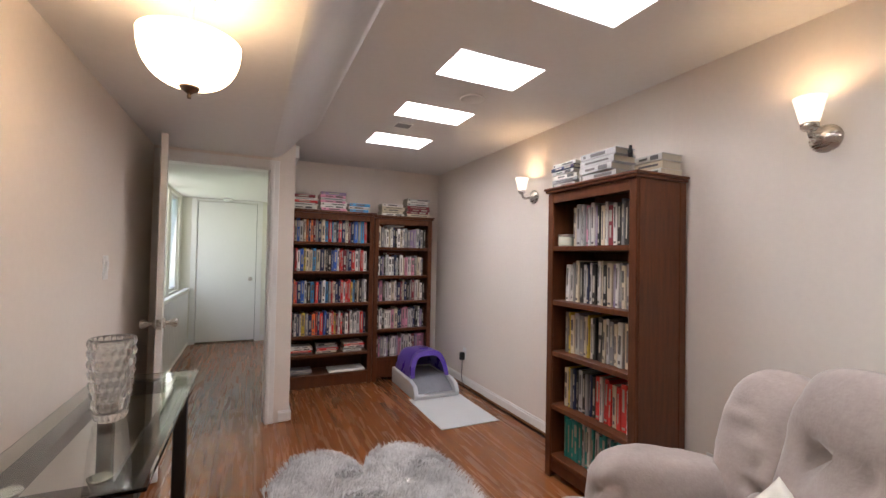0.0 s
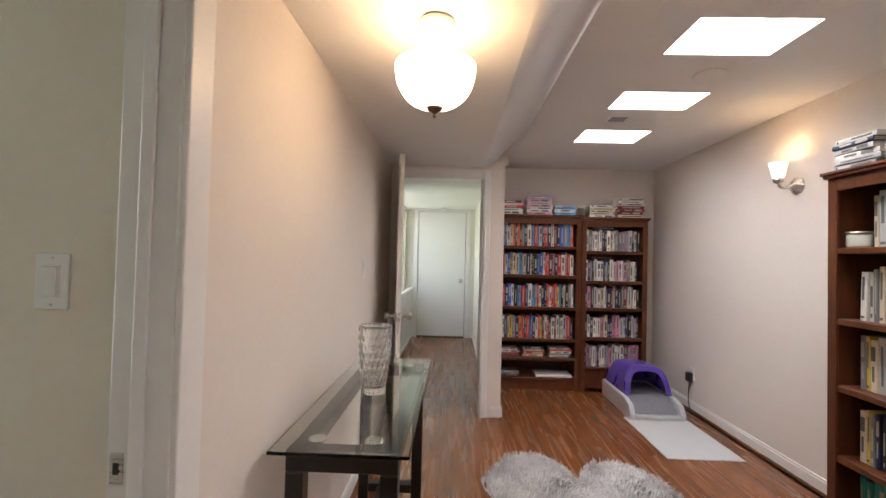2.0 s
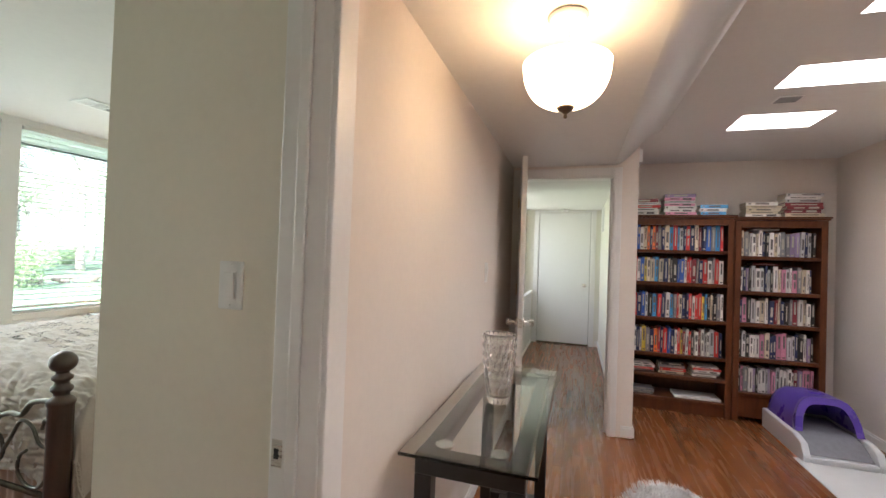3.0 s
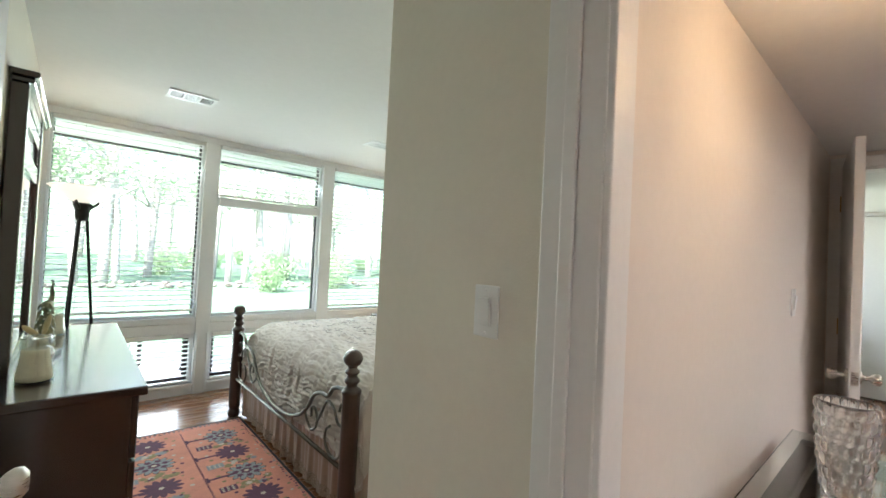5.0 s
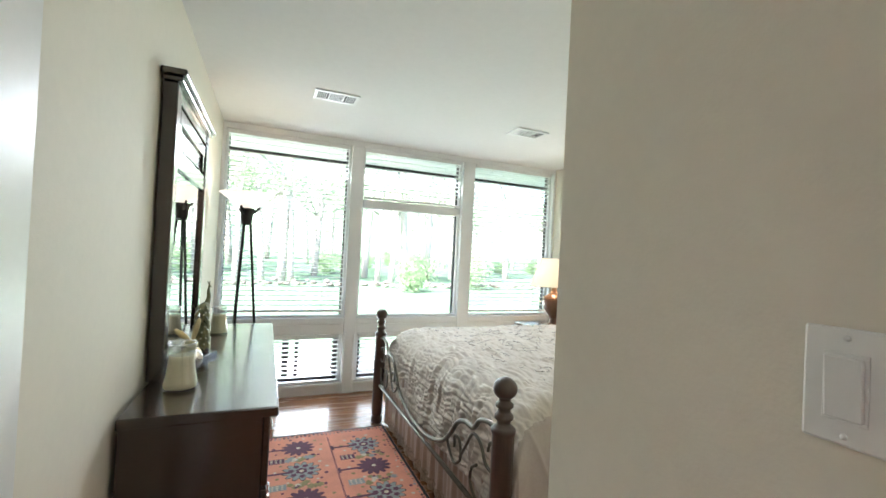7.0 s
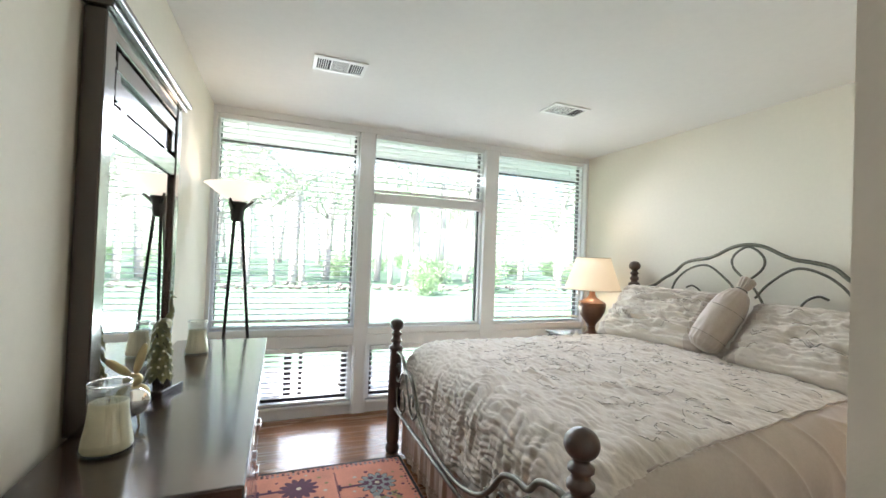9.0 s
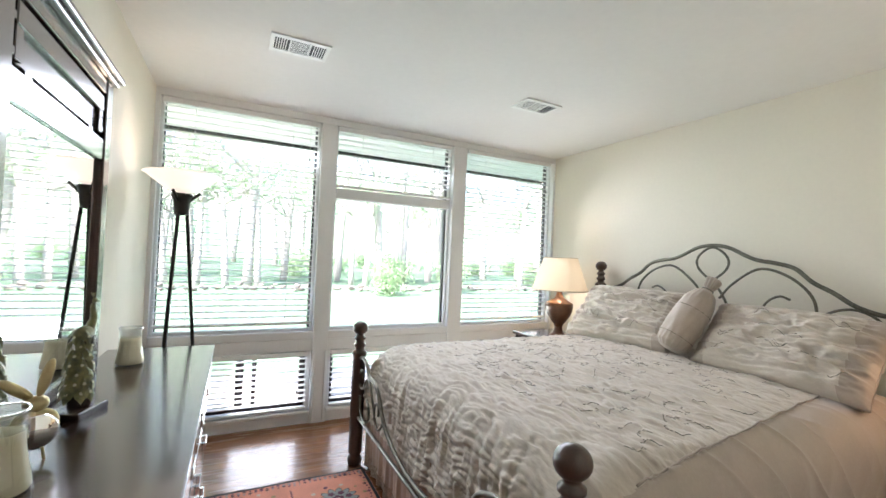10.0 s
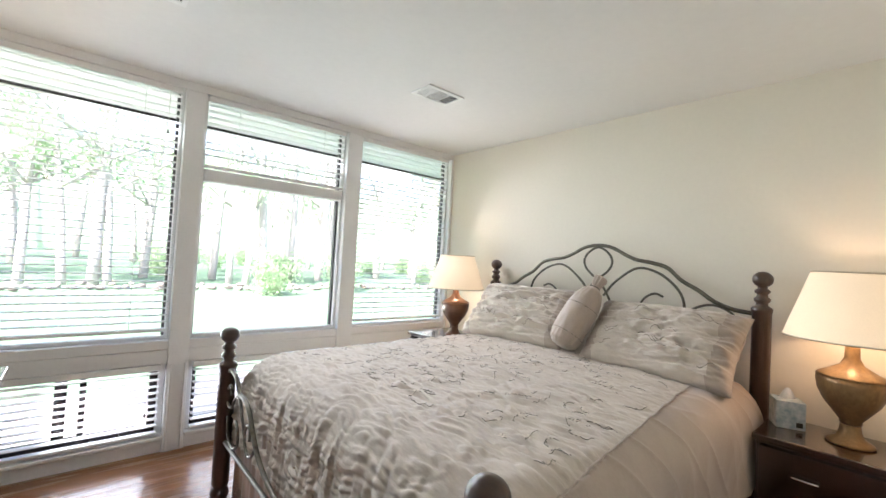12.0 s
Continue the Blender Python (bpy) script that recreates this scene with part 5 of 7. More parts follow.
# ---- things on the dresser ----
M_wax = mat("ivory_wax", (0.74, 0.66, 0.44), 0.5, var=0.04, scale=10, bump=0.05)
M_jar = thin_glass("jar_glass", (0.93, 0.95, 0.94), 0.16)
def candle(x, y, s=1.0):
    t = thing("jar_candle", (x, y, DZ + 0.0005), "ivory candle in a flared clear glass jar on the dresser", "candle", "candles on the dresser")
    bm = bmesh.new()
    outer = [(0.0, 0.0), (0.050, 0.001), (0.055, 0.006), (0.052, 0.03), (0.045, 0.065), (0.042, 0.10), (0.043, 0.150), (0.045, 0.158)]
    inner = [(0.042, 0.158), (0.040, 0.150), (0.0395, 0.119)]
    lathe(bm, [(r * s, z * s) for r, z in outer + inner], n=32)
    jar = part("jar", bm, M_jar, t, "clear flared glass jar")
    bm = bmesh.new()
    tube(bm, [(0.0437 * s * math.cos(q), 0.0437 * s * math.sin(q), 0.159 * s) for q in [2 * math.pi * i / 40 for i in range(41)]], 0.0021, 8)
    part("rim", bm, M_glass, jar, "thick rounded glass rim")
    bm = bmesh.new()
    lathe(bm, [(0.0, 0.006), (0.049, 0.007), (0.0515, 0.012), (0.0495, 0.03), (0.043, 0.065), (0.0395, 0.10), (0.0385, 0.116), (0.020, 0.114), (0.0, 0.112)] if s == 1.0 else
          [(r * s, z * s) for r, z in [(0.0, 0.006), (0.049, 0.007), (0.0515, 0.012), (0.0495, 0.03), (0.043, 0.065), (0.0395, 0.10), (0.0385, 0.116), (0.0, 0.112)]], n=32)
    part("wax", bm, M_wax, t, "ivory wax")
    bm = bmesh.new()
    tube(bm, [(0, 0, 0.112 * s), (0.002, 0, 0.122 * s)], 0.0012, 6)
    part("wick", bm, M_black, t)


candle(-2.424, 0.420)
candle(-3.413, 0.444, 0.92)

M_petal_eye = mat("pale_gilt_enamel", (0.55, 0.52, 0.36), 0.3, metal=0.3, var=0.1, scale=60)
M_peacock = mat("antique_gold_green", (0.22, 0.19, 0.075), 0.38, metal=0.4, scale=30, color2=(0.065, 0.085, 0.05), fine=90, bump=0.5, bump_scale=120)
bm = bmesh.new()
box(bm, -0.060, -0.045, 0.0, 0.060, 0.045, 0.020, 0.003, 2)
tube(bm, smooth_line([(-0.012, 0, 0.018), (-0.010, 0, 0.08), (-0.014, 0, 0.14), (-0.012, 0, 0.19)]), 0.02, 10, radii=[0.030 - 0.0006 * i for i in range(25)])
for f in bm.faces:
    f.material_index = 1
n0 = len(bm.faces)
superellipsoid(bm, (-0.010, 0.0, 0.222), 0.070, 0.040, 0.044, e=1.0, nu=16, nv=10)
tube(bm, smooth_line([(-0.030, 0, 0.232), (-0.046, 0, 0.262), (-0.040, 0, 0.292), (-0.044, 0, 0.310)]), 0.006, 8, radii=[0.013 - 0.0004 * i for i in range(25)])
superellipsoid(bm, (-0.048, 0, 0.313), 0.020, 0.011, 0.013, e=1.0, nu=10, nv=8)
tube(bm, [(-0.056, 0, 0.312), (-0.068, 0, 0.307)], 0.0020, 5)
for k in range(3):
    tube(bm, [(-0.045, 0, 0.318), (-0.038, 0.006 * (k - 1), 0.336)], 0.0015, 5)
pr = random.Random(5)


def plume(m, L, w):
    """One pointed tail feather with its eye, hanging along local -z."""
    rim = [bm.verts.new(m @ Vector((0.0015 * math.cos(q * 2), v * w, -u * L))) for q, (u, v) in enumerate(((0, 0), (0.15, 0.28), (0.42, 0.5), (0.66, 0.42), (0.84, 0.16), (1, 0), (0.84, -0.16), (0.66, -0.42), (0.42, -0.5), (0.15, -0.28)))]
    f, b = bm.verts.new(m @ Vector((0.007, 0, -0.45 * L))), bm.verts.new(m @ Vector((-0.004, 0, -0.45 * L)))
    for j in range(10):
        bm.faces.new((rim[j], rim[(j + 1) % 10], f))
        bm.faces.new((rim[(j + 1) % 10], rim[j], b))
    c = [bm.verts.new(m @ Vector((0.0085, 0.15 * w * math.cos(q), -0.48 * L + 0.15 * w * math.sin(q)))) for q in [0.785 * e for e in range(8)]]
    e = bm.faces.new(c)
    e.material_index = 2


for row in range(7):
    k = row / 6
    z, r = 0.236 - 0.150 * k, 0.014 + 0.008 * k
    for j in range(3 + (row > 1) + (row > 4)):
        n = 3 + (row > 1) + (row > 4)
        a = 12 + (j - (n - 1) / 2 + 0.5 * (row % 2) - 0.25) * 190 / n + pr.uniform(-6, 6)
        ca, sa = math.cos(math.radians(a)), math.sin(math.radians(a))
        plume(pose(r * ca, r * sa, z, 0, 0, a) @ pose(0, 0, 0, pr.uniform(-10, 10), -20 - 6 * k, 0), 0.046 + 0.010 * k, 0.024 + 0.007 * k)
o = tagged(part("peacock_figurine", bm, [M_peacock, M_dark, M_petal_eye]), "antique gold peacock figurine on a dark plinth", "figurine")
o.matrix_world = pose(-2.86, 0.425, DZ + 0.0005, 0, 0, -20)

bm = bmesh.new()
gold = mat("pale_gold_metal", (0.50, 0.41, 0.22), 0.32, metal=0.8, var=0.08)
for sx in (-1, 1):
    tube(bm, [(sx * 0.016, 0.012, 0.0), (sx * 0.014, 0.0, 0.03)], 0.003, 6)
superellipsoid(bm, (0, 0, 0.068), 0.085, 0.028, 0.085, e=0.8, nu=24, nv=12)
superellipsoid(bm, (0, 0.0, 0.122), 0.046, 0.038, 0.036, e=0.9, nu=18, nv=10)
superellipsoid(bm, (-0.014, 0.004, 0.178), 0.022, 0.010, 0.085, e=0.9, nu=14, nv=10, m=pose(0, 0, 0, 0, -14, 0))
superellipsoid(bm, (0.034, 0.004, 0.160), 0.022, 0.010, 0.075, e=0.9, nu=14, nv=10, m=pose(0, 0, 0, 0, 48, 0))
superellipsoid(bm, (0.010, 0.014, 0.104), 0.016, 0.012, 0.014, e=0.9, nu=10, nv=8)
o = tagged(part("rabbit_ornament", bm, gold), "pale gold rabbit ornament holding a round mirror", "ornament")
o.matrix_world = pose(-2.575, 0.425, DZ + 0.0005, 0, 0, -62)
bm = bmesh.new()
lathe(bm, [(0.036, -0.004), (0.038, 0.0), (0.034, 0.004), (0.0, 0.004)], n=28, m=Matrix.Rotation(radians(-90), 4, 'X'))
o2 = part("round_glass", bm, M_mirror, o, "small round mirror disc")
o2.location = (0, 0.022, 0.066)

# ---- floor lamp ----
t = thing("floor_lamp", (-4.02, 0.53, 0), "black tripod floor lamp with a lit white glass bowl", "floor lamp")
for a in (95, 215, 335):
    c, s = math.cos(radians(a)), math.sin(radians(a))
    bm = bmesh.new()
    tube(bm, [(0.150 * c, 0.150 * s, 0.012), (0.026 * c, 0.026 * s, 1.50), (0.030 * c, 0.030 * s, 1.545)], 0.009, 8)
    part("leg", bm, M_black_metal, t)
    bm = bmesh.new()
    lathe(bm, [(0.014, 0.0), (0.014, 0.012), (0.009, 0.014)], (0.150 * c, 0.150 * s, 0.0005), 12)
    part("foot", bm, M_black_metal, t)
    bm = bmesh.new()
    tube(bm, [(0.03 * c, 0.03 * s, 1.545), (0.055 * c, 0.055 * s, 1.572), (0.085 * c, 0.085 * s, 1.600)], 0.008, 8)
    part("prong", bm, M_black_metal, t)
bm = bmesh.new()
lathe(bm, [(0.0, 1.47), (0.032, 1.475), (0.036, 1.50), (0.040, 1.55), (0.052, 1.580), (0.048, 1.590), (0.0, 1.592)], n=20)
part("hub", bm, M_black_metal, t)
bm = bmesh.new()
M_torch = mat("lit_torchiere_glass", (0.82, 0.79, 0.72), 0.4, var=0.02, emit=(1.0, 0.85, 0.65), emit_strength=0.11)
sh = [(0.02, 1.594), (0.06, 1.604), (0.105, 1.632), (0.145, 1.664), (0.175, 1.688), (0.186, 1.692)]
lathe(bm, sh + [(r - 0.005, z + 0.004) for r, z in sh[::-1]], n=36)
part("bowl", bm, M_torch, t, "shallow white glass bowl")

# ---- bed ----
BX0, BX1, BY0, BY1 = -3.918, -2.086, 1.527, 3.58
BT = 0.735
t = thing("bed", ((BX0 + BX1) / 2, 2.55, 0), "king bed with turned dark posts and scrolled iron", "bed")
def bed_post(x, y, h, name):
    k = h - 0.885
    body = 0.70 + k
    prof = [(0.030, 0.001), (0.040, 0.006), (0.046, 0.03), (0.040, 0.055), (0.030, 0.062), (0.040, 0.075), (0.043, 0.09), (0.043, body - 0.03), (0.046, body - 0.02), (0.047, body - 0.008), (0.040, body),
            (0.026, body + 0.010), (0.026, body + 0.022), (0.036, body + 0.032), (0.036, body + 0.044), (0.026, body + 0.054), (0.023, body + 0.066), (0.034, body + 0.076), (0.034, body + 0.086), (0.022, body + 0.096)]
    r, zc = 0.046, h - 0.042
    prof += [(r * math.cos(a), zc + 0.042 * math.sin(a)) for a in [math.radians(-62 + 152 * i / 10) for i in range(11)]]
    prof[-1] = (0.0, h)
    bm = bmesh.new()
    lathe(bm, prof, (x, y, 0), 40, ripple=lambda a, i: 1 - (0.055 * abs(math.sin(a * 8)) if 6 <= i <= 7 else 0.0))
    wpart(name, bm, M_post, t)


for x in (BX0, BX1):
    bed_post(x, BY0, 0.885, "foot_post")
    bed_post(x, BY1, 1.33, "head_post")
CX = (BX0 + BX1) / 2
# headboard: half outline from the middle to the post, distance from the middle and height
half = [(0.0, 1.458), (0.10, 1.442), (0.20, 1.392), (0.27, 1.366), (0.36, 1.352), (0.45, 1.325), (0.53, 1.255), (0.62, 1.205), (0.70, 1.150), (0.79, 1.118), (0.875, 1.108)]
line = [(CX - d, BY1, z) for d, z in half[::-1]] + [(CX + d, BY1, z) for d, z in half[1:]]
bm = bmesh.new()
tube(bm, smooth_line(line, 6), 0.012, 8)
wpart("headboard_rail", bm, M_iron, t, "arched iron top rail")
bm = bmesh.new()
tube(bm, [(BX0, BY1, 0.50), (BX1, BY1, 0.50)], 0.010, 8)
wpart("headboard_bar", bm, M_iron, t)
bm = bmesh.new()
tube(bm, smooth_line([(CX - 0.16, BY1, 0.95), (CX - 0.05, BY1, 1.17), (CX + 0.085, BY1, 1.30), (CX + 0.09, BY1, 1.385), (CX, BY1, 1.445), (CX - 0.09, BY1, 1.385), (CX - 0.085, BY1, 1.30), (CX + 0.05, BY1, 1.17), (CX + 0.16, BY1, 0.95)], 7), 0.008, 8)
wpart("headboard_loop", bm, M_iron, t)
for s in (1, -1):
    bm = bmesh.new()
    tube(bm, smooth_line([(CX + s * d, BY1, z) for d, z in ((0.05, 1.12), (0.13, 1.22), (0.27, 1.315), (0.41, 1.285), (0.52, 1.19), (0.55, 1.08), (0.52, 0.95))], 7), 0.008, 8)
    wpart("headboard_arc", bm, M_iron, t)
    bm = bmesh.new()
    tube(bm, smooth_line([(CX + s * d, BY1, z) for d, z in ((0.52, 1.02), (0.60, 1.10), (0.70, 1.13), (0.79, 1.09), (0.83, 1.00))], 7), 0.007, 8)
    wpart("headboard_arc", bm, M_iron, t)
    bm = bmesh.new()
    tube(bm, smooth_line([(CX + s * d, BY1, z) for d, z in ((0.30, 0.95), (0.29, 1.06), (0.32, 1.13), (0.38, 1.165), (0.43, 1.15))], 6), 0.007, 8, radii=None)
    wpart("headboard_curl", bm, M_iron, t)
# footboard
bm = bmesh.new()
tube(bm, [(BX0, BY0, 0.300), (BX1, BY0, 0.300)], 0.011, 8)
wpart("footboard_bar", bm, M_iron, t)
foot = [(0.90, 0.655), (0.83, 0.675), (0.74, 0.655), (0.68, 0.600), (0.60, 0.595), (0.52, 0.560), (0.44, 0.470), (0.34, 0.400), (0.18, 0.350), (0.0, 0.335)]
line = [(CX - d, BY0, z) for d, z in foot] + [(CX + d, BY0, z) for d, z in foot[-2::-1]]
bm = bmesh.new()
tube(bm, smooth_line(line, 6), 0.011, 8)
wpart("footboard_rail", bm, M_iron, t, "scalloped iron foot rail")
for s in (1, -1):
    bm = bmesh.new()
    tube(bm, smooth_line([(CX + s * d, BY0, z) for d, z in ((0.40, 0.46), (0.45, 0.40), (0.51, 0.37), (0.57, 0.42), (0.55, 0.49), (0.50, 0.49), (0.50, 0.44))], 6), 0.007, 8)
    wpart("footboard_scroll", bm, M_iron, t)
    bm = bmesh.new()
    tube(bm, smooth_line([(CX + s * d, BY0, z) for d, z in ((0.56, 0.42), (0.62, 0.50), (0.68, 0.575), (0.75, 0.56), (0.80, 0.50), (0.87, 0.50), (0.88, 0.57), (0.83, 0.60), (0.81, 0.56))], 6), 0.007, 8)
    wpart("footboard_scroll", bm, M_iron, t)
    bm = bmesh.new()
    tube(bm, smooth_line([(CX + s * d, BY0, z) for d, z in ((0.72, 0.46), (0.68, 0.43), (0.67, 0.37), (0.72, 0.325), (0.79, 0.32), (0.84, 0.36), (0.86, 0.44))], 6), 0.007, 8)
    wpart("footboard_scroll", bm, M_iron, t)
for x in (BX0 + 0.03, BX1 - 0.05):
    wpart("side_rail", new_box(x, BY0 + 0.04, 0.27, x + 0.02, BY1 - 0.04, 0.33, 0.003, 1), M_iron, t)
wpart("box_spring", new_box(BX0 + 0.06, BY0 + 0.10, 0.20, BX1 - 0.06, BY1 - 0.04, 0.42, 0.03, 3), mat("grey_ticking", (0.4, 0.38, 0.36), 0.9), t)
wpart("mattress", new_box(BX0 + 0.06, BY0 + 0.15, 0.421, BX1 - 0.06, BY1 - 0.04, 0.690, 0.12, 4), mat("white_ticking", (0.7, 0.68, 0.64), 0.9), t)

# bed skirt: pleated satin below the spread
M_satin = mat("tan_satin", (0.36, 0.255, 0.185), 0.42, var=0.06, scale=4, fine=40, bump=0.08, sheen=0.3)
o = thing("bed_skirt", (CX, 2.55, 0), "gathered tan satin bed skirt with a lace hem", "bed skirt")
bm = bmesh.new()
per = [(BX1 - 0.03, BY1 - 0.06), (BX1 - 0.03, BY0 + 0.055), (BX0 + 0.03, BY0 + 0.055), (BX0 + 0.03, BY1 - 0.06)]
pts = []
for (x0, y0), (x1, y1) in zip(per, per[1:]):
    L = math.hypot(x1 - x0, y1 - y0)
    n = int(L / 0.012)
    for i in range(n):
        k = i / n
        nx, ny = (y1 - y0) / L, -(x1 - x0) / L
        pts.append((x0 + (x1 - x0) * k, y0 + (y1 - y0) * k, -nx, -ny))
def skirt(u, v):
    i = min(len(pts) - 1, int(u * (len(pts) - 1)))
    x, y, nx, ny = pts[i]
    w = 0.010 * math.sin(i * 0.55 + 1.5 * math.sin(i * 0.11)) * (1 - v) + 0.004 * math.sin(i * 1.3)
    return Vector((x - nx * w, y - ny * w, 0.045 + 0.42 * v + (0.012 * abs(math.sin(i * 0.16)) if v == 0 else 0)))
sheet(bm, skirt, len(pts) - 1, 10)
wpart("drop", bm, M_satin, o)
bm = bmesh.new()
def hem(u, v):
    i = min(len(pts) - 1, int(u * (len(pts) - 1)))
    p = skirt(u, 0.0)
    x, y, nx, ny = pts[i]
    return Vector((p.x - nx * -0.004, p.y - ny * -0.004, 0.015 + 0.075 * v + 0.010 * abs(math.sin(i * 0.16)) * (1 - v)))
sheet(bm, hem, len(pts) - 1, 3)
wpart("lace_hem", bm, mat("tan_lace", (0.40, 0.32, 0.25), 0.9, var=0.3, scale=90, fine=200, bump=0.8, bump_scale=160), o, "textured lace hem")

# bedspread
M_spread = mat("silver_beige_ruched_cotton", (0.55, 0.48, 0.40), 0.7, var=0.05, scale=8, fine=120, bump=0.6, bump_scale=60, stretch=(0.5, 1.9, 1), sheen=0.3)
M_border = mat("beige_satin_cotton", (0.42, 0.345, 0.285), 0.55, var=0.04, scale=5, fine=90, bump=0.10, sheen=0.3)
def seam(y):
    """The border seam runs slightly askew along the bed."""
    return -2.095 - 0.115 * (y - 1.57)


def fold(s, hw, r=0.11):
    """Sideways reach and drop for a length s measured from the middle of the bed."""
    a = abs(s)
    flat = hw - r
    if a <= flat:
        return s, 0.0
    arc_len = r * math.pi / 2
    if a <= flat + arc_len:
        q = (a - flat) / r
        return math.copysign(flat + r * math.sin(q), s), r * (1 - math.cos(q))
    return math.copysign(hw + 0.03 * min(1, (a - flat - arc_len) * 3), s), r + (a - flat - arc_len)


FOOT = 1.585
T0, TR = 0.24, 0.20          # foot drop below the roll, and the roll's reach
def ridge(p):
    return 1 - 2 * abs(noise.noise(p))


def wobble(p, q):
    return noise.noise(Vector((p * 5, q * 5, 3.3)))


def spread(u, v):
    hw = 0.935
    S = (u - 0.5) * 2 * (hw + 0.33)
    X, dz1 = fold(S, hw, 0.16)
    T = v * (3.52 - FOOT + T0) - T0
    arc_len = TR * math.pi / 2
    if T >= arc_len:
        Y, dz2 = FOOT + TR + (T - arc_len) * (3.52 - FOOT - TR) / (3.52 - FOOT - arc_len), 0.0
    elif T > 0:
        q = (arc_len - T) / TR
        Y, dz2 = FOOT + TR * (1 - math.sin(q)), TR * (1 - math.cos(q))
    else:
        Y, dz2 = FOOT - 0.02 * min(1, -T * 4), TR - T
    x = CX + X
    crown = 0.035 * (1 - (X / 0.95) ** 2)
    if x < seam(Y):
        wx, wy = 0.05 * noise.noise(Vector((S * 6, T * 6, 5))), 0.03 * noise.noise(Vector((S * 7, T * 7, 9)))
        a = 0.014 - 0.010 * ridge(Vector(((S + wx) * 5.5, (T + wy) * 24, 1.0))) - 0.0085 * ridge(Vector(((S + wx) * 13, (T + wy) * 44, 4.0)))
        a += 0.008 * noise.noise(Vector((S * 3, T * 3, 8.0))) + 0.0022 * noise.noise(Vector((S * 34, T * 70, 2.0)))
        k = min(1.0, max(dz2, 0.6 * dz1) * 7)
        a += k * (0.010 - 0.013 * ridge(Vector((S * 17 + 2 * wx, T * 2.2, 7.0))) - 0.006 * ridge(Vector((S * 36, T * 5, 3.0))))
    else:
        a = noise.noise(Vector((S * 3, T * 3, 8.0))) * 0.008 + 0.006 * ridge(Vector((S * 4 + T * 5, T * 2.5, 3.0)))
        a += min(1.0, dz1 * 5 + dz2 * 5) * 0.012 * ridge(Vector((T * 6, S * 1.5, 1.0)))
        a += 0.011 * max(0.0, ridge(Vector((T * 4.5 - S * 2.0, S * 1.2 + 0.05 * wobble(T, S), 6.0)))) ** 6
    drop = max(dz1, dz2) + 0.45 * min(dz1, dz2)
    z = BT + crown - min(drop, 0.50)
    w1, w2 = min(1.0, dz1 / 0.16), min(1.0, dz2 / TR)
    z += a * (1 - 0.85 * max(w1, w2))
    if T < -0.2 or drop > 0.42:
        z += 0.02 * noise.noise(Vector((S * 6, T, 0)))
    return Vector((x + math.copysign(a * w1, X), Y - a * 1.2 * w2, z))


o = thing("bedspread", (CX, 2.55, 0), "ruched silver-beige bedspread with embroidered vines", "bedspread")
bm = bmesh.new()
NU, NV = 320, 430
sheet(bm, spread, NU, NV)
for f in bm.faces:
    c = f.calc_center_median()
    f.material_index = 1 if c.x > seam(c.y) else 0
bmesh.ops.transform(bm, matrix=o.matrix_world.inverted(), verts=bm.verts)
top = part("cover", bm, [M_spread, M_border], o)
sol = top.modifiers.new("thickness", 'SOLIDIFY')
sol.thickness, sol.offset = 0.012, -1
def on_spread(x, y):
    S = x - CX
    u = 0.5 + S / (2 * (0.935 + 0.33))
    arc_len = TR * math.pi / 2
    T = arc_len + (y - FOOT - TR) * (3.52 - FOOT - arc_len) / (3.52 - FOOT - TR)
    return spread(u, (T + T0) / (3.52 - FOOT + T0))


bm = bmesh.new()
tube(bm, [on_spread(seam(1.80 + i * 0.0195) + 0.004, 1.80 + i * 0.0195) + Vector((0, 0, 0.004)) for i in range(88)], 0.004, 6)
wpart("seam_cord", bm, M_border, o, "corded seam")
vr = random.Random(11)
M_thread = mat("grey_green_thread", (0.14, 0.135, 0.11), 0.6, var=0.1)
M_petal = mat("pale_thread", (0.66, 0.58, 0.48), 0.5, var=0.05)
vine, petal = bmesh.new(), bmesh.new()
for k in range(230):
    x, y = vr.uniform(BX0 + 0.12, -2.16), vr.uniform(1.84, 3.25)
    a = vr.uniform(0, 6.28)
    curl = vr.uniform(-3.5, 3.5)
    L = vr.uniform(0.035, 0.10)
    line = []
    for i in range(9):
        line.append((x, y))
        a += curl / 9
        x += math.cos(a) * L / 8
        y += math.sin(a) * L / 8
    if not (all(BX0 + 0.1 < p[0] < seam(p[1]) - 0.02 and 1.80 < p[1] < 3.3 for p in line)):
        continue
    tube(vine, [on_spread(*p) + Vector((0, 0, 0.0015)) for p in line], 0.0011, 4)
    for i in (3, 5, 8):
        px, py = line[i]
        aa = vr.uniform(0, 6.28)
        for bmx, s in ((vine, 0.012),) if vr.random() < 0.7 else ((petal, 0.016),):
            for j in range(1 if bmx is vine else 4):
                w = aa + j * 1.57
                c = on_spread(px, py) + Vector((0, 0, 0.003))
                d1, d2 = Vector((math.cos(w), math.sin(w), 0)), Vector((-math.sin(w), math.cos(w), 0))
                bmx.faces.new([bmx.verts.new(q) for q in (c, c + d1 * s * 0.5 + d2 * s * 0.28 + Vector((0, 0, 0.002)), c + d1 * s, c + d1 * s * 0.5 - d2 * s * 0.28 + Vector((0, 0, 0.002)))])
tagged(wpart("vine_embroidery", vine, M_thread, o, "dark embroidered vine tendrils"), kind="stuff")
tagged(wpart("petal_embroidery", petal, M_petal, o, "pale embroidered petals"), kind="stuff")

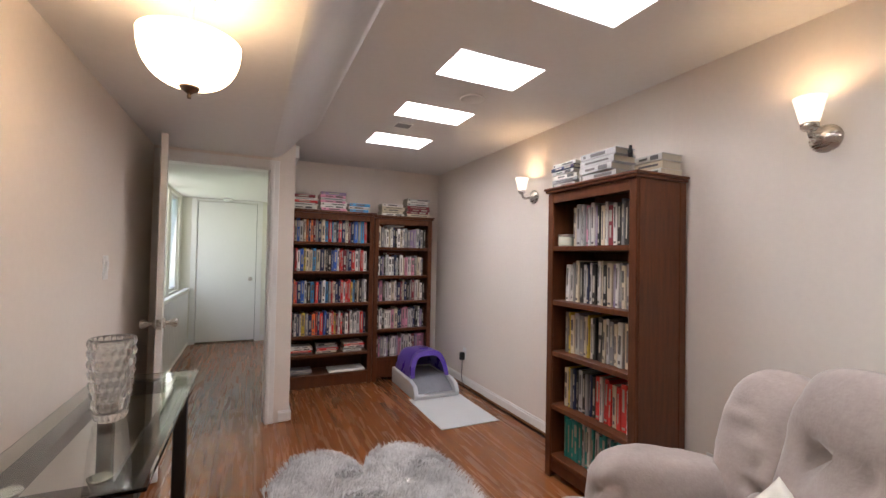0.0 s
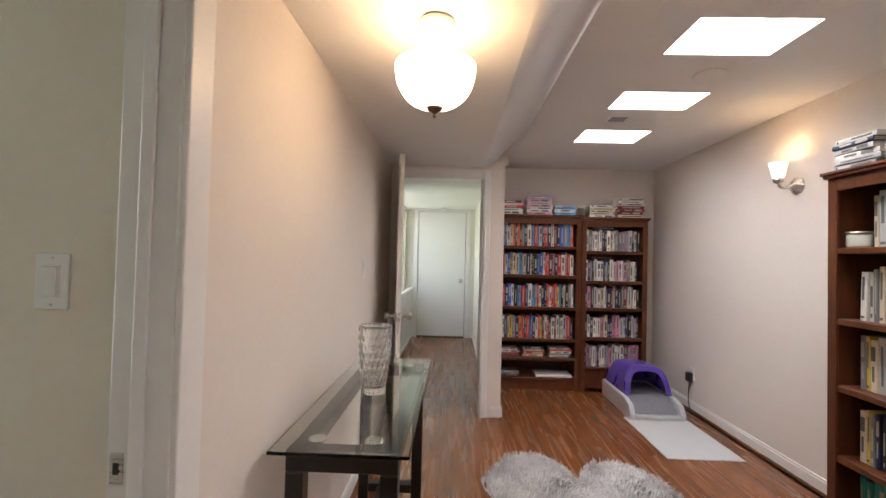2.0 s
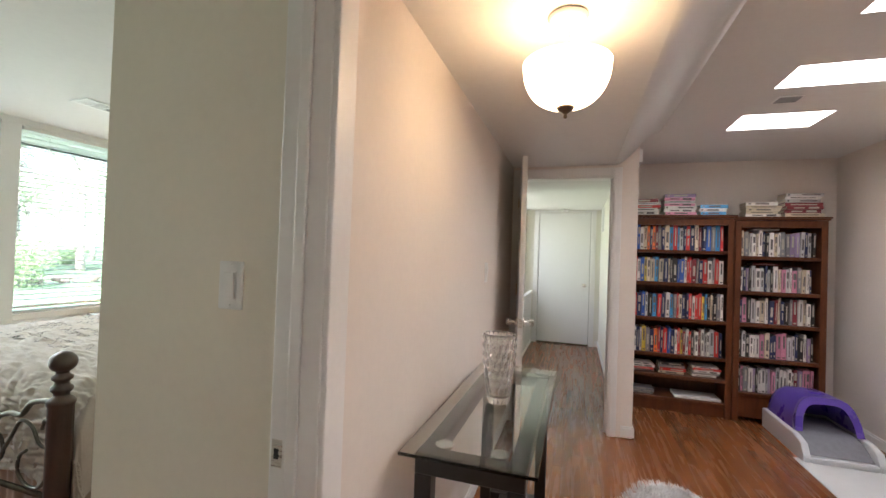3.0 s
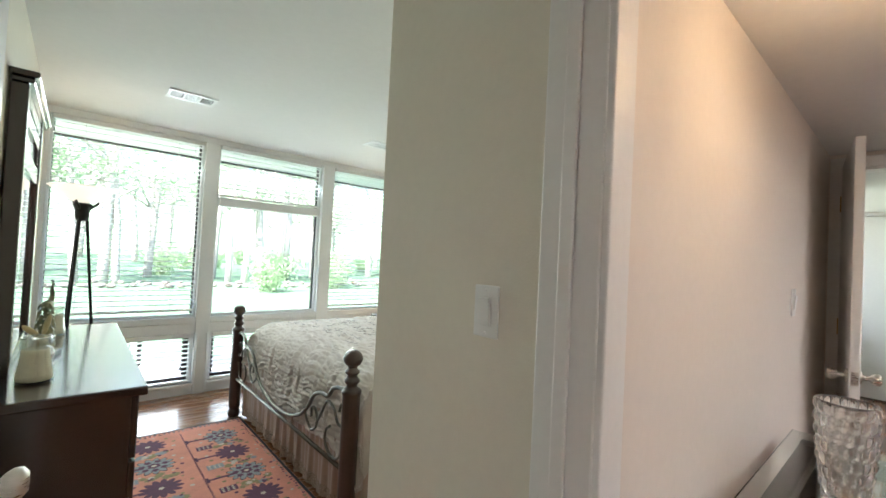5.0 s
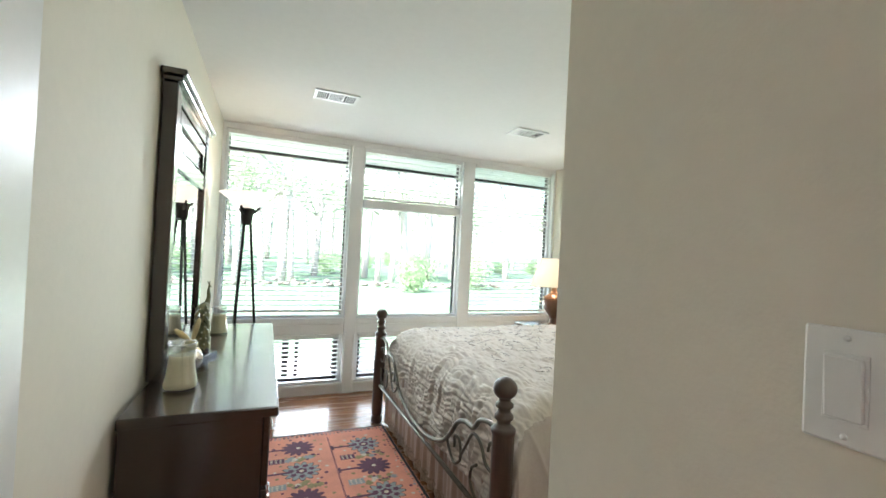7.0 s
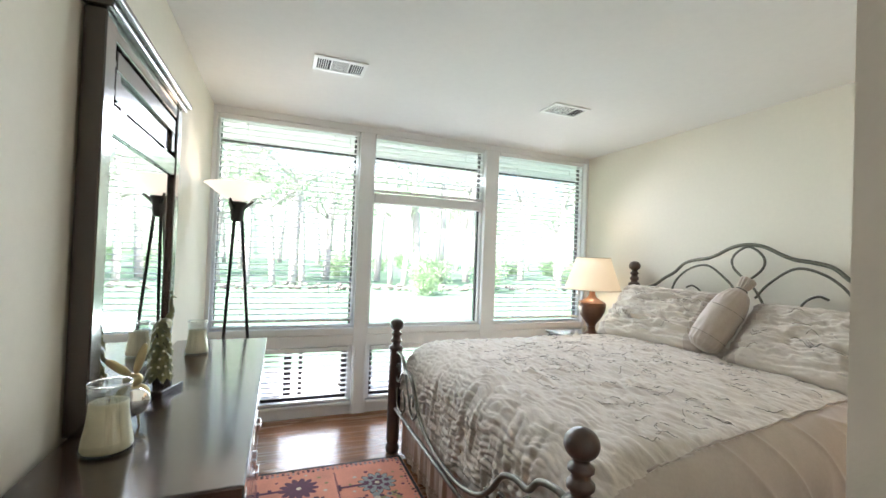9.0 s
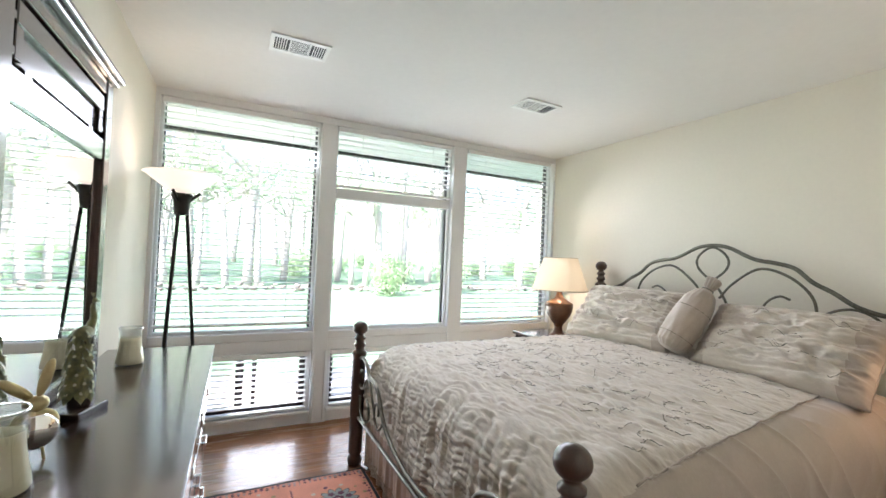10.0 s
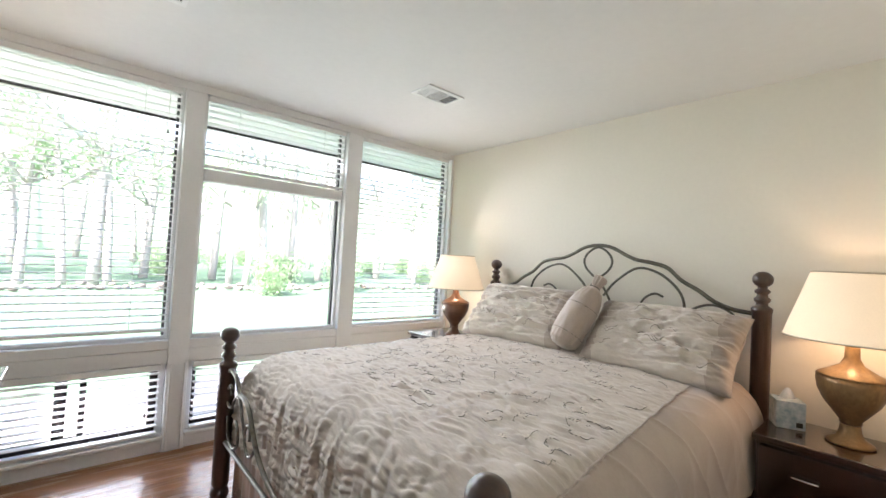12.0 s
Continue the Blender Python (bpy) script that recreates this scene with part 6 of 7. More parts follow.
# pillows
def sham(x, y, z, w, d, h, rot, seed, label):
    t = thing("pillow_sham", (x, y, z), label, "pillow", "pillows on the bed")
    bm = bmesh.new()
    pillow_mesh(bm, w, d, h, 80, 0.05, 0.022, seed)
    for f in bm.faces:
        c = f.calc_center_median()
        f.material_index = 1 if abs(c.x) > w / 2 - 0.10 else 0
    bmesh.ops.transform(bm, matrix=pose(0, 0, 0, *rot), verts=bm.verts)
    part("cover", bm, [M_spread, M_border], t, "", True)
    bm = bmesh.new()
    r2 = random.Random(int(seed * 10))
    R = pose(0, 0, 0, *rot)
    for k in range(16):
        a, b = r2.uniform(-w / 2 + 0.12, w / 2 - 0.12), r2.uniform(-d / 2 + 0.08, d / 2 - 0.08)
        pts = []
        for i in range(7):
            ua, ub = a + 0.012 * i, b + 0.016 * math.sin(i * 0.8 + k)
            fu, fv = 2 * ua / w, 2 * ub / d
            full = (max(0.0, 1 - fu ** 4) * max(0.0, 1 - fv ** 4)) ** 0.42
            kk = noise.noise(Vector((fu * 2.2 + seed, fv * 5.5, 3.0))) + 0.5 * noise.noise(Vector((fu * 6 + seed, fv * 12, 1)))
            pts.append(R @ Vector((ua, ub, full * (h / 2 + 0.044 * kk) + 0.012)))
        tube(bm, pts, 0.0013, 4)
    tagged(part("vine_embroidery", bm, M_thread, t, "dark embroidered tendrils"), kind="stuff")
    return t


sham(-3.46, 3.345, 0.935, 0.84, 0.48, 0.20, (50, 0, 3), 1.3, "embroidered silver-beige pillow sham leaning on the headboard")
sham(-2.495, 3.335, 0.915, 0.80, 0.45, 0.20, (50, 0, -3), 4.7, "embroidered silver-beige pillow sham leaning beside the bolster")
t = thing("bolster_pillow", (-2.945, 3.25, 0.985), "tied beige satin bolster standing between the pillows", "pillow", "pillows on the bed")
bm = bmesh.new()
prof = [(0.0, -0.17), (0.03, -0.172), (0.06, -0.166), (0.090, -0.145), (0.102, -0.10), (0.106, -0.03), (0.104, 0.05), (0.092, 0.12), (0.062, 0.168), (0.030, 0.188), (0.026, 0.196), (0.034, 0.215), (0.044, 0.250), (0.040, 0.258), (0.0, 0.245)]
prof = [(r * 0.94, z * 1.18) for r, z in prof]
fine = []
for (r0, z0), (r1, z1) in zip(prof, prof[1:]):
    fine += [(r0 + (r1 - r0) * k / 5, z0 + (z1 - z0) * k / 5) for k in range(5)]
fine.append(prof[-1])


def gather(a, i):
    """Cloth pulled in at both ends, with slanting creases between."""
    r, z = fine[min(i, len(fine) - 1)]
    p = Vector((math.cos(a) * 2.2, math.sin(a) * 2.2, z * 9 + 0.6 * a))
    end = min(1.0, max(0.0, abs(z - 0.02) - 0.07) * 9)
    return 1 + 0.035 * (1 - 2.2 * abs(noise.noise(p))) + 0.055 * end * (0.5 - abs(math.sin(a * 9 + 1.5 * noise.noise(p)))) + (0.09 * math.sin(a * 11) if z > 0.24 else 0)


lathe(bm, fine, n=96, m=pose(0, 0, 0, -30, 15, 0), ripple=gather)
part("cover", bm, M_border, t, "", True)
bm = bmesh.new()
for zz, rr in ((0.226, 0.031), (-0.118, 0.098), (0.07, 0.098)):
    ring = [pose(0, 0, 0, -30, 15, 0) @ Vector((rr * math.cos(a), rr * math.sin(a), zz)) for a in [2 * math.pi * i / 30 for i in range(31)]]
    tube(bm, ring, 0.003 if zz > 0.1 else 0.0016, 5)
part("tie", bm, M_thread, t, "dark stitched ties")

# ---- nightstands and lamps ----
def nightstand(x0, x1, y0, y1, h, label):
    t = thing("nightstand", ((x0 + x1) / 2, (y0 + y1) / 2, 0), label, "nightstand", "nightstands by the bed")
    wpart("body", new_box(x0 + 0.012, y0 + 0.03, 0.06, x1 - 0.012, y1, h - 0.028, 0.003, 1), M_dark, t)
    wpart("top", new_box(x0, y0, h - 0.027, x1, y1, h, 0.005, 2), M_dark, t, "polished espresso top")
    for r in range(2):
        z0 = 0.075 + r * (h - 0.11) / 2
        dr = wpart("drawer", new_box(x0 + 0.025, y0 + 0.012, z0, x1 - 0.025, y0 + 0.0295, z0 + (h - 0.11) / 2 - 0.012, 0.003, 1), M_dark, t)
        zc = z0 + (h - 0.11) / 4 + 0.02
        for cx in ((x0 * 0.70 + x1 * 0.30), (x0 * 0.30 + x1 * 0.70)):
            bm = bmesh.new()
            tube(bm, smooth_line([(cx - 0.04, y0 + 0.012, zc), (cx - 0.035, y0 - 0.008, zc), (cx + 0.035, y0 - 0.008, zc), (cx + 0.04, y0 + 0.012, zc)], 4), 0.005, 8)
            wpart("drawer_pull", bm, M_chrome, t, "satin chrome bar pull", under=dr)
    wpart("plinth", new_box(x0 + 0.03, y0 + 0.05, 0.001, x1 - 0.03, y1 - 0.01, 0.059), M_dark, t)
    return t


nightstand(-2.035, -1.42, 3.215, 3.615, 0.607, "dark espresso nightstand with chrome pulls beside the bed")
nightstand(-4.52, -3.985, 3.13, 3.60, 0.66, "dark espresso nightstand between bed and window")
M_lampshade = mat("lit_cream_linen_shade", (0.78, 0.68, 0.50), 0.8, var=0.03, scale=4, fine=200, bump=0.1, bump_scale=300, emit=(1.0, 0.74, 0.45), emit_strength=0.062)
M_urn = mat("antique_gold_urn", (0.27, 0.17, 0.08), 0.38, metal=0.55, var=0.15, scale=6, fine=40, bump=0.06, stretch=(2, 2, 1))
M_urn2 = mat("red_brown_urn", (0.13, 0.062, 0.036), 0.35, metal=0.3, var=0.15, scale=6, fine=40, bump=0.06)
M_trimcloth = mat("shade_trim_cloth", (0.55, 0.48, 0.36), 0.8)
def table_lamp(x, y, z, m, label, lo=0.440, hi=0.732):
    t = thing("table_lamp", (x, y, z + 0.0005), label, "table lamp", "lamps by the bed")
    bm = bmesh.new()
    lathe(bm, [(0.0, 0.0), (0.078, 0.001), (0.082, 0.006), (0.072, 0.014), (0.046, 0.03), (0.036, 0.06), (0.034, 0.085)], n=36)
    part("foot", bm, m, t)
    bm = bmesh.new()
    lathe(bm, [(0.034, 0.0855), (0.038, 0.090), (0.036, 0.098), (0.056, 0.125), (0.092, 0.175), (0.112, 0.220), (0.118, 0.262), (0.117, 0.282)], n=40)
    part("urn", bm, m, t)
    bm = bmesh.new()
    lathe(bm, [(0.119, 0.2825), (0.112, 0.292), (0.075, 0.312), (0.040, 0.335), (0.026, 0.365), (0.024, 0.42), (0.012, 0.43), (0.010, 0.52), (0.0, 0.525)], n=40)
    part("neck", bm, m, t)
    bm = bmesh.new()
    lathe(bm, [(0.238, lo), (0.143, hi), (0.140, hi), (0.235, lo + 0.0005)], n=44)
    bm.faces.ensure_lookup_table()
    for f in [f for f in bm.faces if len(f.verts) > 4]:
        bm.faces.remove(f)
    part("shade", bm, M_lampshade, t, "glowing cream linen shade")
    for rr, zz in ((0.239, lo + 0.001), (0.144, hi - 0.001)):
        bm = bmesh.new()
        tube(bm, [(rr * math.cos(a), rr * math.sin(a), zz) for a in [2 * math.pi * i / 44 for i in range(45)]], 0.0035, 6)
        part("shade_trim", bm, M_trimcloth, t)
    return t


table_lamp(-1.737, 3.44, 0.607, M_urn, "antique gold urn table lamp with a lit cream shade")
table_lamp(-4.17, 3.36, 0.66, M_urn2, "red-brown urn table lamp with a lit cream shade", 0.405, 0.685)
t = thing("tissue_box", (-1.955, 3.47, 0.6075), "blue-grey patterned cube tissue box with a tissue", "tissue box", turn=25)
part("carton", new_box(-0.055, -0.055, 0, 0.055, 0.055, 0.125, 0.002, 1), mat("blue_grey_carton", (0.20, 0.29, 0.34), 0.6, scale=25, fine=60, color2=(0.55, 0.58, 0.58)), t)
bm = bmesh.new()
sheet(bm, lambda u, v: Vector(((u - 0.5) * 0.07 * (1 - 0.4 * v), 0.012 * math.sin(u * 9) * (1 - v), 0.1245 + 0.045 * v * (0.7 + 0.5 * math.sin(u * 3.1)))), 10, 6)
o = part("tissue", bm, mat("white_tissue", (0.85, 0.85, 0.85), 0.9, var=0.02), t, "white tissue", True)
part("badge", new_box(0.020, -0.0565, 0.012, 0.044, -0.0552, 0.034), M_black, t, "dark printed badge")

# ---- runner rug ----
M_rug = mat("coral_wool", (0.66, 0.265, 0.175), 0.95, var=0.10, scale=8, fine=200, bump=0.4, bump_scale=300)
M_rd = mat("dark_plum_wool", (0.115, 0.040, 0.070), 0.95, var=0.1, scale=30, bump=0.3, bump_scale=300)
M_rg = mat("grey_blue_wool", (0.27, 0.28, 0.27), 0.95, var=0.1, scale=30, bump=0.3, bump_scale=300)
M_ro = mat("olive_wool", (0.27, 0.22, 0.10), 0.95, var=0.1, scale=30, bump=0.3, bump_scale=300)
M_rc = mat("cream_wool", (0.58, 0.48, 0.36), 0.95, var=0.1, scale=30, bump=0.3, bump_scale=300)
M_rk = mat("black_wool", (0.025, 0.022, 0.022), 0.95, var=0.1, scale=30)
RX0, RX1, RY0, RY1 = -3.845, -1.62, 0.66, 1.562
t = thing("runner_rug", ((RX0 + RX1) / 2, (RY0 + RY1) / 2, 0.0005), "coral woven rug with flowering tree motifs", "rug")
wpart("field", new_box(RX0, RY0, 0.0005, RX1, RY1, 0.009, 0.003, 1), M_rug, t)
pat = {k: bmesh.new() for k in "dgock"}
PM = {"d": M_rd, "g": M_rg, "o": M_ro, "c": M_rc, "k": M_rk}
LAY = {"k": 0.0094, "o": 0.0096, "g": 0.0100, "d": 0.0104, "c": 0.0108}
def blob(k, x, y, r, petals=0, depth=0.3, n=24, dz=0.0):
    vs = []
    for i in range(n):
        a = 2 * math.pi * i / n
        rr = r * (1 - depth + depth * abs(math.cos(a * petals / 2)) if petals else 1)
        vs.append(pat[k].verts.new((x + rr * math.cos(a), y + rr * math.sin(a), LAY[k] + dz)))
    pat[k].faces.new(vs)
def strip(k, x0, y0, x1, y1, dz=0.0):
    z = LAY[k] + dz
    pat[k].faces.new([pat[k].verts.new(p) for p in ((x0, y0, z), (x1, y0, z), (x1, y1, z), (x0, y1, z))])
rr_ = random.Random(21)
strip("k", RX0 + 0.004, RY0 + 0.004, RX0 + 0.022, RY1 - 0.004)
strip("k", RX0 + 0.022, RY1 - 0.022, RX1, RY1 - 0.004)
strip("k", RX0 + 0.022, RY0 + 0.004, RX1, RY0 + 0.022)
for i in range(int((RX1 - RX0) / 0.028)):
    for yy in (RY1 - 0.036, RY0 + 0.036):
        k = rr_.choice("kgod")
        blob(k, RX0 + 0.04 + i * 0.028, yy + rr_.uniform(-0.008, 0.008), rr_.uniform(0.008, 0.015), 6, 0.5, 12)
for i in range(int((RY1 - RY0 - 0.06) / 0.028)):
    for xx in (RX0 + 0.036, RX0 + 0.055):
        blob(rr_.choice("kgd"), xx + rr_.uniform(-0.006, 0.006), RY0 + 0.05 + i * 0.028, rr_.uniform(0.008, 0.015), 6, 0.5, 12)
for col, yc in enumerate((RY0 + 0.24, RY0 + 0.66)):
    # a saw-edged bar at the foot of each row of trees
    for i in range(int((RX1 - RX0 - 0.2) / 0.012)):
        strip("d", RX0 + 0.11 + i * 0.012, yc - 0.195 + 0.004 * (i % 2), RX0 + 0.119 + i * 0.012, yc - 0.186 + 0.004 * (i % 2))
    for j in range(7):
        x = RX0 + 0.22 + j * 0.30 + 0.06 * col
        big = ("d", "g")[(j + col) % 2]
        y = yc + 0.03
        strip("d", x - 0.010, yc - 0.17, x + 0.010, y - 0.05, -0.0001)
        strip("d", x - 0.030, yc - 0.185, x + 0.030, yc - 0.17, -0.0001)
        if big == "g":
            blob("k", x, y, 0.112, 13, 0.30, 104)
        blob(big, x, y, 0.106, 13, 0.32, 104)
        for q in range(7):
            a = q * 0.9
            blob("d" if big == "g" else "g", x + 0.060 * math.cos(a), y + 0.060 * math.sin(a), 0.020, 5, 0.35, 20, 0.0002)
        blob("d" if big == "g" else "g", x, y, 0.036, 6, 0.3, 30, 0.0003)
        blob("c", x, y, 0.016, 5, 0.3, 20)
        for q in range(11):
            a = q * 0.571
            blob(rr_.choice("doc"), x + 0.146 * math.cos(a) * 0.92, y + 0.150 * math.sin(a), rr_.uniform(0.009, 0.014), 5, 0.3, 14)
        # vase of flowers between the trees
        xv = x + 0.15
        if xv > RX1 - 0.1:
            continue
        strip("g" if j % 2 else "d", xv - 0.030, yc - 0.15, xv + 0.030, yc - 0.06)
        for q in range(9):
            strip("c", xv - 0.024 + (q % 3) * 0.018, yc - 0.14 + (q // 3) * 0.026, xv - 0.014 + (q % 3) * 0.018, yc - 0.128 + (q // 3) * 0.026)
        for q in range(8):
            blob(rr_.choice("oog"), xv + rr_.uniform(-0.035, 0.035), yc - 0.04 + q * 0.022, rr_.uniform(0.018, 0.030), 6, 0.4, 20, q * 0.00003)
        blob("c", xv, yc + 0.0, 0.020, 6, 0.4, 20)
        for q in range(5):
            blob("d", xv + rr_.uniform(-0.04, 0.04), yc + rr_.uniform(0, 0.15), 0.010, 5, 0.3, 14, 0.0005)
for k, bmx in pat.items():
    tagged(wpart("woven_motif", bmx, PM[k], t), kind="stuff")

# ---- outside ----
M_lawn = mat("spring_lawn", (0.066, 0.150, 0.080), 0.95, scale=0.8, fine=30, color2=(0.10, 0.150, 0.10), bump=0.5, bump_scale=50)
M_bark = mat("grey_bark", (0.47, 0.44, 0.41), 0.9, var=0.2, scale=6, fine=60, stretch=(6, 6, 1), bump=0.8, bump_scale=30)
M_leaf = leaf_material("young_leaves", (0.37, 0.53, 0.32), (0.31, 0.45, 0.27))
M_stone = mat("grey_field_stone", (0.20, 0.175, 0.155), 0.9, var=0.15, scale=5, fine=40, bump=0.6, bump_scale=20, per_object=0.2)
M_eave = mat("white_eave_paint", (0.75, 0.75, 0.74), 0.6, var=0.02)
M_deck = mat("pale_patio_concrete", (0.50, 0.48, 0.45), 0.9, var=0.08, scale=2, fine=60, bump=0.3)
GZ = -0.25
bm = bmesh.new()
def ground(u, v):
    x = -4.9 - 600 * u ** 3.0
    y = (v - 0.5) * 2
    y = math.copysign(abs(y) ** 2.0 * 700, y)
    d = -x - 4.9
    z = GZ + 0.03 * noise.noise(Vector((x * 0.3, y * 0.3, 0))) + 0.02 * max(0, min(d, 60) - 8)
    return Vector((x, y, z))
sheet(bm, ground, 60, 60)
tagged(part("ground", bm, M_lawn), "pale spring lawn running into open woodland", "ground", kind="structure")
tagged(part("patio", new_box(-6.7, -1.5, GZ - 0.2, -4.86, 5.2, -0.16, 0.01, 1), M_deck), "pale concrete patio outside the low windows", "patio", kind="structure")
tagged(part("ground_house", new_box(-4.9, -700, GZ - 0.3, 600, 700, GZ - 0.1), M_lawn), "lawn on the far side of the house", "ground", kind="structure")
t = thing("roof_eave", (-5.2, 2.0, 2.5), "white roof overhang with a dark gutter edge", "roof eave")
wpart("soffit", new_box(-5.62, -0.6, 2.345, -4.85, 4.6, 2.40), M_eave, t)
wpart("gutter", new_box(-5.68, -0.6, 2.315, -5.621, 4.6, 2.43, 0.006, 1), M_black_metal, t, "dark gutter edge")

def tree_mesh(seed, h, leafy):
    r = random.Random(seed)
    tr, cr = bmesh.new(), bmesh.new()
    def limb(p, d, L, rad, depth):
        pts, q, dd = [], Vector(p), Vector(d)
        n = 6 if depth else 9
        for i in range(n + 1):
            pts.append(q.copy())
            dd = (dd + Vector((r.uniform(-1, 1), r.uniform(-1, 1), r.uniform(-0.2, 0.5))) * (0.05 if depth == 0 else 0.16)).normalized()
            q += dd * L / n
        tube(tr, pts, rad, 7 if depth == 0 else 5, radii=[rad * (1 - 0.75 * i / n) for i in range(n + 1)])
        if depth < 2:
            for _ in range((9 if depth == 0 else 4)):
                k = r.uniform(0.35 if depth == 0 else 0.3, 0.97)
                b = pts[int(k * n)]
                a = r.uniform(0, 6.28)
                nd = Vector((math.cos(a), math.sin(a), r.uniform(0.25, 0.9))).normalized()
                limb(b, nd, L * (0.26 if depth == 0 else 0.5) * r.uniform(0.6, 1.1), rad * (1 - 0.75 * k) * 0.55, depth + 1)
        if depth >= 1:
            for _ in range(int(leafy * (26 if depth == 2 else 14))):
                c = pts[r.randrange(2, n + 1)] + Vector((r.gauss(0, 0.28), r.gauss(0, 0.28), r.gauss(0, 0.22)))
                s = r.uniform(0.05, 0.11)
                u = Vector((r.uniform(-1, 1), r.uniform(-1, 1), r.uniform(-1, 1))).normalized()
                w = u.orthogonal().normalized()
                cr.faces.new([cr.verts.new(x) for x in (c - u * s, c + w * s * 0.5, c + u * s, c - w * s * 0.5)])
    limb((0, 0, -0.2), (0, 0, 1), h, h * 0.014, 0)
    return tr, cr


protos = []
for k, (h, leafy) in enumerate(((13, 0.6), (15, 0.45), (10, 1.0), (12, 0.2))):
    t = thing("tree", (-30 - 6 * k, -30 + 7 * k, GZ), "slender grey-barked woodland tree in thin spring leaf", "tree", "woodland trees")
    a, b = tree_mesh(40 + k, h, leafy)
    part("trunk", a, M_bark, t)
    part("crown", b, M_leaf, t, "sparse bright green young leaves")
    protos.append(t)
tr = random.Random(9)
n = 0
while n < 110:
    x = -19 - 30 * tr.random() ** 1.4
    y = tr.uniform(-1, 1) * -x * 0.95 + 4
    copy_thing(protos[n % 4], pose(x, y, GZ + 0.02 * max(0, min(-x - 4.9, 60) - 8) - 0.05, tr.uniform(-3, 3), tr.uniform(-3, 3), tr.uniform(0, 360)))
    n += 1
# undergrowth
M_shrub = leaf_material("shrub_leaves", (0.30, 0.44, 0.25), (0.25, 0.36, 0.20))
def shrub_mesh(seed):
    r = random.Random(seed)
    st, lf = bmesh.new(), bmesh.new()
    for i in range(9):
        a = r.uniform(0, 6.28)
        d = Vector((math.cos(a) * 0.6, math.sin(a) * 0.6, 1)).normalized()
        L = r.uniform(0.8, 1.7)
        pts = [d * L * k / 4 + Vector((0, 0, -0.05)) for k in range(5)]
        tube(st, pts, 0.015, 5, radii=[0.016, 0.013, 0.010, 0.007, 0.004])
        for _ in range(200):
            c = pts[r.randrange(1, 5)] + Vector((r.gauss(0, 0.22), r.gauss(0, 0.22), r.gauss(0, 0.20)))
            s = r.uniform(0.03, 0.07)
            u = Vector((r.uniform(-1, 1), r.uniform(-1, 1), r.uniform(-1, 1))).normalized()
            w = u.orthogonal().normalized()
            lf.faces.new([lf.verts.new(x) for x in (c - u * s, c + w * s * 0.5, c + u * s, c - w * s * 0.5)])
    return st, lf


bushes = []
for k in range(2):
    t = thing("shrub", (-16 - k, 6 + 3 * k, GZ + 0.1), "loose green shrub at the woodland edge", "shrub", "shrubs at the woodland edge")
    a, b = shrub_mesh(70 + k)
    part("stems", a, M_bark, t)
    part("foliage", b, M_shrub, t)
    bushes.append(t)
for i in range(26):
    x, y = tr.uniform(-34, -20), tr.uniform(-26, 34)
    copy_thing(bushes[i % 2], pose(x, y, GZ + 0.02 * max(0, -x - 12.9) - 0.05, 0, 0, tr.uniform(0, 360)))
# low dry stone edging
st_me = []
for k in range(5):
    bm = bmesh.new()
    superellipsoid(bm, (0, 0, 0.06), 0.24, 0.20, 0.14, e=0.7, nu=12, nv=8, wrinkle=0.03, seed=k * 3.1)
    me = bpy.data.meshes.new("stone")
    bm.to_mesh(me)
    bm.free()
    me.materials.append(M_stone)
    st_me.append(me)
edge = thing("stone_edging", (-17.8, 2, GZ + 0.10), "low row of grey field stones edging the lawn", "stone edging")
for i in range(200):
    o = new("stone", st_me[i % 5])
    o.parent = edge
    o.matrix_basis = pose(tr.uniform(-0.5, 0.5) - 0.02 * (i - 45) * 0, -20 + i * 0.205 + tr.uniform(-0.1, 0.1), 0.02 + 0.10 * (i % 3 == 0), tr.uniform(-8, 8), tr.uniform(-8, 8), tr.uniform(0, 360))
    o.scale = (tr.uniform(0.6, 1.1),) * 3
# far woodland beyond the trees; haze and sky glare painted into its pale colour
M_far = mat("far_woodland_painted_haze", (0.26, 0.44, 0.27), 1.0, scale=0.12, fine=1.2, color2=(0.42, 0.54, 0.42), stretch=(1, 3, 0.4))
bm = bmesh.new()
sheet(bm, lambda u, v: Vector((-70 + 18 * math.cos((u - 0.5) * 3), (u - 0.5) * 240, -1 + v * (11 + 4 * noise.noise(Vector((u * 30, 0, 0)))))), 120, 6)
tagged(part("backdrop", bm, M_far), "far edge of the spring woodland, haze painted into its colour", "backdrop", kind="structure")

# ---- floor strips ----
W = 0.057
fr = random.Random(4)


def strip_mesh(length, material):
    bm = bmesh.new()
    box(bm, 0.0002, 0.0003, -0.0115, W - 0.0002, length - 0.0003, -0.0004)
    box(bm, 0.0006, 0.0006, -0.0004, W - 0.0006, length - 0.0006, 0.0)
    me = bpy.data.meshes.new("floor_strip")
    bm.to_mesh(me)
    bm.free()
    me.materials.append(material)
    return me


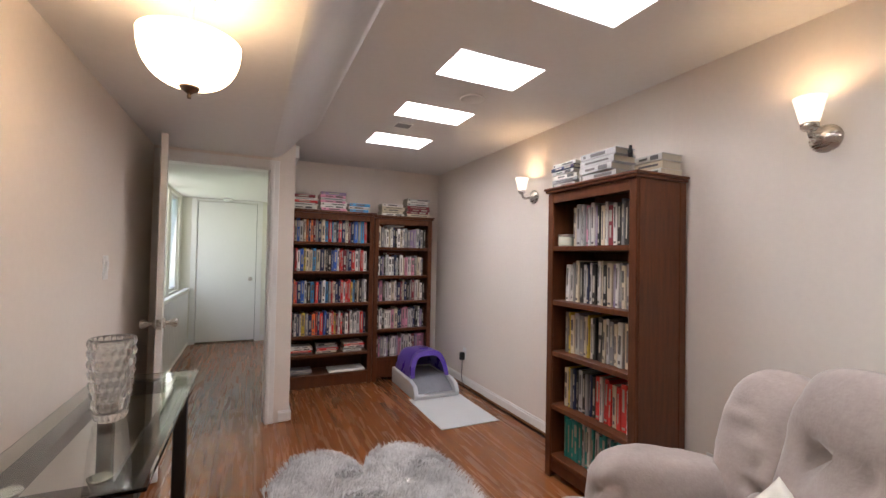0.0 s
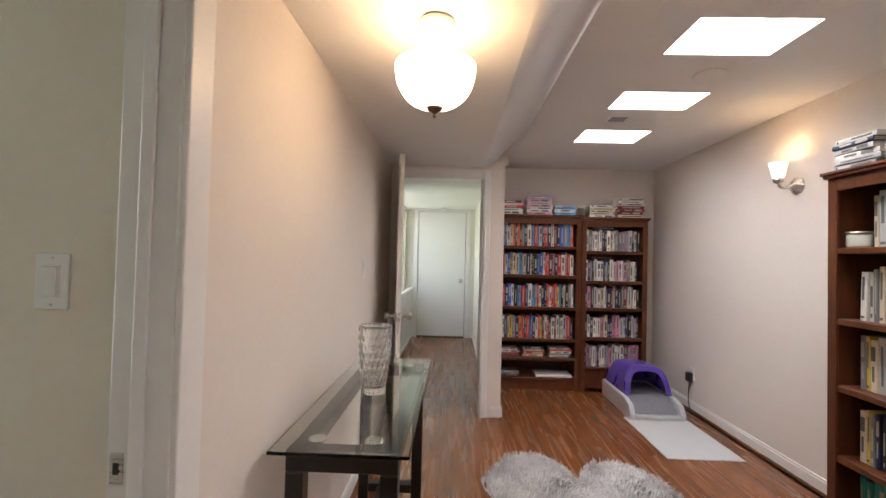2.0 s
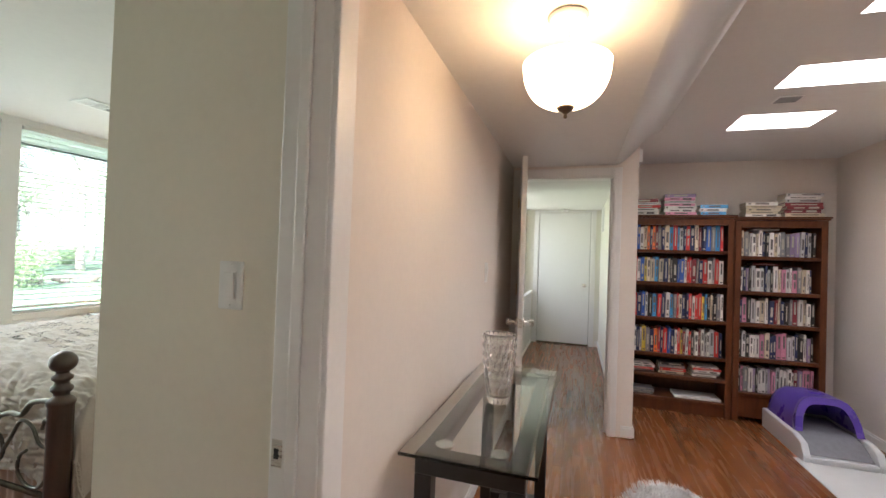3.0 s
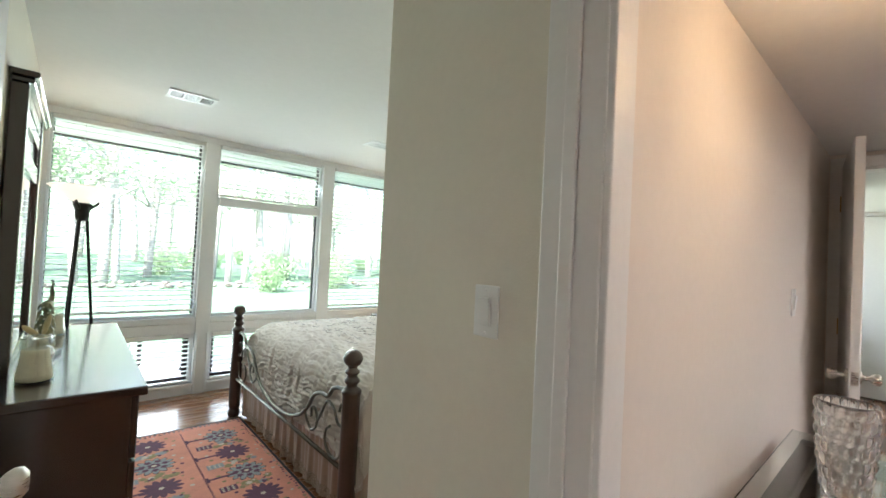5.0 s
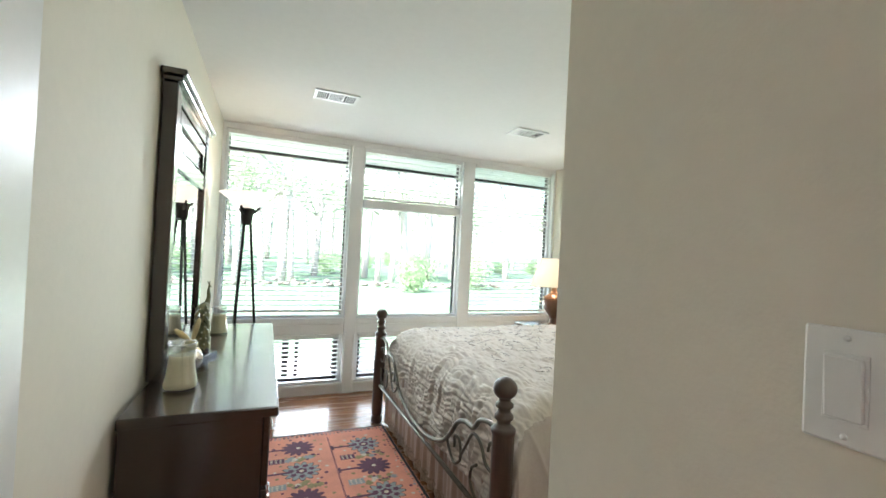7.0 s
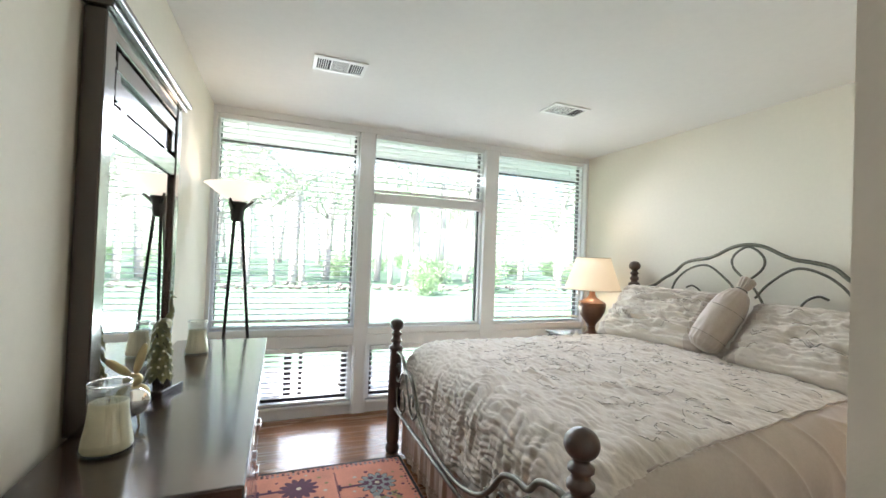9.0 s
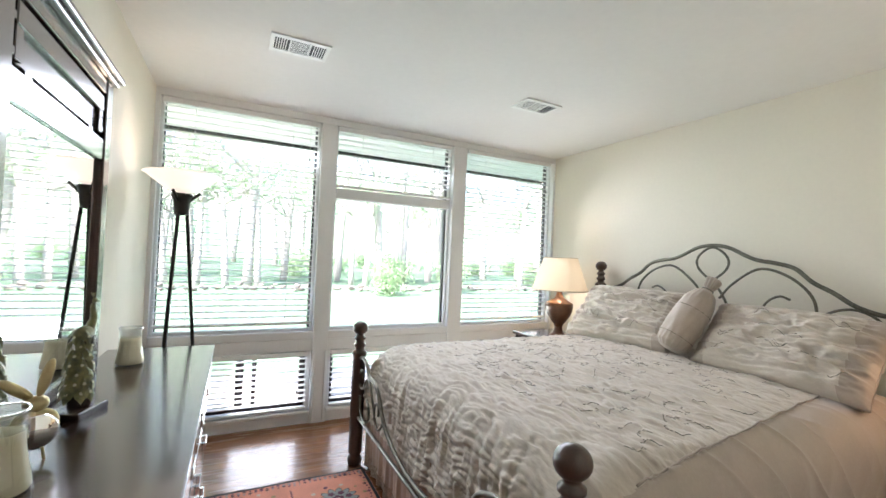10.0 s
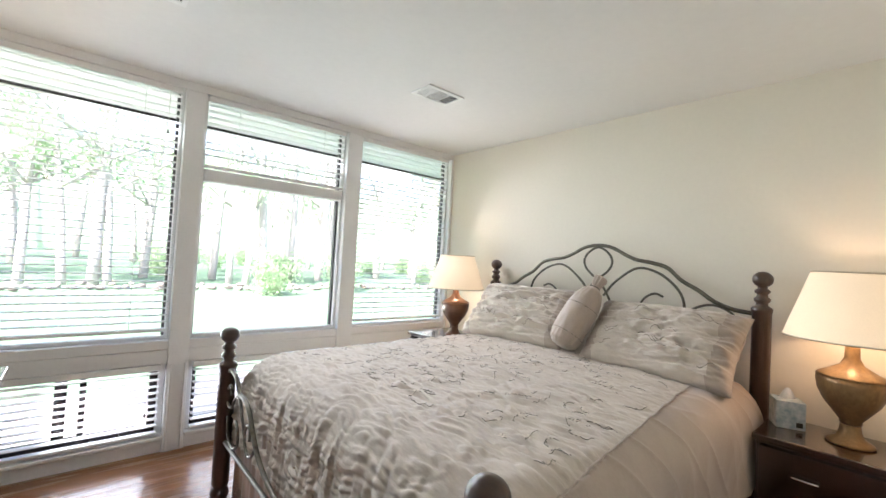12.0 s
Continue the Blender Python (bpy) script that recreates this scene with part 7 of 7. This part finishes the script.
LENS = [0.6, 0.85, 1.1, 1.4, 1.8, 2.3]
SM = {L: strip_mesh(L, M_oak) for L in LENS}
SB = {L: strip_mesh(L, M_oak_bed) for L in LENS}
den_floor = bpy.data.objects["floor_den"]
rest_v, rest_f = [], []
count = 0
rows_x = int((XR - XL) / W) + 1
for i in range(rows_x):
    x = XL + i * W
    if x + W > XR:
        break
    y = YS + 0.0
    end = YB if x > 0.27 else HE
    first = True
    while y < end - 0.02:
        L = fr.choice(LENS) if not first else fr.choice(LENS[:4])
        first = False
        cut = min(1.0, (end - y) / L)
        if y + L > 1.2 and y < 5.2 and count < 300:
            o = new("floor_strip", SM[L])
            o.parent = den_floor
            o.location, o.scale = (x, y, 0), (1, cut, 1)
            count += 1
        else:
            rest_v.append((x, y, L * cut))
        y += L


def joined(name, rows, material, parent, label):
    bm_v, bm_f = [], []
    for x, y, L in rows:
        n = len(bm_v)
        x0, x1, y0, y1 = x + 0.0003, x + W - 0.0003, y + 0.0004, y + L - 0.0004
        bm_v += [(x0, y0, -0.0115), (x1, y0, -0.0115), (x1, y1, -0.0115), (x0, y1, -0.0115), (x0, y0, 0), (x1, y0, 0), (x1, y1, 0), (x0, y1, 0)]
        bm_f += [(n + 4, n + 5, n + 6, n + 7), (n, n + 1, n + 5, n + 4), (n + 1, n + 2, n + 6, n + 5), (n + 2, n + 3, n + 7, n + 6), (n + 3, n, n + 4, n + 7)]
    me = bpy.data.meshes.new(name)
    me.from_pydata(bm_v, [], bm_f)
    me.materials.append(material)
    o = new(name, me)
    o.parent = parent
    return tagged(o, label, kind="stuff")


joined("far_strips", rest_v, M_oak_j, den_floor, "oak floor strips further off")
hall = []
for i in range(8):
    y = 3.94
    while y < HE:
        L = fr.choice(LENS)
        hall.append((-1.13 + i * W, y, min(L, HE - y)))
        y += L
joined("hall_strips", hall, M_oak_j, bpy.data.objects["floor_stair"], "oak floor strips by the railing")
bed_floor = bpy.data.objects["floor_bedroom"]
for i in range(int((-0.70 - WX) / W) + 1):
    y = MY
    while y < HY - 0.01:
        L = fr.choice(LENS[2:]) if y > MY else fr.choice(LENS)
        cut = min(1.0, (HY - y) / L)
        o = new("floor_strip", SB[L])
        o.parent = bed_floor
        o.location, o.scale = (WX + i * W, y, 0), (1, cut, 1)
        y += L
